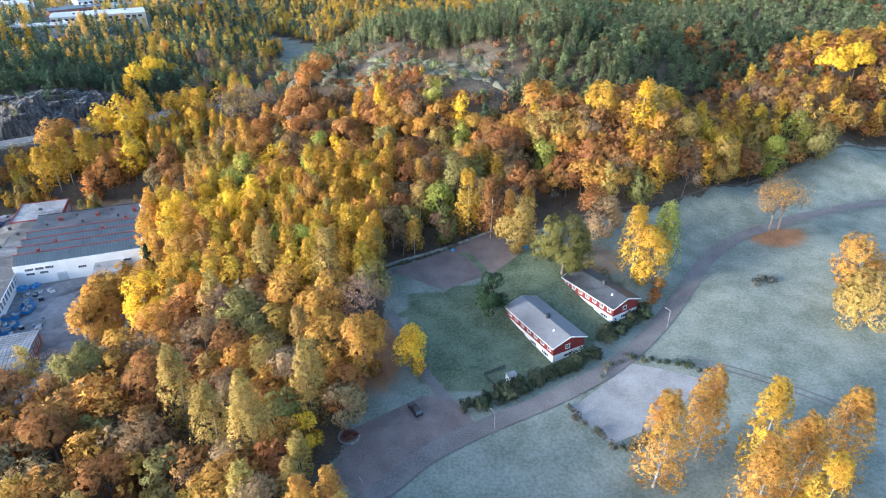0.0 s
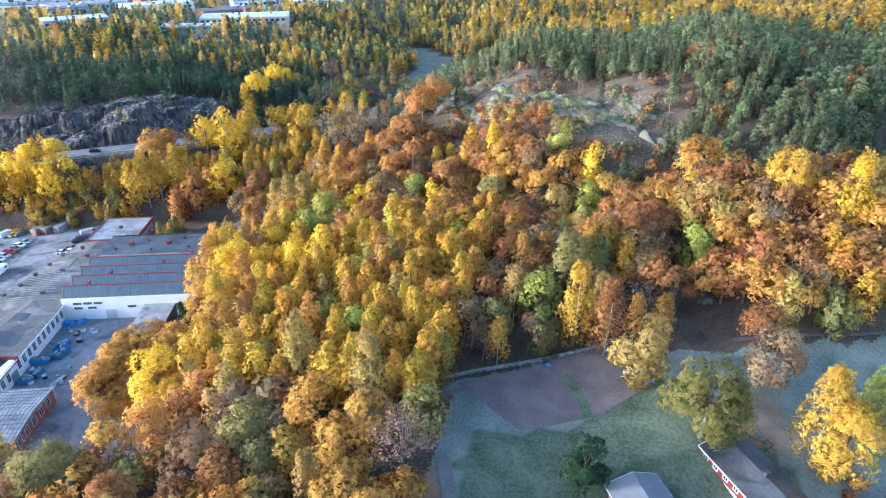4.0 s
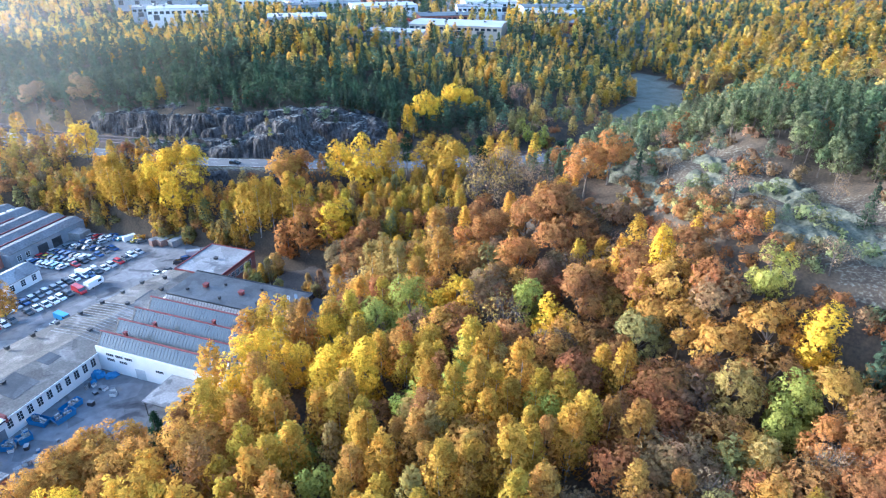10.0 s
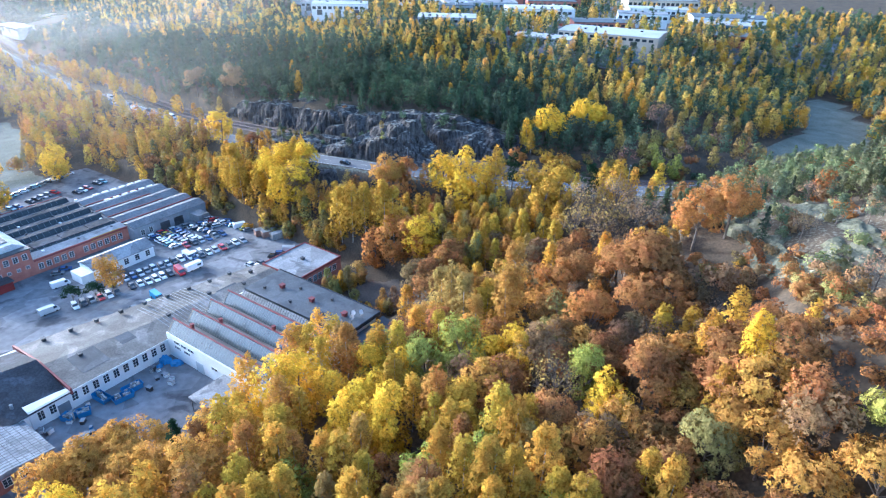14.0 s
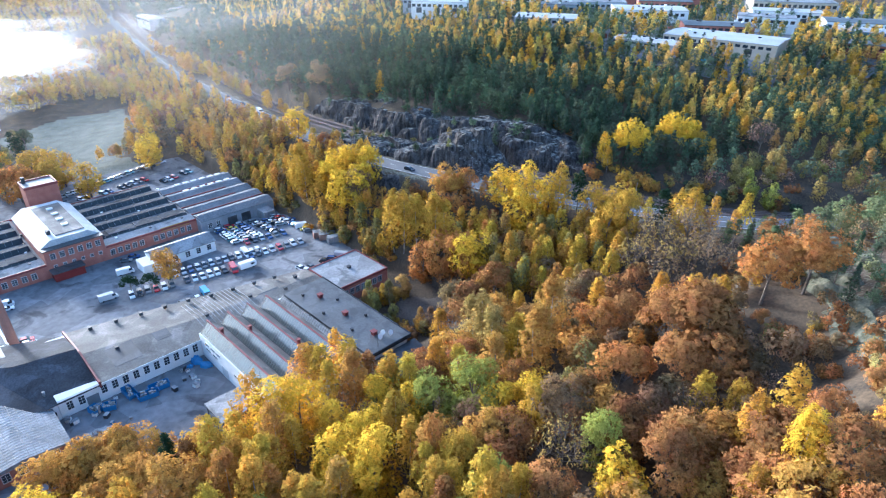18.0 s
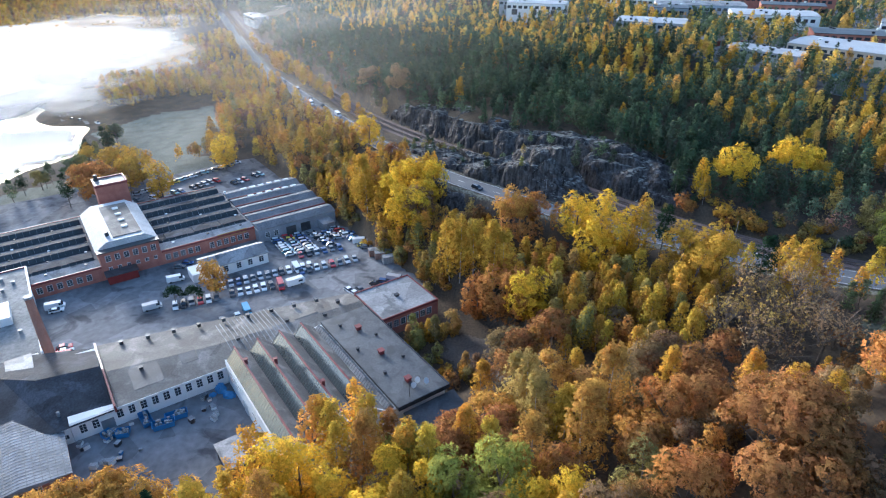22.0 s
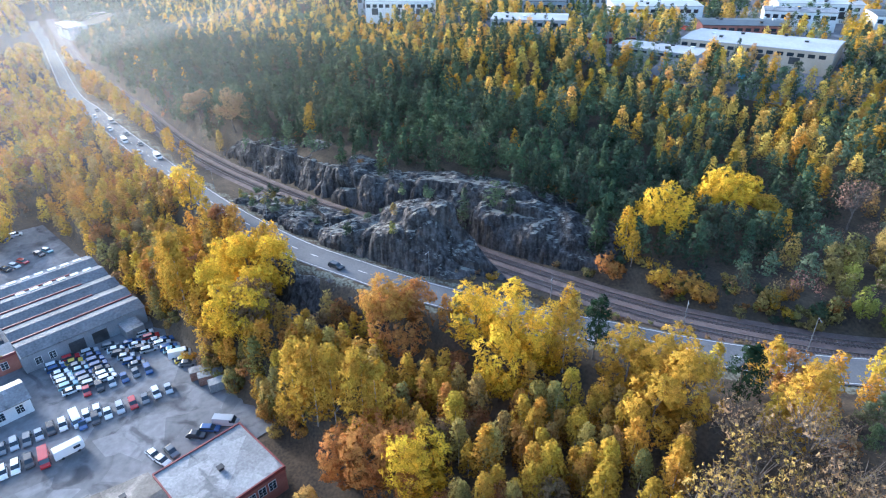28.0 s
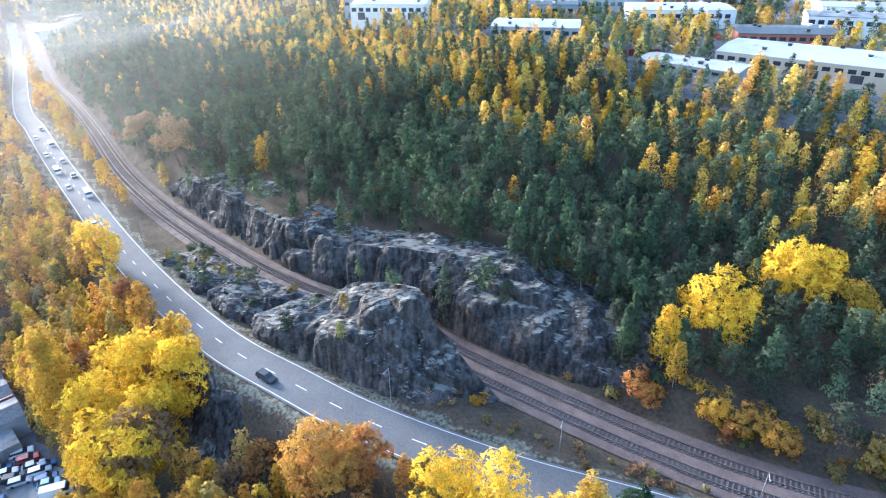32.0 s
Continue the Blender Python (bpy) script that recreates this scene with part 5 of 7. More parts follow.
def gable(bm, x0, x1, y0, y1, z0, zr, along="x", over=0.4, thick=0.25):
    """A pitched roof shell over a rectangle, its ridge along x or y."""
    if along == "x":
        m = (y0 + y1) / 2
        prism(bm, [(y0 - over, z0 - 0.1), (m, zr), (y1 + over, z0 - 0.1), (y1 + over, z0 - 0.1 + thick), (m, zr + thick), (y0 - over, z0 - 0.1 + thick)], "x", x0 - over, x1 + over)
    else:
        m = (x0 + x1) / 2
        prism(bm, [(x0 - over, z0 - 0.1), (m, zr), (x1 + over, z0 - 0.1), (x1 + over, z0 - 0.1 + thick), (m, zr + thick), (x0 - over, z0 - 0.1 + thick)], "y", y0 - over, y1 + over)
    return bm


def paint(name, c, rough=0.25):
    m = bpy.data.materials.new(name)
    m.use_nodes = True
    p = m.node_tree.nodes["Principled BSDF"]
    p.inputs["Base Color"].default_value, p.inputs["Roughness"].default_value = rgb(c), rough
    p.inputs["Coat Weight"].default_value = 0.4
    return m


CAR_PAINT = {"white": paint("white_car_paint", (0.75, 0.76, 0.76)), "silver": paint("silver_car_paint", (0.42, 0.44, 0.46)), "grey": paint("grey_car_paint", (0.16, 0.17, 0.18)),
             "black": paint("black_car_paint", (0.03, 0.03, 0.035)), "blue": paint("blue_car_paint", (0.05, 0.10, 0.24)), "red": paint("red_car_paint", (0.42, 0.03, 0.035)),
             "teal": paint("teal_car_paint", (0.22, 0.40, 0.45)), "yellow": paint("yellow_car_paint", (0.62, 0.46, 0.06)), "sky": paint("bright_blue_paint", (0.10, 0.38, 0.62))}
RUBBER = surface("tyre_rubber", (0.02, 0.02, 0.02), (0.04, 0.04, 0.04), 0.9, 2, 9, 0)


def side_mesh(name, outline, half, material, taper=0.0):
    """A body pressed from its side outline, drawn in at the top."""
    bm = bmesh.new()
    prism(bm, outline, "y", -half, half)
    top = max(z for _, z in outline)
    low = min(z for _, z in outline)
    for v in bm.verts:
        v.co.y *= 1 - taper * (v.co.z - low) / (top - low)
    bmesh.ops.bevel(bm, geom=[e for e in bm.edges if abs(e.verts[0].co.y) == abs(e.verts[1].co.y)][:40], offset=0.05, segments=1, affect="EDGES")
    me = bpy.data.meshes.new(name)
    bm.to_mesh(me)
    bm.free()
    me.materials.append(material)
    return me


def wheel_mesh():
    bm = bmesh.new()
    bmesh.ops.create_cone(bm, cap_ends=True, segments=12, radius1=0.32, radius2=0.32, depth=0.2, matrix=Matrix.Rotation(radians(90), 4, "X"))
    me = bpy.data.meshes.new("wheel")
    bm.to_mesh(me)
    bm.free()
    me.materials.append(RUBBER)
    return me


WHEEL = wheel_mesh()
FORMS = {"car": ([(-2.15, 0.3), (2.15, 0.3), (2.2, 0.62), (1.95, 0.78), (1.05, 0.88), (-1.9, 0.95), (-2.2, 0.75)], [(1.1, 0.86), (0.35, 1.42), (-1.25, 1.45), (-1.95, 0.93)], 0.86, 4.3, 1.3),
         "estate": ([(-2.3, 0.3), (2.25, 0.3), (2.3, 0.62), (2.05, 0.8), (1.15, 0.9), (-2.2, 0.98), (-2.32, 0.7)], [(1.2, 0.88), (0.45, 1.44), (-1.9, 1.48), (-2.22, 0.96)], 0.87, 4.6, 1.4),
         "van": ([(-2.9, 0.35), (2.8, 0.35), (2.85, 0.95), (2.3, 1.25), (1.7, 2.2), (-2.85, 2.35), (-2.95, 1.0)], [(2.32, 1.28), (1.78, 2.08), (1.1, 2.1), (1.1, 1.28)], 0.97, 5.8, 1.8),
         "camper": ([(-3.0, 0.45), (2.6, 0.45), (2.95, 0.9), (3.0, 2.2), (2.6, 2.65), (-2.9, 2.65), (-3.05, 1.2)], [(2.2, 1.3), (2.2, 2.0), (0.8, 2.0), (0.8, 1.3)], 1.1, 6.0, 1.6)}
FORM_MESH = {}


def car(form, colour, m, group="parked cars"):
    body, cabin, half, _, base = FORMS[form]
    key = (form, colour)
    if key not in FORM_MESH:
        FORM_MESH[key] = side_mesh("body", body, half, CAR_PAINT[colour], 0.06)
        if form not in FORM_MESH:
            FORM_MESH[form] = side_mesh("window_band", cabin, half * (0.93 if form in ("car", "estate") else 1.01), PANE, 0.12 if form in ("car", "estate") else 0.0)
        if form in ("car", "estate") and (form, colour, "roof") not in FORM_MESH:
            x0, x1 = cabin[2][0], cabin[1][0]
            z = cabin[1][1]
            FORM_MESH[(form, colour, "roof")] = side_mesh("roof", [(x0 + 0.02, z - 0.03), (x1, z - 0.04), (x1 - 0.1, z + 0.05), (x0 + 0.1, z + 0.07)], half * 0.84, CAR_PAINT[colour], 0.05)
    names = {"car": "car", "estate": "car", "van": "van", "camper": "caravan"}
    ob = thing(names[form], m, "{} {} parked on the asphalt".format({"sky": "bright blue"}.get(colour, colour), {"car": "hatchback car", "estate": "estate car", "van": "delivery van", "camper": "caravan"}[form]), names[form], group)
    for nm, me in (("body", FORM_MESH[key]), ("window_band", FORM_MESH[form]), ("roof", FORM_MESH.get((form, colour, "roof")))):
        if me:
            q = new(nm, me)
            q.parent = ob
    for wx in (-base, base):
        for wy in (-half + 0.08, half - 0.08):
            q = new("wheel", WHEEL)
            q.parent, q.location = ob, (wx, wy, 0.32)
    return ob


car_rng = random.Random(21)
PAINTS = ["white"] * 7 + ["silver"] * 4 + ["grey"] * 4 + ["black"] * 4 + ["blue"] * 3 + ["red"] * 3 + ["teal"] + ["yellow"]


def park(a, b, turn, form=None, colour=None):
    """A car at a place in the works' axes; turn 0 points towards the inner court."""
    form = form or car_rng.choice(["car", "car", "estate", "estate", "estate"])
    m = FAC @ pose(a, b, float(yard_height(np.array(a))) + 0.01, 0, 0, turn + car_rng.uniform(-3, 3))
    return car(form, colour or car_rng.choice(PAINTS), m)


def row(a0, b0, a1, b1, turn, gap=2.42, miss=0.03, skip=()):
    n = int(math.hypot(a1 - a0, b1 - b0) / gap)
    for i in range(n + 1):
        if car_rng.random() < miss or i in skip:
            continue
        park(a0 + (a1 - a0) * i / n + car_rng.uniform(-0.3, 0.3), b0 + (b1 - b0) * i / n, turn)


row(-47.5, -2, -41.0, 27, -12)
row(-52.0, 12, -46.6, 43, -12)
row(-44.5, 39, -41.5, 58, -12)
row(-75, 42.0, -60, 41.5, 80)
row(-75, 46.0, -59, 46.0, 80)
row(-74, 50.5, -58, 49.5, 80)
row(-72, 55.5, -58, 57, 70)
row(-69, 60.0, -62, 62, 70)
row(-156, 8, -170, 58, 75, 2.9)
row(-147, 22, -151, 42, 20, 2.7, 0.15)
row(-142, 45, -147, 62, 20, 2.7, 0.2)
row(-150, 0, -146, 16, 25, 3.0, 0.2)
row(-71, 64.5, -59, 66, 75)
row(-56.5, 44, -53.5, 58, -10, 2.5, 0.1)
for a, b, turn, form, colour in ((-65.6, 2.5, 85, "van", "white"), (-37.4, 34, 85, "camper", "white"), (-39, 29.5, -10, "van", "red"), (-47, 38.5, -5, "van", "white"), (-29.7, 15, -5, "van", "sky"),
                                 (-28.6, 11.8, -5, "car", "white"), (-29.2, 7.2, -5, "car", "grey"), (-27.5, 1.0, -5, "car", "silver"), (-37.7, -33.5, 80, "van", "red"), (-40.6, -33.2, 80, "car", "white"), (-43.2, -33.2, 80, "car", "red"),
                                 (-31.0, -24.5, -8, "car", "red"), (-70.9, -33.0, 80, "van", "white"), (-68.2, -33.0, 80, "car", "white"), (-73.8, -33.0, 80, "car", "grey"), (-51, -8, 85, "van", "silver"), (-75, 6, 60, "car", "grey"),
                                 (-76, 9, 60, "car", "blue"), (-22, 46, 10, "car", "white"), (-20, 49, 5, "car", "grey"), (-19, 46.5, 12, "car", "white"), (-20.5, 55, 40, "car", "black"), (-20, 58, 40, "estate", "blue"), (-19, 61.5, 40, "van", "silver"),
                                 (-57, 66, 70, "car", "teal"), (-53, 66.5, 70, "van", "white"), (-50, 66, 70, "car", "yellow"), (-47.5, 66, 60, "car", "grey"), (-63, 67, 80, "car", "blue"),
                                 (35, -23, 70, "estate", "white"), (32.5, -22.6, 70, "car", "sky"), (30, -22.3, 70, "car", "white")):
    park(a, b, turn, form, colour)


def on_ground(x, y, turn, form, colour, group):
    return car(form, colour, pose(x, y, ground_at(x, y) + 0.16, 0, 0, turn), group)


on_ground(-5, 103, 118, "estate", "black", "cars by the lane")
for x, y, c in ((-166, 101, "white"), (-221, 87, "silver"), (-196, 92, "black"), (-225, 92, "white")):
    on_ground(x, y, 25, "car", c, "cars on the west lane")
for i, (s, form, c) in enumerate(((-302, "car", "white"), (-332, "van", "white"), (-345, "car", "silver"), (-358, "car", "black"), (-368, "van", "white"), (-381, "car", "grey"), (-396, "car", "white"), (-411, "van", "silver"), (-430, "car", "white"), (-446, "car", "grey"), (-198, "estate", "black"))):
    y, z = by_x(ROAD, s)
    n = normal_at(ROAD, s)
    o = -2.0 if i % 2 == 0 or s == -198 else 2.0
    car(form, c, pose(s + n[0] * o, y + n[1] * o, z + 0.07, 0, 0, math.degrees(math.atan2(-n[0], n[1]))), "cars on the main road")


# ---- the works ----
def works_thing(name, label, category="building", z=0.0):
    return thing(name, FAC @ Matrix.Translation((0, 0, z)), label, category)


def poly_block(outline, z0, z1):
    return prism(bmesh.new(), outline, "z", z0, z1)


def vent(parent, x, y, z, s=0.7, h=0.9, mat=None):
    bm = boxes((x - s / 2, x + s / 2, y - s / 2, y + s / 2, z, z + h))
    box(bm, x - s * 0.65, x + s * 0.65, y - s * 0.65, y + s * 0.65, z + h, z + h + 0.15)
    part("roof_vent", bm, mat or DARK, parent)


def wing():
    b = works_thing("workshop_wing", "long white rendered workshop wing with a patched felt roof")
    part("wall", poly_block([(0, -35.5), (0, 0), (0, 42), (-12, 42), (-27.5, -26), (-28, -35.5)], -3, 5.4), WHITE_WALL, b)
    bm = bmesh.new()
    v = [bm.verts.new(q) for q in ((0.5, -25.6, 5.5), (0.5, 0, 5.5), (0.5, 42, 5.5), (-6, 42, 6.2), (-9, 0, 6.4), (-13.5, -25.6, 6.6), (-12.6, 42, 5.5), (-22.8, 0, 5.4), (-28.2, -25.6, 5.4))]
    for q in ((0, 1, 4, 5), (1, 2, 3, 4), (5, 4, 7, 8), (4, 3, 6, 7), (2, 6, 3), (0, 5, 8)):
        bm.faces.new([v[i] for i in q])
    bmesh.ops.recalc_face_normals(bm, faces=bm.faces)
    r = part("roof", bm, FELT_BROWN, b, "worn brown-grey felt roof")
    so = r.modifiers.new("thick", "SOLIDIFY")
    so.thickness = 0.2
    part("gutter", boxes((0.5, 0.68, -35.5, 0, 5.32, 5.48)), FRAME, b)
    for i in range(15):
        y = 3 + 1.15 * i
        part("roof_rib", prism(bmesh.new(), [(-19.0, 5.66), (-8.9, 6.42), (0.3, 5.56), (0.3, 5.62), (-8.9, 6.5), (-19.0, 5.74)], "y", y, y + 0.22), FELT_LIGHT, b, "pale weathered roof batten")
    for y0, y1, x0, x1, z in ((-21, -14, -11, -3, 6.62), (-9, -5, -10, -6, 6.58), (22, 29, -8, -2, 6.34)):
        part("roof_patch", prism(bmesh.new(), [(x0, z - 0.05 - 0.1 * (x0 + 9) / -9), (x1, 5.5 + 0.095 * (0.5 - x1)), (x1, 5.53 + 0.095 * (0.5 - x1)), (x0, z - 0.02 - 0.1 * (x0 + 9) / -9)], "y", y0, y1), FELT, b, "dark patch of newer roof felt")
    part("fire_wall", prism(bmesh.new(), [(0.7, 4.5), (0.7, 6.2), (-13.5, 7.7), (-28.6, 6.2), (-28.6, 4.5)], "y", -26.2, -25.7), RED_TRIM, b, "red capped fire wall across the roof")
    for i in range(13):
        if i != 2:
            windows(b, TALL, [(0.0, -33.2 + 2.62 * i, 2.0 if i > 2 else 1.6)], 0)
    part("door", boxes((-0.05, 0.08, -29.6, -26.8, 0, 2.9)), surface("grey_door", (0.16, 0.18, 0.2), None, 0.6), b, "grey folding workshop door")
    for i in range(9):
        x, y = -25 + 1.45 * i, -20 + 6.4 * i
        vent(b, x, y, 5.6 + 0.12 * i % 0.5, 0.9, 0.9, FELT)
    for x, y in ((-10, -18), (-8, 6), (-8.5, 20), (-5, 30), (-9, 36)):
        vent(b, x, y, 6.1, 0.9, 0.8)
    k = works_thing("corner_house", "dark hipped-roof corner building of the works")
    part("wall", poly_block([(0, -50), (0, -35.6), (-28.1, -35.6), (-36, -39), (-36, -55), (-10, -55)], -3, 4.2), WHITE_WALL, k)
    bm = bmesh.new()
    v = [bm.verts.new(q) for q in ((0.6, -26.3, 4.9), (0.5, -38, 4.6), (-9, -55.6, 4.2), (-36, -55.6, 4.2), (-36, -42, 4.6), (-28.4, -26.3, 4.9), (-14, -26.3, 8.4), (-17, -40, 8.4), (-24, -47, 7.4))]
    for q in ((0, 6, 7, 1), (1, 7, 8, 2), (2, 8, 3), (3, 8, 4), (4, 8, 7, 6, 5), (0, 5, 6)):
        bm.faces.new([v[i] for i in q])
    bmesh.ops.recalc_face_normals(bm, faces=bm.faces)
    part("roof", bm, FELT_DARK, k, "dark blue-grey felt hip roof")
    part("roof_patch", boxes((-33, -26, -46, -40, 6.0, 6.5)), FELT_LIGHT, k, "pale glazed roof lantern")
    part("air_duct", tube(bmesh.new(), -4, -37, 5.0, 6.8, 0.35, 0.35), SHEET, k)
    windows(k, SMALL, [(0.0, -36.8, 1.5)], 0)


wing()


def sawtooth():
    b = works_thing("sawtooth_hall", "white workshop hall with a four-ridged skylight roof")
    part("wall", boxes((0.05, 40, 0.0, 40, -1, 7.4)), WHITE_WALL, b)
    for i in range(4):
        g, r = 0.3 + 6.0 * i, 2.8 + 6.0 * i
        part("roof_slope", prism(bmesh.new(), [(r, 10.4), (g + 6.0, 7.5), (g + 6.0, 7.2), (g + 0.3, 7.2)], "x", 0.6, 39.4), FELT_BROWN, b, "brown felt roof slope")
        n = Vector((0, -(10.4 - 7.3), r - g)).normalized()
        part("gable_end", prism(bmesh.new(), [(g, 7.3), (r, 10.45), (g + 6.0, 7.5), (g + 6.0, 7.2), (g, 7.2)], "x", 39.4, 39.9), WHITE_WALL, b)
        part("gable_end", prism(bmesh.new(), [(g, 7.3), (r, 10.45), (g + 6.0, 7.5), (g + 6.0, 7.2), (g, 7.2)], "x", 0.2, 0.6), FELT_BROWN, b)
        sky_part = part("skylight", prism(bmesh.new(), [(g, 7.5), (r - 0.12, 10.3), (r - 0.05, 10.3), (g + 0.2, 7.5)], "x", 0.8, 39.2), SKYLIGHT, b, "long band of greenish wired roof glass")
        bar = part("glazing_bar", prism(bmesh.new(), [(g - 0.06, 7.5), (r - 0.18, 10.3), (r - 0.12, 10.3), (g, 7.5)], "x", 0, 0.09), FELT, sky_part)
        bar.matrix_basis = Matrix.Translation((1, 0, 0))
        for k in range(1, 39):
            more = new("glazing_bar", bar.data)
            more.parent, more.matrix_basis = sky_part, Matrix.Translation((1 + k, 0, 0))
        part("ridge_cap", boxes((0.1, 40, r - 0.22, r + 0.22, 10.34, 10.56)), RED_TRIM, b, "red sheet-metal ridge cap")
        part("gutter", boxes((0.6, 39.4, g + 5.4, g + 6.1, 7.42, 7.56)), FELT_DARK, b)
        for x in ((8, 12, 26, 33)[i],):
            bm = boxes((x - 0.35, x + 0.35, r + 0.1, r + 0.8, 9.6, 11.3))
            box(bm, x - 0.5, x + 0.5, r - 0.05, r + 0.95, 11.3, 11.5)
            part("ridge_vent", bm, RED_TRIM, b, "red sheet-metal roof vent")
    part("skylight_ridge", prism(bmesh.new(), [(23.9, 7.4), (25.1, 8.9), (26.4, 7.4)], "x", 1.5, 39.5), FELT_LIGHT, b, "long pale glazed roof ridge")
    bar = part("glazing_bar", prism(bmesh.new(), [(23.86, 7.42), (25.1, 8.97), (26.44, 7.42)], "x", 0, 0.12), FELT, b)
    bar.matrix_basis = Matrix.Translation((2, 0, 0))
    for k in range(1, 38):
        more = new("glazing_bar", bar.data)
        more.parent, more.matrix_basis = b, Matrix.Translation((2 + k, 0, 0))
    part("flat_roof", boxes((0, 41, 26.5, 40.4, 7.4, 8.3)), FELT, b, "dark wet felt flat roof")
    part("roof_edge", boxes((-0.1, 41.2, 40.4, 40.65, 7.3, 8.55), (41.0, 41.25, 26.5, 40.4, 7.3, 8.5)), FELT_DARK, b)
    for x, y in ((9, 33.4), (21.6, 33.2), (34.4, 33.2)):
        vent(b, x, y, 8.3, 1.2, 1.0, RED_TRIM)
    for x, y in ((5, 30), (14, 36), (26, 37), (17, 29), (29, 30)):
        vent(b, x, y, 8.3, 0.6, 0.6)
    for x, y in ((36.5, 34.5), (38, 36), (37.5, 32.8)):
        bm = bmesh.new()
        bmesh.ops.create_cone(bm, cap_ends=True, segments=14, radius1=0.2, radius2=0.75, depth=0.35, matrix=Matrix.Translation((x, y, 9.4)) @ Matrix.Rotation(radians(60), 4, "Y"))
        box(bm, x - 0.06, x + 0.06, y - 0.06, y + 0.06, 8.3, 9.4)
        part("satellite_dish", bm, FRAME, b, "white satellite dish on a pole")
    part("mast", tube(bmesh.new(), 39.5, 30.5, 8.3, 13.0, 0.08, 0.05, 6), DARK, b)
    windows(b, WIDE, [(x, -0.02, 3.6) for x in (4.5, 8.5, 20, 34)], -90)
    windows(b, WIDE, [(4.5 + 3 * i, -0.02, 5.2) for i in range(3)], -90)
    windows(b, WIDE, [(40.0, 4 + 6 * i, 3.4) for i in range(4)], 0)
    part("door", boxes((12, 15, -0.12, 0.02, 0, 3.2)), surface("hall_door", (0.4, 0.42, 0.43), None, 0.6), b)
    s = works_thing("lean_to", "low white lean-to with a dark wet roof")
    part("wall", boxes((41.3, 48.8, 28, 41, -1, 4.6)), WHITE_WALL, s)
    part("roof", prism(bmesh.new(), [(41.26, 6.4), (49.4, 5.0), (49.4, 4.75), (41.26, 6.15)], "y", 27.6, 41.6), FELT, s)
    windows(s, SMALL, [(48.8, 30 + 3.2 * i, 2.2) for i in range(4)], 0)
    c = works_thing("loading_canopy", "flat pale loading canopy on steel posts")
    part("slab", boxes((24, 33, -10.5, -0.15, 4.2, 4.6)), FELT_LIGHT, c)
    for x, y in ((24.4, -10.1), (32.6, -10.1)):
        part("post", tube(bmesh.new(), x, y, 0, 4.2, 0.12, 0.12, 8), DARK, c)
    part("back_wall", boxes((32.3, 32.9, -10.3, -0.2, 0, 4.2)), FELT, c)


sawtooth()


def annex():
    b = works_thing("brick_annex", "low flat-roofed red brick annex")
    part("wall", boxes((-10.4, 6.6, 42.1, 61, -1, 6.0)), BRICK, b)
    part("roof", boxes((-10.2, 6.4, 42.3, 60.8, 6.0, 6.25)), FELT_LIGHT, b, "pale grey felt flat roof")
    part("roof_edge", boxes((-10.55, 6.75, 60.8, 61.1, 5.7, 6.5), (6.4, 6.75, 42.1, 60.8, 5.7, 6.5), (-10.55, -10.2, 42.1, 60.8, 5.7, 6.5), (-10.2, 6.4, 42.0, 42.3, 5.7, 6.5)), RED_TRIM, b)
    windows(b, BIG, [(6.6, 44.3 + 2.25 * i, 2.4) for i in range(7)], 0)
    windows(b, BIG, [(-8 + 2.8 * i, 61.0, 2.4) for i in range(5)], 90)
    vent(b, -2, 52, 6.25, 1.0, 0.6)


annex()


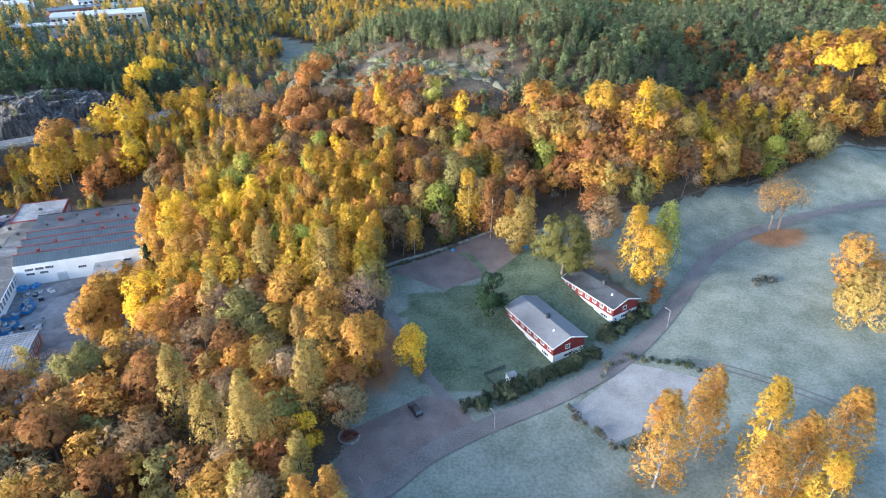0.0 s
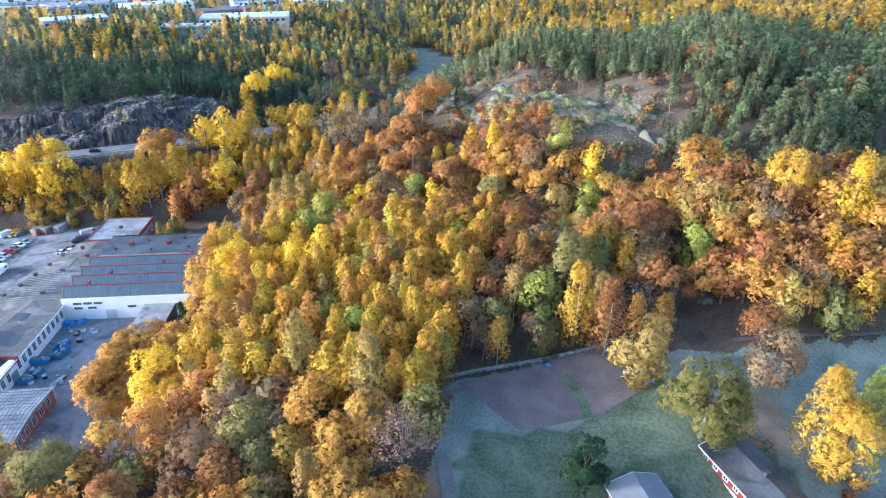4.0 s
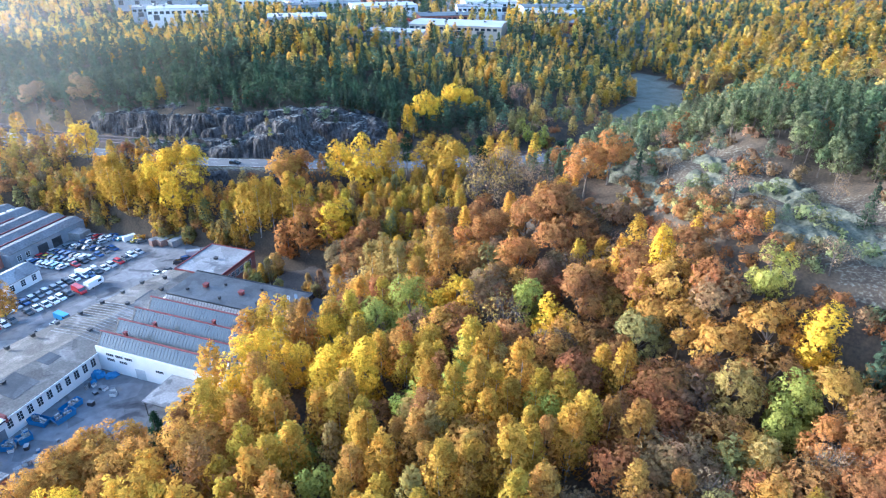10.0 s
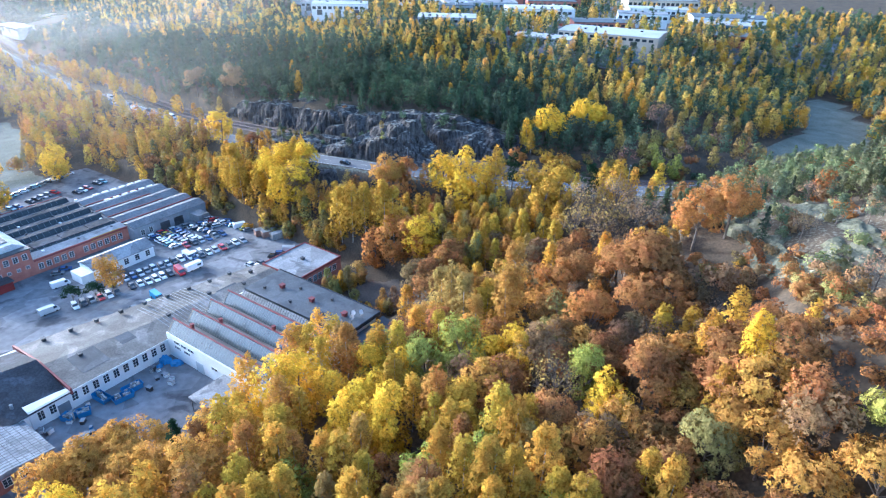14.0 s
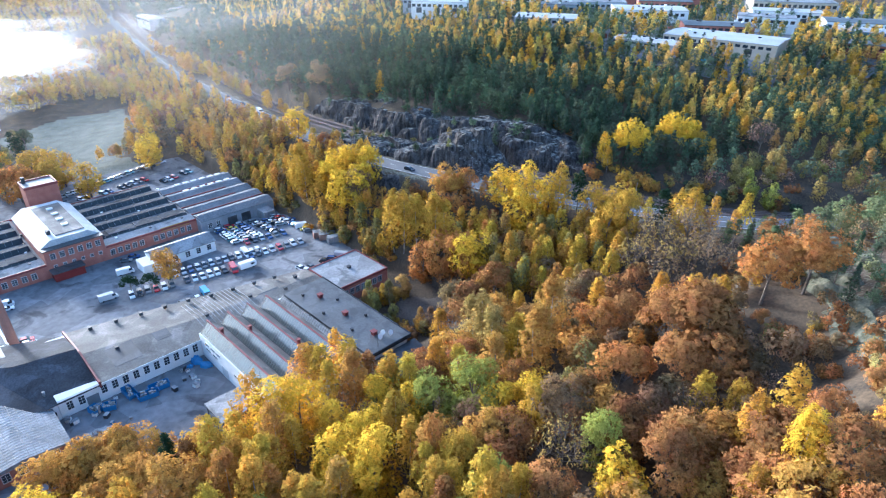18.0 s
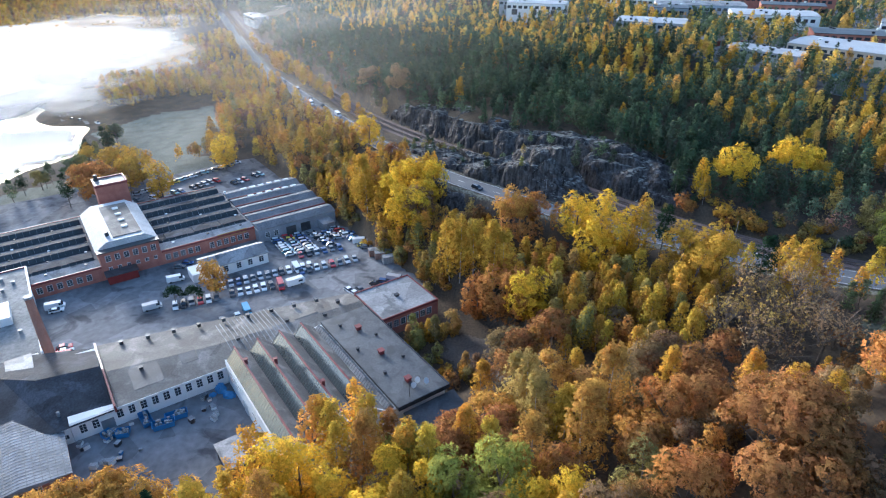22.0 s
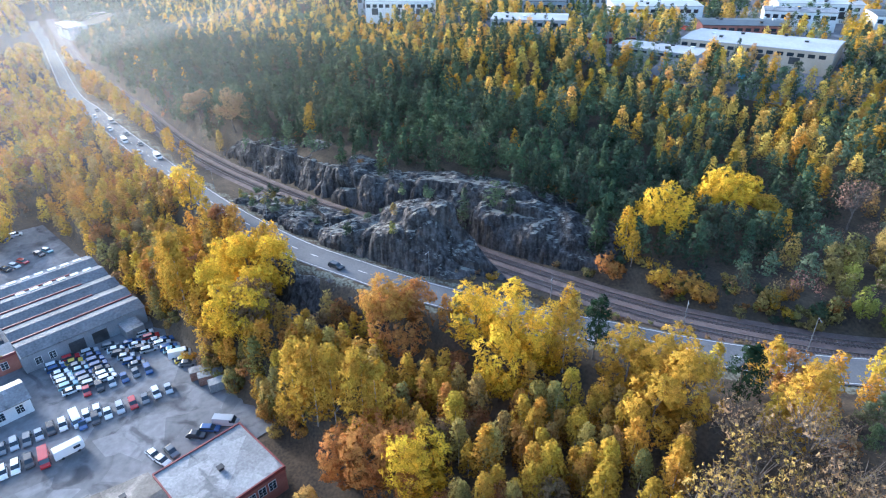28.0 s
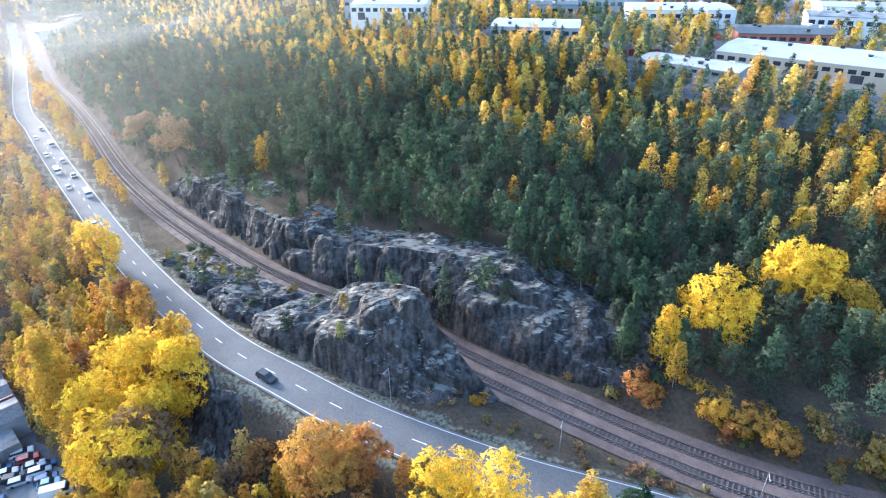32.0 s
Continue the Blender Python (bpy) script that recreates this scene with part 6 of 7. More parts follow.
def main_works():
    b = works_thing("main_works", "large old red brick factory with many low roofs")
    z0 = -4.6
    part("wall", boxes((-130, -81, -50, -17, z0, 1.8), (-128, -81, 2, 36, z0, 1.8)), BRICK, b)
    part("wall", boxes((-122, -77, 36, 68, z0, 1.8)), surface("grey_works_wall", (0.20, 0.21, 0.23), (0.32, 0.33, 0.35), 0.8, 0.3), b, "grey rendered end of the factory")
    spans = [(-50, -17.2), (2.2, 36)]
    for y0, y1 in spans:
        part("roof_deck", boxes((-129.8, -86, y0, y1, 1.7, 2.0)), WORKS_ROOF, b, "weathered grey felt roof deck")
        part("eave_slope", prism(bmesh.new(), [(-86, 2.7), (-81.0, 1.8), (-81.0, 1.6), (-86, 1.6)], "y", y0, y1), FELT_LIGHT, b, "pale sheet along the eave")
        for i, (xa, xb) in enumerate(((-93.5, -86.2), (-101, -96), (-109.5, -104.5), (-118.5, -113), (-127, -122))):
            lid = 2.75 if i == 0 else 3.3
            part("roof_monitor", prism(bmesh.new(), [(xa, 2.0), (xa + 0.5, lid), (xb - 1.4, lid + 0.25), (xb, 2.0)], "y", y0 + 1.0, y1 - 1.0), FELT_DARK, b, "low dark felt roof monitor")
            glaze = part("skylight", prism(bmesh.new(), [(xb - 1.3, lid + 0.16), (xb - 0.1, 2.24), (xb - 0.02, 2.28), (xb - 1.22, lid + 0.2)], "y", y0 + 1.6, y1 - 1.6), OLD_GLASS, b)
            bar = part("glazing_bar", prism(bmesh.new(), [(xb - 1.3, lid + 0.2), (xb - 0.05, 2.26), (xb + 0.05, 2.3), (xb - 1.2, lid + 0.24)], "y", 0, 0.1), FELT_LIGHT, glaze)
            bar.matrix_basis = Matrix.Translation((0, y0 + 2, 0))
            for k in range(1, int((y1 - y0 - 3) / 2.2)):
                more = new("glazing_bar", bar.data)
                more.parent, more.matrix_basis = glaze, Matrix.Translation((0, y0 + 2 + 2.2 * k, 0))
            for k in range(3):
                vent(b, xb + 1.5, y0 + 5 + (y1 - y0 - 9) * k / 2 + 1.3 * i, 2.0, 0.7, 0.6, FRAME if (i + k) % 3 == 0 else DARK)
        for k in range(3):
            part("roof_hatch", boxes((-92.5, -87.5, y0 + 3.5 + 10 * k, y0 + 11.5 + 10 * k, 3.0, 3.25)), FELT_DARK, b, "flat felt-covered roof panel")
    for i in range(5):
        xa = -121.5 + 8.9 * i
        part("roof_slope", prism(bmesh.new(), [(xa, 1.8), (xa + 5, 3.1), (xa + 8.9, 1.9), (xa + 8.9, 1.6), (xa, 1.6)], "y", 36.2, 68.2), WORKS_ROOF, b, "weathered grey roof slope")
        if 0 < i:
            part("roof_edge", boxes((xa - 0.15, xa + 0.35, 36.2, 60 if i < 4 else 68, 1.95, 2.3)), RED_TRIM, b)
        if i < 2:
            for k in range(6):
                part("roof_light", boxes((xa + 1.5, xa + 2.9, 44 + 3.8 * k, 46.4 + 3.8 * k, 2.2, 2.75)), FRAME, b, "small white roof light")
    part("roof_edge", boxes((-81.2, -80.75, -38, -17.2, 1.5, 2.3), (-81.2, -80.75, 2.2, 36, 1.5, 2.3), (-130.4, -130, -50, 36, 1.4, 2.2), (-130, -81, -50.4, -50, 1.4, 2.2)), RED_TRIM, b)
    windows(b, BIG, [(-81.0, -36 + 2.9 * i, -1.9) for i in range(6)], 0)
    windows(b, BIG, [(-81.0, 4 + 2.6 * i, -1.9) for i in range(12) if i != 5], 0)
    windows(b, BIG, [(-77.0, 39.5 + 3.4 * i, -1.9) for i in range(2)], 0)
    part("signboard", boxes((-80.98, -80.8, 22, 33, 1.2, 2.6)), surface("ochre_board", (0.30, 0.19, 0.05), (0.38, 0.25, 0.08), 0.7), b, "blank ochre signboard along the eave")
    part("plinth", boxes((-81.0, -80.7, 36, 44, 1.0, 1.9)), FRAME, b)
    part("garage_door", boxes((-77.05, -76.9, 47, 51, -3.3, 0.4), (-77.05, -76.9, 53, 57, -3.3, 0.4)), FELT, b)
    part("porch", boxes((-77, -71, 60, 65, -3.2, 0.2)), FELT_LIGHT, b)
    k = works_thing("office_block", "three-storey red brick block with a bright sheet-metal roof")
    part("wall", boxes((-119, -81.0, -17.0, 2.0, z0, 6.6)), BRICK, k)
    part("roof", prism(bmesh.new(), [(-17.6, 6.6), (-13.5, 9.2), (-1.5, 9.2), (2.6, 6.6)], "x", -119.5, -83.5), surface("bright_sheet_metal", (0.36, 0.37, 0.38), (0.56, 0.57, 0.58), 0.6, 0.25, 2.0, 0.05), k, "bright grey sheet-metal mansard roof")
    part("roof_deck", boxes((-116, -86, -11.0, -1.8, 9.2, 9.5)), FELT_BROWN, k)
    part("roof_edge", boxes((-83.5, -80.7, -17.4, 2.4, 6.6, 7.0)), FELT, k)
    for i in range(4):
        part("roof_light", boxes((-112 + 6 * i, -110.4 + 6 * i, -7, -5, 9.5, 9.9)), FRAME, k)
    part("chimney_stack", boxes((-90, -88.4, -13, -11.8, 7, 10.6)), DARK, k)
    windows(k, BIG, [(-81.0, -14.5 + 2.9 * i, 3.2) for i in range(6)], 0)
    windows(k, SMALL, [(-81.0, -14.5 + 2.9 * i, -0.2) for i in range(6)], 0)
    part("porch", boxes((-80.9, -76.5, -16.5, -7, -3.2, -0.2)), RED_WALL, k, "red-boarded porch with a felt roof")
    part("porch_roof", boxes((-80.9, -76.1, -16.9, -6.6, -0.2, 0.1)), FELT, k)
    t = works_thing("water_tower", "square red brick tower behind the factory")
    part("wall", boxes((-136, -127, -9.5, 2, z0, 13.4)), BRICK, t)
    part("roof", boxes((-135.6, -127.4, -9.1, 1.6, 13.4, 13.7)), FELT_LIGHT, t)
    part("parapet", boxes((-136.2, -135.6, -9.7, 2.2, 13.2, 14.2), (-127.4, -126.8, -9.7, 2.2, 13.2, 14.2), (-135.6, -127.4, -9.7, -9.1, 13.2, 14.2), (-135.6, -127.4, 1.6, 2.2, 13.2, 14.2)), RED_TRIM, t)
    part("tank", tube(bmesh.new(), -134, -8, 13.7, 16.2, 0.7, 0.7, 12), DARK, t)


main_works()


def side_works():
    b = works_thing("west_wing", "long flat-roofed wing with a patched pale roof")
    part("wall", boxes((-92, -36.1, -54, -38, -4.5, 3.4)), WHITE_WALL, b)
    part("roof", boxes((-91.7, -36.2, -53.7, -38.3, 3.4, 3.7)), surface("patched_roof", (0.11, 0.115, 0.115), (0.27, 0.27, 0.26), 0.8, 0.18, 1.2, 0.1), b, "patchy pale felt roof")
    part("roof_edge", boxes((-92.2, -91.7, -54.3, -37.7, 3.2, 4.1), (-91.7, -36.2, -54.3, -53.7, 3.2, 4.1)), RED_TRIM, b)
    part("roof_edge", boxes((-91.7, -36.2, -38.3, -37.7, 3.2, 4.1)), FRAME, b)
    part("roof_house", boxes((-66, -56, -49.5, -43.5, 3.7, 6.2)), FRAME, b, "white plant room on the roof")
    for x, y in ((-86, -45), (-82, -42), (-78, -45), (-72, -50), (-50, -42), (-46, -50)):
        vent(b, x, y, 3.7, 0.9, 0.8, FELT_LIGHT)
    windows(b, BIG, [(-84 + 5 * i, -38.0, -1.2) for i in range(9)], 90)
    m = works_thing("metal_hall", "low hall with a corrugated sheet-metal roof")
    part("wall", boxes((-9, 14, -55, -37.2, -1, 4.0)), BRICK, m)
    part("roof", prism(bmesh.new(), [(-55.4, 4.1), (-46, 5.2), (-36.8, 4.1), (-36.8, 3.9), (-55.4, 3.9)], "x", -9.3, 14.3), SHEET, m, "pale corrugated sheet-metal roof")
    seam = part("roof_seam", prism(bmesh.new(), [(-55.4, 4.12), (-46, 5.26), (-36.8, 4.12)], "x", 0, 0.12), FELT, m)
    seam.matrix_basis = Matrix.Translation((-9, 0, 0))
    for i in range(1, 24):
        more = new("roof_seam", seam.data)
        more.parent, more.matrix_basis = m, Matrix.Translation((-9 + 0.98 * i, 0, 0))
    for k in range(1, 7):
        for side in (-1, 1):
            y, z = -46 + side * 1.33 * k, 5.22 - 0.157 * k
            part("purlin", boxes((-9, 14, y - 0.05, y + 0.05, z - 0.02, z + 0.05)), FELT, m)
    windows(m, BIG, [(14.0, -53 + 3.2 * i, 1.2) for i in range(5)], 0)
    c = works_thing("factory_chimney", "tall tapering round brick chimney", "chimney")
    part("shaft", tube(bmesh.new(), -37, -36.6, -3, 20.0, 1.45, 0.95, 18), surface("chimney_brick", (0.30, 0.14, 0.10), (0.42, 0.22, 0.16), 0.85, 0.4, 6, 0.25), c)
    part("rim", tube(bmesh.new(), -37, -36.6, 20.0, 20.6, 1.1, 1.1, 18), FELT_LIGHT, c)
    s = works_thing("store_hall", "white storage hall in the yard", z=-2.7)
    part("wall", boxes((-68.5, -59.5, 11, 33, -1, 4.2)), WHITE_WALL, s)
    part("roof", gable(bmesh.new(), -68.5, -59.5, 11, 33, 4.2, 6.0, "y"), FELT_LIGHT, s, "grey and cream sheet roof")
    windows(s, BIG, [(-59.5, y, 1.3) for y in (18, 22.5, 26.5, 30.5)], 0)
    part("door", boxes((-59.5, -59.4, 13, 15, 0.2, 2.6)), RED_TRIM, s, "red timber door")
    part("annex", boxes((-67, -60, 7, 10.95, -1, 3.2)), WHITE_WALL, s)


side_works()
BLUE = paint("blue_skip_paint", (0.05, 0.20, 0.42), 0.5)
JUNK = surface("scrap", (0.12, 0.12, 0.12), (0.55, 0.53, 0.5), 0.7, 1.2, 3, 0.6)


def skip(a, b, turn, size=1.0):
    ob = thing("waste_skip", FAC @ pose(a, b, 0.01, 0, 0, turn), "open blue steel skip heaped with scrap", "skip", "skips in the court")
    s = size
    bm = bmesh.new()
    prism(bm, [(-2.2 * s, 0.15), (2.2 * s, 0.15), (2.6 * s, 1.5), (2.5 * s, 1.5), (2.1 * s, 0.25), (-2.1 * s, 0.25), (-2.5 * s, 1.5), (-2.6 * s, 1.5)], "y", -1.1, 1.1)
    box(bm, -2.3 * s, 2.3 * s, -1.16, -1.1, 0.15, 1.5)
    box(bm, -2.3 * s, 2.3 * s, 1.1, 1.16, 0.15, 1.5)
    part("body", bm, BLUE, ob)
    r = random.Random(int(a * 10))
    for _ in range(9):
        x, y, w = r.uniform(-1.8, 1.8) * s, r.uniform(-0.8, 0.8), r.uniform(0.2, 0.55)
        part("scrap_piece", boxes((x - w, x + w, y - w * 0.5, y + w * 0.5, 0.25, r.uniform(1.2, 1.9))), JUNK, ob)
    return ob


for q in ((2.6, -20.7, 5), (6.6, -17.6, 80), (5.3, -14.4, 85), (4.2, -26.0, 70, 0.6), (3.0, -29.0, 20, 0.6)):
    skip(*q)


def heap(name, label, a, b, w, h, mat, seed):
    """A crumpled heap or tarpaulin."""
    bm = bmesh.new()
    bmesh.ops.create_icosphere(bm, subdivisions=3, radius=1)
    for v in bm.verts:
        k = 1 + 0.35 * noise.noise(v.co * 2.2 + Vector((seed * 7.3, 0, 0)))
        v.co = Vector((v.co.x * w * k, v.co.y * w * 0.7 * k, max(0, v.co.z) * h * k))
    ob = part(name, bm, mat)
    ob.matrix_world = FAC @ pose(a, b, float(yard_height(np.array(a))), 0, 0, seed * 50)
    return tagged(ob, label, "clutter")


for i, (a, b, w, h) in enumerate(((1.6, -2.6, 1.9, 1.8), (5.2, -1.6, 1.6, 1.3), (2.6, -5.0, 1.0, 0.9))):
    heap("tarpaulin", "crumpled bright blue tarpaulin over stored goods", a, b, w, h, BLUE, i)
for i in range(26):
    r = random.Random(100 + i)
    a, b = r.uniform(1.2, 12), r.choice([r.uniform(-36, -22), r.uniform(-12, -6)])
    ob = thing("appliance" if i % 2 else "crate", FAC @ pose(a, b, 0.01, 0, 0, r.uniform(0, 180)), "discarded white appliance on the asphalt" if i % 2 else "weathered crate of scrap on the asphalt", "clutter", "clutter in the court")
    w, h = r.uniform(0.35, 0.8), r.uniform(0.6, 1.3)
    part("body", boxes((-w, w, -w * 0.7, w * 0.7, 0, h)), FRAME if i % 2 else r.choice([JUNK, DARK, FELT, BLUE]), ob)
    part("lid", boxes((-w - 0.03, w + 0.03, -w * 0.7 - 0.03, w * 0.7 + 0.03, h, h + 0.06)), FELT_LIGHT, ob)
RUSTY = surface("rusty_container", (0.20, 0.09, 0.06), (0.36, 0.25, 0.2), 0.7, 0.5, 4, 0.2)
for a, b, turn, mat in ((-40, 66.5, 70, RUSTY), (-36.5, 67.0, 70, RUSTY), (-32, 67.5, 75, FELT_LIGHT)):
    ob = thing("container", FAC @ pose(a, b, float(yard_height(np.array(a))), 0, 0, turn), "rusty steel storage container at the yard's edge", "container", "containers")
    part("body", boxes((-3, 3, -1.25, 1.25, 0.1, 2.5)), mat, ob)
    part("ribs", boxes(*[(-3 + 0.5 * i, -2.8 + 0.5 * i, -1.3, 1.3, 0.15, 2.45) for i in range(12)]), mat, ob)
    part("roof", boxes((-3.05, 3.05, -1.3, 1.3, 2.5, 2.6)), FELT_LIGHT, ob)


# ---- the two houses ----
def villa(x, y, z, turn, length, width, roof_mat, label):
    h = thing("house", pose(x, y, z, 0, 0, turn), label, "house", "houses by the lane")
    l, w = length / 2, width / 2
    part("lower_wall", boxes((-l, l, -w, w, -3.5, 2.3)), WHITE_WALL, h, "white rendered ground floor")
    part("upper_wall", boxes((-l - 0.06, l + 0.06, -w - 0.06, w + 0.06, 2.3, 4.9)), RED_WALL, h, "dark red boarded upper floor")
    bead = None
    for i in range(int(length / 0.5)):
        for side in (-1, 1):
            if bead is None:
                bead = part("batten", boxes((-0.03, 0.03, -0.02, 0.02, 2.3, 4.85)), RED_WALL, h)
                b_ob, bead = bead, bead.data
            else:
                b_ob = new("batten", bead)
                b_ob.parent = h
            b_ob.matrix_basis = Matrix.Translation((-l + 0.25 + 0.5 * i, side * (w + 0.075), 0))
    for s in (-1, 1):
        xa, xb = sorted((s * (l + 0.05), s * (l - 0.25)))
        part("gable", prism(bmesh.new(), [(-w, 4.9), (0, 6.5), (w, 4.9)], "x", xa, xb), RED_WALL, h)
    part("roof", gable(bmesh.new(), -l, l, -w, w, 4.9, 6.55, "x", 0.55, 0.22), roof_mat, h)
    part("barge_board", prism(bmesh.new(), [(-w - 0.6, 4.72), (0, 6.5), (w + 0.6, 4.72), (w + 0.6, 5.0), (0, 6.8), (-w - 0.6, 5.0)], "x", -l - 0.62, -l - 0.56), FRAME, h)
    part("barge_board", prism(bmesh.new(), [(-w - 0.6, 4.72), (0, 6.5), (w + 0.6, 4.72), (w + 0.6, 5.0), (0, 6.8), (-w - 0.6, 5.0)], "x", l + 0.56, l + 0.62), FRAME, h)
    n = 7
    windows(h, HOUSE, [(-l + length * (i + 0.5) / n, w + 0.06, 3.0) for i in range(n)], 90)
    windows(h, HOUSE, [(-l + length * (i + 0.5) / n, -w - 0.06, 3.0) for i in range(n)], -90)
    windows(h, HOUSE, [(-l - 0.06, 0.4, 3.0)], 180)
    windows(h, WIDE, [(-l, 0.0, 0.6)], 180)
    windows(h, WIDE, [(-l + 3 + 5 * i, w, 0.6) for i in range(3)], 90)
    bm = boxes((-1.6, -0.9, -0.4, 0.4, 6.0, 7.7))
    box(bm, -1.7, -0.8, -0.5, 0.5, 7.7, 7.9)
    part("chimney", bm, DARK, h)
    part("roof_vent", tube(bmesh.new(), -6.0, 1.8, 5.8, 6.6, 0.25, 0.25, 8), FRAME, h)
    part("gutter", boxes((-l - 0.5, l + 0.5, w + 0.55, w + 0.68, 4.7, 4.85), (-l - 0.5, l + 0.5, -w - 0.68, -w - 0.55, 4.7, 4.85)), FRAME, h)


HOUSE_ROOF = surface("house_roofing", (0.155, 0.153, 0.16), (0.20, 0.198, 0.202), 0.75, 0.8, 6, 0.05, spec=0.2)
villa(28.2, 130.0, 9.6, 117, 20, 9.5, HOUSE_ROOF, "red and white two-storey house with a pale grey roof")
villa(46.0, 144.0, 10.7, 121, 19, 9.2, FELT, "red and white two-storey house with a dark roof")
HEDGE = (0.09, 0.105, 0.06)
hedge_rng = random.Random(3)


def shrubs(line, gap, size, colour, wide=1.0):
    for x, y, _ in curve([(a, b, 0) for a, b in line], gap):
        tree("bush", x + hedge_rng.uniform(-wide, wide), y + hedge_rng.uniform(-wide, wide), size * hedge_rng.uniform(0.7, 1.25), tinted(colour, hedge_rng))


hut = thing("garden_hut", pose(17.5, 112.5, ground_at(17.5, 112.5), 0, 0, 28), "small grey garden hut beside the hedge", "hut")
part("wall", boxes((-1.0, 1.0, -0.8, 0.8, -0.3, 1.9)), FRAME, hut)
part("roof", gable(bmesh.new(), -1.0, 1.0, -0.8, 0.8, 1.9, 2.4, "x", 0.2, 0.1), FELT_LIGHT, hut)
part("door", boxes((-0.4, 0.4, -0.85, -0.8, 0, 1.7)), FELT, hut)
pen = thing("fence", pose(15.0, 113.5, ground_at(15, 113.5), 0, 0, 28), "dark wooden fence round a small pen by the house", "fence")
for i in range(9):
    for q in (-2.2, 2.2):
        part("post", boxes((-3 + 0.75 * i, -2.88 + 0.75 * i, q - 0.06, q + 0.06, -0.3, 1.2)), DARK, pen)
for z in (0.35, 0.75, 1.1):
    part("rail", boxes((-3, 3.1, -2.27, -2.2, z, z + 0.12)), DARK, pen)
    part("rail", boxes((-3, 3.1, 2.2, 2.27, z, z + 0.12)), DARK, pen)
    part("rail", boxes((-3.07, -3, -2.2, 2.2, z, z + 0.12)), DARK, pen)
shrubs([(7, 103), (16, 108), (28, 114.5), (40, 121.5)], 1.1, 1.25, HEDGE, 1.5)
shrubs([(43, 126), (50, 132), (58, 138)], 1.1, 1.35, HEDGE, 1.4)
shrubs([(49, 119.5), (58, 116.5), (66, 112)], 1.8, 0.7, HEDGE, 0.6)
shrubs([(40, 113), (43, 118), (46, 120)], 1.6, 0.6, (0.2, 0.19, 0.14), 1.2)
shrubs([(29, 104), (33, 96), (38, 91), (47, 95)], 2.0, 0.7, (0.14, 0.13, 0.09), 0.8)
shrubs([(55, 139), (60, 142), (64, 149)], 2.2, 1.2, ORANGE, 1.0)
shrubs([(-19, 159), (0, 168.5), (16, 178)], 1.6, 0.45, (0.12, 0.14, 0.07), 0.3)
shrubs([(93, 150), (97, 152)], 2.0, 0.9, (0.13, 0.13, 0.1), 2.0)

edge_rng = random.Random(31)
for i in range(110):
    a, b = edge_rng.choice([(edge_rng.uniform(-80, -6), edge_rng.uniform(69.5, 74)), (edge_rng.uniform(-50, -2), edge_rng.uniform(67, 73)), (edge_rng.uniform(8, 40), edge_rng.uniform(44, 60)), (edge_rng.uniform(13, 18), edge_rng.uniform(44, 62))])
    q = FAC @ Vector((a, b, 0))
    if inside(np.array([q.x]), np.array([q.y]), TRACK)[0]:
        continue
    k = edge_rng.choice(["bush", "bush", "birch", "maple"])
    tree(k, q.x, q.y, edge_rng.uniform(0.9, 1.6) if k == "bush" else edge_rng.uniform(0.3, 0.62), tinted(edge_rng.choice([GOLD, OLIVE, OCHRE, BROWN, AMBER]), edge_rng))
for i in range(30):
    u, v = edge_rng.uniform(0.05, 0.85), edge_rng.uniform(0.25, 0.85)
    x, y, z, _, _ = outcrop(u, v)
    k = edge_rng.choice(["pine", "pine", "bush", "bush"])
    tree(k, x, y, edge_rng.uniform(0.7, 1.3) if k == "bush" else edge_rng.uniform(0.2, 0.4), tinted(edge_rng.choice([PINE_GREEN, SPRUCE_GREEN, OLIVE]), edge_rng), z + 0.2)
for i in range(60):
    x, y, z, _, _ = main_crag(edge_rng.uniform(0.1, 0.92), edge_rng.uniform(0.66, 0.97))
    k = edge_rng.choice(["pine", "spruce", "bush"])
    tree(k, x, y, edge_rng.uniform(0.7, 1.3) if k == "bush" else edge_rng.uniform(0.35, 0.7), tinted(edge_rng.choice([PINE_GREEN, SPRUCE_GREEN, RUST] if k == "bush" else [PINE_GREEN, SPRUCE_GREEN]), edge_rng), z)

for i in range(64):
    x = edge_rng.uniform(-172, -104)
    y = near_rail(x) + edge_rng.uniform(7.5, 17)
    tree("bush", x, y, edge_rng.uniform(0.6, 1.5), tinted(edge_rng.choice([OLIVE, OCHRE, BROWN, RUST, GOLD, SPRUCE_GREEN]), edge_rng))
for i in range(46):
    x = edge_rng.uniform(-178, -118)
    y = (near_rail(x) * 0.5 + float(np.interp(x, ROAD[:, 0], ROAD[:, 1])) * 0.5) + edge_rng.uniform(-2.5, 3.5)
    tree("bush", x, y, edge_rng.uniform(0.3, 0.75), tinted(edge_rng.choice([OLIVE, BROWN, TAN]), edge_rng))


def lamp_post(x, y, h=7.0, turn=0.0, z=None):
    ob = thing("street_lamp", pose(x, y, ground_at(x, y) if z is None else z, 0, 0, turn), "slender grey steel street lamp", "street lamp", "street lamps")
    part("pole", tube(bmesh.new(), 0, 0, -0.2, h, 0.09, 0.06, 8), FELT_LIGHT, ob)
    part("arm", boxes((-0.05, 1.3, -0.04, 0.04, h - 0.08, h + 0.02)), FELT_LIGHT, ob)
    part("head", boxes((1.15, 1.7, -0.1, 0.1, h - 0.07, h + 0.06)), FELT_LIGHT, ob)


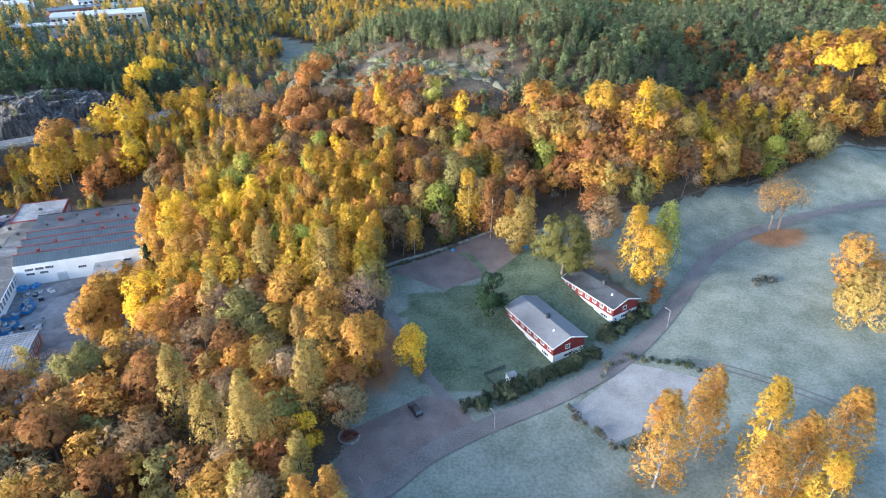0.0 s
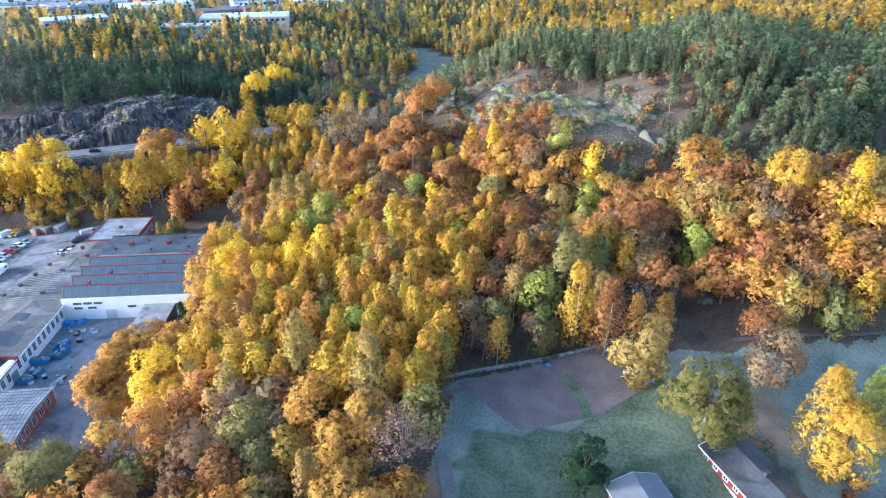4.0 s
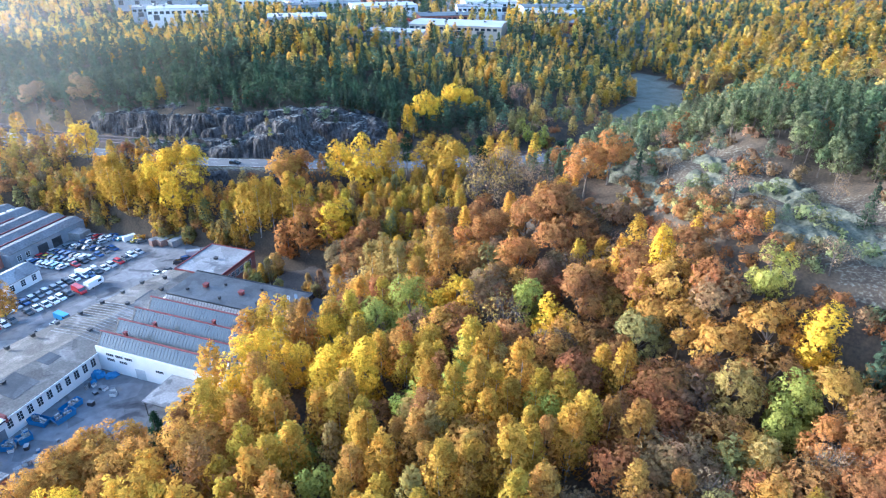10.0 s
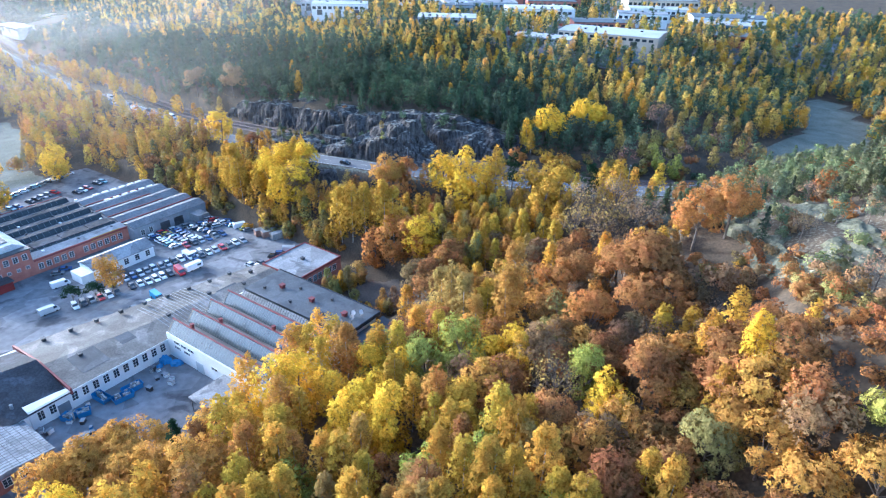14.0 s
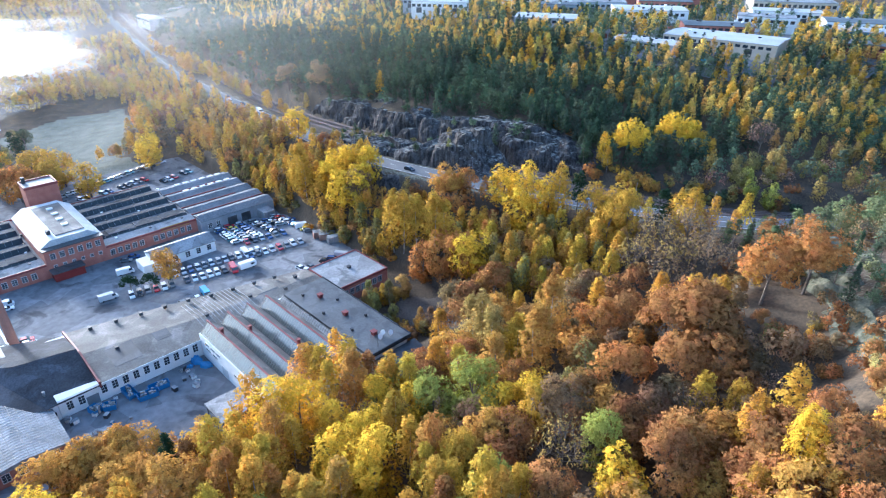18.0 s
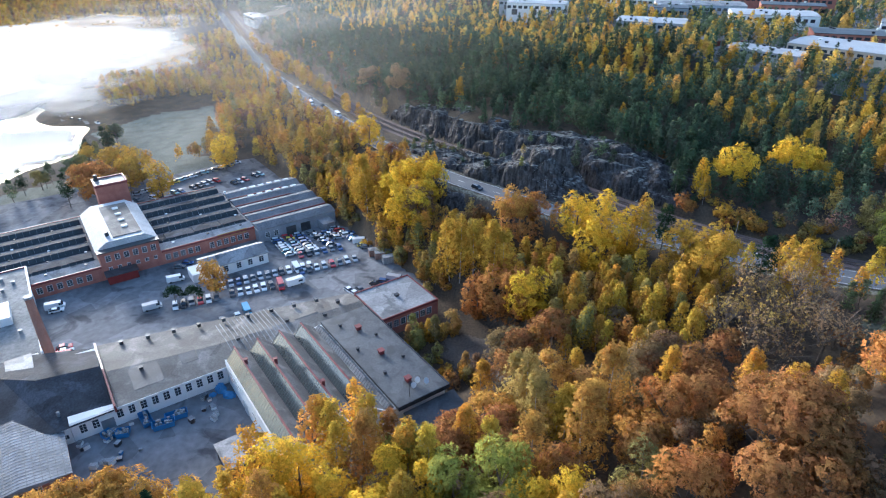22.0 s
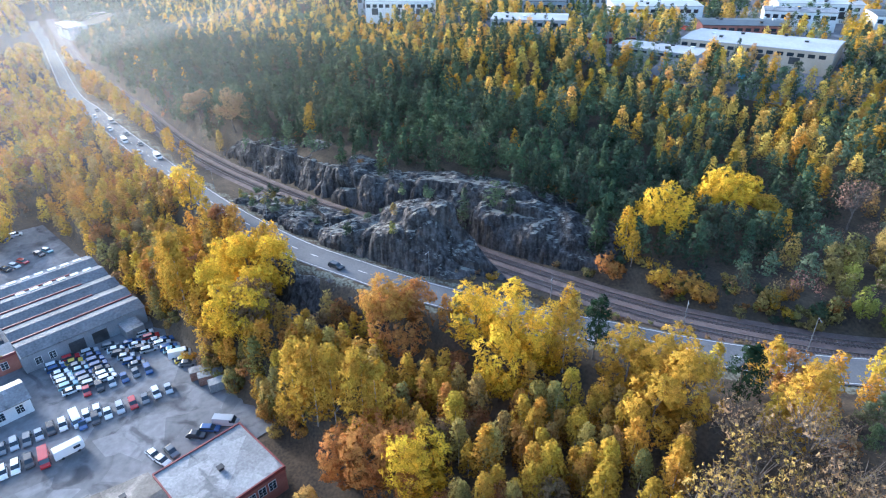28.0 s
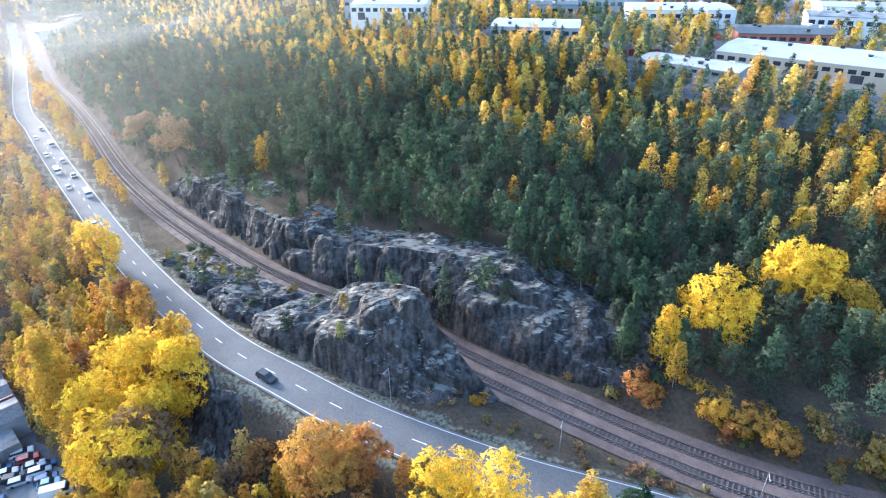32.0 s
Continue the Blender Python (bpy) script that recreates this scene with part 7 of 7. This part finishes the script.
for x, y in ((12, 96), (61, 131), (90, 172), (-14, 79)):
    lamp_post(x, y, 6.0, 120)
for x, side in ((-176, 6), (-150, 6.5), (-128, 6.5), (-207, 6), (-240, 6), (-280, 6), (-110, 6.5)):
    y, z = by_x(ROAD, x)
    n = normal_at(ROAD, x)
    lamp_post(x + n[0] * side, y + n[1] * side, 8.0, math.degrees(math.atan2(-n[1], -n[0])), z - 0.2)


# ---- garden court behind the houses ----
STONE = surface("wall_stone", (0.14, 0.14, 0.125), (0.34, 0.34, 0.31), 0.9, 0.8, 5, 0.4, tint=0.18)
GRASS = surface("court_grass", (0.06, 0.085, 0.04), (0.17, 0.20, 0.125), 0.95, 0.3, 2.5, 0.4)


def garden_wall():
    """A low dry-stone wall: two courses of rough blocks along a bent line."""
    ob = thing("garden_wall", Matrix(), "low frosted dry-stone wall behind the gravel court", "wall")
    line = curve([(-22, 158.4, 0), (-11, 164.5, 0), (-1, 169.2, 0), (9, 173.6, 0), (19, 177.6, 0)], 0.9)
    r = random.Random(41)
    blocks = []
    for k in range(6):
        bm = boxes((-0.46, 0.46, -0.3, 0.3, 0, 0.44))
        for v in bm.verts:
            v.co += Vector((r.uniform(-0.06, 0.06), r.uniform(-0.06, 0.06), r.uniform(-0.05, 0.05)))
        bmesh.ops.bevel(bm, geom=bm.edges[:], offset=0.05, segments=1, affect="EDGES")
        me = bpy.data.meshes.new("stone")
        bm.to_mesh(me)
        bm.free()
        me.materials.append(STONE)
        blocks.append(me)
    for i, (p, q) in enumerate(zip(line[:-1], line[1:])):
        g = ground_at(p[0], p[1])
        for c in (0, 1):
            w = 0.5 if c else 0.0
            st = new("stone", blocks[r.randrange(6)])
            st.parent = ob
            st.matrix_basis = pose(p[0] + (q[0] - p[0]) * w, p[1] + (q[1] - p[1]) * w, g - 0.05 + 0.43 * c, 0, 0, math.degrees(math.atan2(q[1] - p[1], q[0] - p[0])) + r.uniform(-4, 4))


garden_wall()


def strip(name, points, half, lift, material, label, category):
    line = np.array([(x, y, ground_at(x, y)) for x, y, _ in curve([(a, b, 0) for a, b in points], 1.5)])
    return tagged(ribbon(name, line, -half, half, lift, material), label, category, kind="structure")


strip("court_path", [(-22, 143), (-20.5, 149), (-17.5, 154.5), (-11.5, 158.5), (-4, 162)], 0.7, 0.14, BROWN_GRAVEL, "narrow brown path round the lawn", "path")
strip("grass_strip", [(9, 168.5), (12.5, 164), (15, 158), (16.5, 152)], 1.7, 0.15, GRASS, "green grass strip across the gravel court", "grass")
strip("wheel_track", [(60, 118), (72, 112), (84, 104), (98, 92), (110, 78)], 0.35, 0.06, GRAVEL, "worn wheel track through frosted grass", "path")
strip("wheel_track", [(61.5, 119.5), (73.5, 113.5), (85.5, 105.5), (99.5, 93.5), (111.5, 79.5)], 0.3, 0.06, GRAVEL, "worn wheel track through frosted grass", "path")
strip("field_path", [(48, 185.5), (69, 190.5), (95, 201), (113, 211.5), (138, 228), (205, 252)], 0.9, 0.08, BROWN_GRAVEL, "leaf-strewn footpath along the wood's edge", "path")


def flower_bed(x, y, radius):
    g = ground_at(x, y) + 0.1
    ob = thing("flower_bed", pose(x, y, g), "round stone-edged bed of red-leaved shrubs", "flower bed")
    me = None
    n = 22
    for i in range(n):
        a = 360 * i / n
        if me is None:
            edge = part("edging_stone", boxes((-0.3, 0.3, -0.18, 0.18, 0, 0.3)), STONE, ob)
            me = edge.data
        else:
            edge = new("edging_stone", me)
            edge.parent = ob
        edge.matrix_basis = pose(radius * math.cos(radians(a)), radius * math.sin(radians(a)), 0, 0, 0, a + 90)
    part("soil", tube(bmesh.new(), 0, 0, -0.2, 0.16, radius - 0.2, radius - 0.2, 20), BROWN_GRAVEL, ob)
    for i in range(9):
        a, d = i * 2.4, radius * 0.75 * math.sqrt((i + 0.5) / 9)
        tree("bush", x + d * math.cos(a), y + d * math.sin(a), hedge_rng.uniform(0.4, 0.6), tinted((0.26, 0.11, 0.08), hedge_rng), g + 0.15)


flower_bed(-19, 96.5, 2.2)
tree("bare", 42.5, 195.5, 0.42, (0.33, 0.33, 0.28))
for q in ((5.8, 170, 0.7), (28.3, 166.8, 0.9), (32, 165.5, 0.8)):
    tarp = heap("tarpaulin", "crumpled bright blue tarpaulin over garden goods", 0, 0, q[2], 0.8, BLUE, 3)
    tarp.matrix_world = pose(q[0], q[1], ground_at(q[0], q[1]))


# ---- industrial estate beyond the hill ----
def shed(x, y, length, width, h, turn, wall_mat, roof_mat, label, base=None):
    z = (ground_at(x, y) if base is None else base)
    s = thing("industrial_building", pose(x, y, z, 0, 0, turn), label, "building", "industrial buildings")
    l, w = length / 2, width / 2
    part("wall", boxes((-l, l, -w, w, -5, h)), wall_mat, s)
    part("roof", gable(bmesh.new(), -l, l, -w, w, h, h + 0.7, "x", 0.15, 0.3), roof_mat, s)
    band = part("window_band", boxes((-1.3, 1.3, -0.06, 0.02, 0, h * 0.25)), PANE, s)
    band.matrix_basis = Matrix.Translation((-l + 2, -w, h * 0.55))
    for i in range(1, int(length / 4)):
        more = new("window_band", band.data)
        more.parent, more.matrix_basis = s, Matrix.Translation((-l + 2 + 4 * i, -w, h * 0.55))
    for i in range(max(1, int(length / 14))):
        xx = -l + 6 + 14 * i
        part("loading_door", boxes((xx - 2, xx + 2, -w - 0.09, -w + 0.02, 0.2, h * 0.5)), FELT, s)
    r = random.Random(int(x))
    for _ in range(5):
        vent(s, r.uniform(-l + 3, l - 3), r.uniform(-w + 3, w - 3), h + 0.5, 1.4, 0.9, r.choice([FELT, FRAME, DARK]))


CREAM = surface("cream_wall", (0.46, 0.38, 0.29), (0.56, 0.48, 0.38), 0.8, 0.2, 4, 0.05)
ROOF_WHITE = surface("white_roof", (0.38, 0.38, 0.38), (0.52, 0.52, 0.52), 0.6, 0.08, 1, 0.05)
BLUE_WALL = surface("blue_cladding", (0.06, 0.15, 0.28), (0.10, 0.22, 0.36), 0.6, 0.1, 3, 0.05)
GREY_WALL = surface("grey_cladding", (0.25, 0.28, 0.31), (0.38, 0.41, 0.44), 0.6, 0.1, 3, 0.05)
for q in ((-245, 487, 62, 32, 6.0, 25, CREAM, ROOF_WHITE, "large cream warehouse with a white roof and loading doors", 43.0),
          (-264, 446, 38, 16, 4.2, 20, GREY_WALL, ROOF_WHITE, "low grey-blue shed with a white roof", 42.6),
          (-346, 432, 40, 24, 7.0, 50, GREY_WALL, ROOF_WHITE, "pale blue industrial shed with a light roof", 44.0),
          (-440, 399, 42, 22, 8.0, 56, FRAME, ROOF_WHITE, "white office building with window bands", 44.5),
          (-344, 520, 50, 30, 8.0, 56, FRAME, ROOF_WHITE, "white industrial hall with window bands", 44.0),
          (-283, 521, 42, 24, 6.0, 52, BRICK, FELT, "brown brick workshop with a dark roof", 43.0),
          (-286, 572, 36, 20, 8.0, 40, FRAME, FELT_LIGHT, "white workshop with a grey roof", 43.0),
          (-402, 508, 60, 28, 8.0, 60, GREY_WALL, FELT_LIGHT, "grey industrial hall with a light roof", 44.0),
          (-330, 655, 60, 30, 9.0, 50, CREAM, FELT_LIGHT, "pale industrial hall far across the estate", 44.0),
          (-552, 446, 62, 28, 8.0, 40, GREY_WALL, ROOF_WHITE, "grey hall with a white roof", 44.0),
          (-446, 496, 60, 28, 8.0, 45, FRAME, FELT, "white hall with a dark roof", 44.0),
          (-420, 600, 70, 32, 9.0, 48, BRICK, ROOF_WHITE, "red brick hall with a pale roof", 44.0),
          (-530, 560, 70, 32, 9.0, 48, FRAME, ROOF_WHITE, "long white hall far across the estate", 44.0),
          (-240, 610, 50, 26, 8.0, 42, FRAME, FELT, "white hall with a dark roof", 43.0),
          (-500, 650, 60, 30, 9.0, 40, GREY_WALL, ROOF_WHITE, "grey hall with a white roof", 44.0),
          (-205, 545, 34, 18, 5.0, 30, BRICK, FELT_LIGHT, "low brick workshop with a grey roof", 43.0),
          (-222, 580, 30, 22, 7.0, 35, BLUE_WALL, ROOF_WHITE, "blue-clad hall with a pale roof", 43.0),
          (-385, 470, 26, 18, 9.0, 55, GREY_WALL, FELT, "tall grey store with a dark roof", 44.0),
          (-300, 610, 46, 22, 8.0, 45, FRAME, ROOF_WHITE, "white hall with a pale roof", 43.0),
          (-480, 405, 34, 18, 7.0, 52, GREY_WALL, FELT_LIGHT, "grey workshop with a light roof", 43.0),
          (-370, 560, 40, 20, 9.0, 52, BRICK, FELT, "red brick hall with a dark roof", 44.0),
          (-620, 520, 60, 28, 9.0, 40, FRAME, ROOF_WHITE, "long white hall far across the estate", 44.0)):
    shed(*q)
for i, (x, y) in enumerate(((-236, 434), (-228, 440), (-222, 446), (-216, 452), (-300, 500), (-310, 480), (-296, 470), (-330, 470), (-360, 480), (-365, 455), (-320, 450), (-390, 450), (-305, 540))):
    car(["van", "car", "van", "estate"][i % 4], ["white", "white", "sky", "silver", "red"][i % 5], pose(x, y, ground_at(x, y) + 0.35, 0, 0, 130 + 7 * i), "vehicles on the estate")
for i in range(6):
    ob = thing("container", pose(-318 + 6.5 * i * 0.7, 431 + 5 * i, ground_at(-318 + 4.5 * i, 431 + 5 * i) + 0.3, 0, 0, 50), "red steel freight container in a row", "container", "freight containers")
    part("body", boxes((-3, 3, -1.25, 1.25, 0, 2.5)), RED_TRIM, ob)
    part("roof", boxes((-3.05, 3.05, -1.3, 1.3, 2.5, 2.6)), RED_TRIM, ob)
shed(-742, 205, 40, 16, 6, 15, GREY_WALL, ROOF_WHITE, "low grey hall beside the road by the lake", 8.0)

shore_rng = random.Random(9)
for x, y, _ in curve([(-255, 62, 0), (-285, 74, 0), (-305, 86, 0), (-330, 106, 0), (-352, 110, 0), (-384, 114, 0)], 5.0):
    tree(shore_rng.choice(["pine", "oak", "maple"]), x + shore_rng.uniform(-4, 4), y + shore_rng.uniform(-4, 4), shore_rng.uniform(0.6, 0.95), tinted(shore_rng.choice([(0.12, 0.15, 0.08), OLIVE, GOLD, OCHRE, DEEP]), shore_rng))
for x, y, k, s, c in ((-232, 76, "oak", 0.8, ORANGE), (-240, 70, "oak", 0.7, AMBER), (-300, 112, "maple", 0.6, GOLD), (-306, 120, "maple", 0.6, GOLD), (-312, 108, "maple", 0.7, OCHRE),
                      (-345, 118, "bush", 1.6, DEEP), (-352, 124, "bush", 1.5, DEEP), (-338, 124, "bush", 1.4, OLIVE)):
    tree(k, x, y, s, c)


# ---- lake mist and jetties ----
def mist_material():
    m = bpy.data.materials.new("mist")
    m.use_nodes = True
    nt = m.node_tree
    n, l = nt.nodes, nt.links
    n.remove(n["Principled BSDF"])
    geo = n.new("ShaderNodeNewGeometry")
    tex = n.new("ShaderNodeTexNoise")
    tex.inputs["Scale"].default_value, tex.inputs["Detail"].default_value = 0.016, 6
    l.new(geo.outputs["Position"], tex.inputs["Vector"])
    at = n.new("ShaderNodeAttribute")
    at.attribute_name = "thick"
    mul = n.new("ShaderNodeMath")
    mul.operation = "MULTIPLY_ADD"
    mul.inputs[1].default_value = 1.5
    l.new(tex.outputs[0], mul.inputs[0])
    sub = n.new("ShaderNodeMath")
    sub.operation, sub.inputs[1].default_value = "SUBTRACT", 1.35
    l.new(at.outputs["Fac"], sub.inputs[0]), l.new(sub.outputs[0], mul.inputs[2])
    cut = n.new("ShaderNodeMapRange")
    cut.inputs[1].default_value, cut.inputs[2].default_value, cut.inputs[4].default_value = 0.0, 1.0, 0.95
    l.new(mul.outputs[0], cut.inputs[0])
    d, t, tr, add, mix = n.new("ShaderNodeBsdfDiffuse"), n.new("ShaderNodeBsdfTranslucent"), n.new("ShaderNodeBsdfTransparent"), n.new("ShaderNodeMixShader"), n.new("ShaderNodeMixShader")
    d.inputs[0].default_value = t.inputs[0].default_value = (0.98, 0.98, 0.98, 1)
    add.inputs[0].default_value = 0.5
    l.new(d.outputs[0], add.inputs[1]), l.new(t.outputs[0], add.inputs[2])
    l.new(cut.outputs[0], mix.inputs[0]), l.new(tr.outputs[0], mix.inputs[1]), l.new(add.outputs[0], mix.inputs[2])
    l.new(mix.outputs[0], n["Material Output"].inputs[0])
    return m


def mist():
    mat = mist_material()
    x, y = np.meshgrid(np.linspace(-900, -290, 80), np.linspace(-300, 210, 70))
    deep = -land(x, y)
    for i, z in enumerate((-5.6, 3.0, 12.0)):
        r = np.hypot((x + 620) / 175, (y - 25) / 112) + 0.14 * waves(x - 30 * i, y, 31)
        # lowest sheet spans all the water, painting its white reflection of the sky
        thick = 1.75 * smooth(deep, 6.7, 7.6) if i == 0 else 1.55 - 0.06 * i - 1.1 * np.clip(r - 0.45, 0, 2)
        ob = grid_mesh("mist_and_lake_sheen", x, y, np.full(x.shape, z) + (0.2 if i == 0 else 2.5) * waves(x + 40 * i, y, 23), mat, thick > 0.25)
        at = ob.data.attributes.new("thick", "FLOAT", "POINT")
        at.data.foreach_set("value", thick.ravel().astype(np.float32))
        # normals lean to the sun, so the flat mist sheets shade as brightly lit
        sunward = Vector((sx * 0.8, sy * 0.8, 0.6)).normalized()
        ob.data.normals_split_custom_set_from_vertices([tuple(sunward + 0.25 * noise.noise_vector(v.co * 0.02)) for v in ob.data.vertices])
        tagged(ob, "white morning mist over the lake, its lowest sheet painting the water's bright sheen", "mist", kind="stuff")


mist()


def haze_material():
    """A see-through white that paints morning haze: mostly clear, thicker where its sheet says so."""
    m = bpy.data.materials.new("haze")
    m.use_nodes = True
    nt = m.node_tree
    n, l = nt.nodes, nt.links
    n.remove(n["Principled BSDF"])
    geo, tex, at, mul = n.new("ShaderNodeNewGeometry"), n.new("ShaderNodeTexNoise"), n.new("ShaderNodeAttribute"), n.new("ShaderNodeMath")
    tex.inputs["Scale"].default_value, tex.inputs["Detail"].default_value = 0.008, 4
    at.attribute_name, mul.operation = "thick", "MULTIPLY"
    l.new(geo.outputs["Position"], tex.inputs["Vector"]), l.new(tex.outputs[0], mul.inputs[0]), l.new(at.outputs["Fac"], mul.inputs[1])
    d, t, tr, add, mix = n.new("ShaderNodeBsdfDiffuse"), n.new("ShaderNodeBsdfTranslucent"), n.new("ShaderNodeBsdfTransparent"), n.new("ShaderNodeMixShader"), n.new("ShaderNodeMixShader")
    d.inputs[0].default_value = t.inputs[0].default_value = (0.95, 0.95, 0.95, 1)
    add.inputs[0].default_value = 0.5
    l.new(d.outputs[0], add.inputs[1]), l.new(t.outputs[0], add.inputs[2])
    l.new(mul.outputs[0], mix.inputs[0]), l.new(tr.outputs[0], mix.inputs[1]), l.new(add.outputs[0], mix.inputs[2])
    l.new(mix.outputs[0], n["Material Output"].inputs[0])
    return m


def haze():
    """One pale sheet painting sunlit haze from the lake over road valley and wooded hill."""
    mat = haze_material()
    x, y = np.meshgrid(np.linspace(-1150, -180, 60), np.linspace(-60, 640, 44))
    base = np.maximum(land(x, y), 0)
    for k in range(4):
        base = (base + np.roll(base, 1, 0) + np.roll(base, -1, 0) + np.roll(base, 1, 1) + np.roll(base, -1, 1)) / 5
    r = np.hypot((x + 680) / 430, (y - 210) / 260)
    # white sheet added to pale the woods beyond, as bright haze would
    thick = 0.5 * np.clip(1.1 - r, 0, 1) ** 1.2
    ob = grid_mesh("painted_haze", x, y, base + 24, mat, thick > 0.004)
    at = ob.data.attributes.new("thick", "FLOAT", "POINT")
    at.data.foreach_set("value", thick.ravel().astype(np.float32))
    # normals turned to the sun keep the whole sheet bright
    sunward = Vector((sx * 0.8, sy * 0.8, 0.6)).normalized()
    ob.data.normals_split_custom_set_from_vertices([tuple(sunward)] * len(ob.data.vertices))
    tagged(ob, "thin white sheet painting bright morning haze over the wooded valley", "haze", kind="stuff")


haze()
PLANK = surface("grey_planks", (0.16, 0.15, 0.14), (0.3, 0.28, 0.26), 0.85, 0.6, 5, 0.3)
for x, y, l, turn in ((-446, 72, 20, 15), (-432, 88, 16, 20), (-470, 80, 22, 10)):
    ob = thing("jetty", pose(x, y, -6.0, 0, 0, turn), "grey timber jetty on the lake shore", "jetty", "jetties")
    part("deck", boxes(*[(-l / 2 + 0.5 * i, -l / 2 + 0.5 * i + 0.45, -1.1, 1.1, 0, 0.1) for i in range(int(l * 2))]), PLANK, ob)
    for i in range(4):
        for s in (-1, 1):
            part("pile", tube(bmesh.new(), -l / 2 + 1 + i * (l - 2) / 3, s, -3, 0.5, 0.12, 0.12, 6), PLANK, ob)
for x, y, turn in ((-408, 41, 10), (-440, 79, 60), (-436, 84, 60), (-426, 96, 30)):
    ob = thing("boat", pose(x, y, -6.5, 0, 0, turn), "small white motor boat on the lake", "boat", "boats")
    bm = prism(bmesh.new(), [(-2.6, -0.9), (1.2, -1.0), (3.2, 0), (1.2, 1.0), (-2.6, 0.9)], "z", -0.3, 0.7)
    part("hull", bm, FRAME, ob)
    part("cabin", boxes((-0.8, 1.0, -0.65, 0.65, 0.7, 1.5)), PANE, ob)
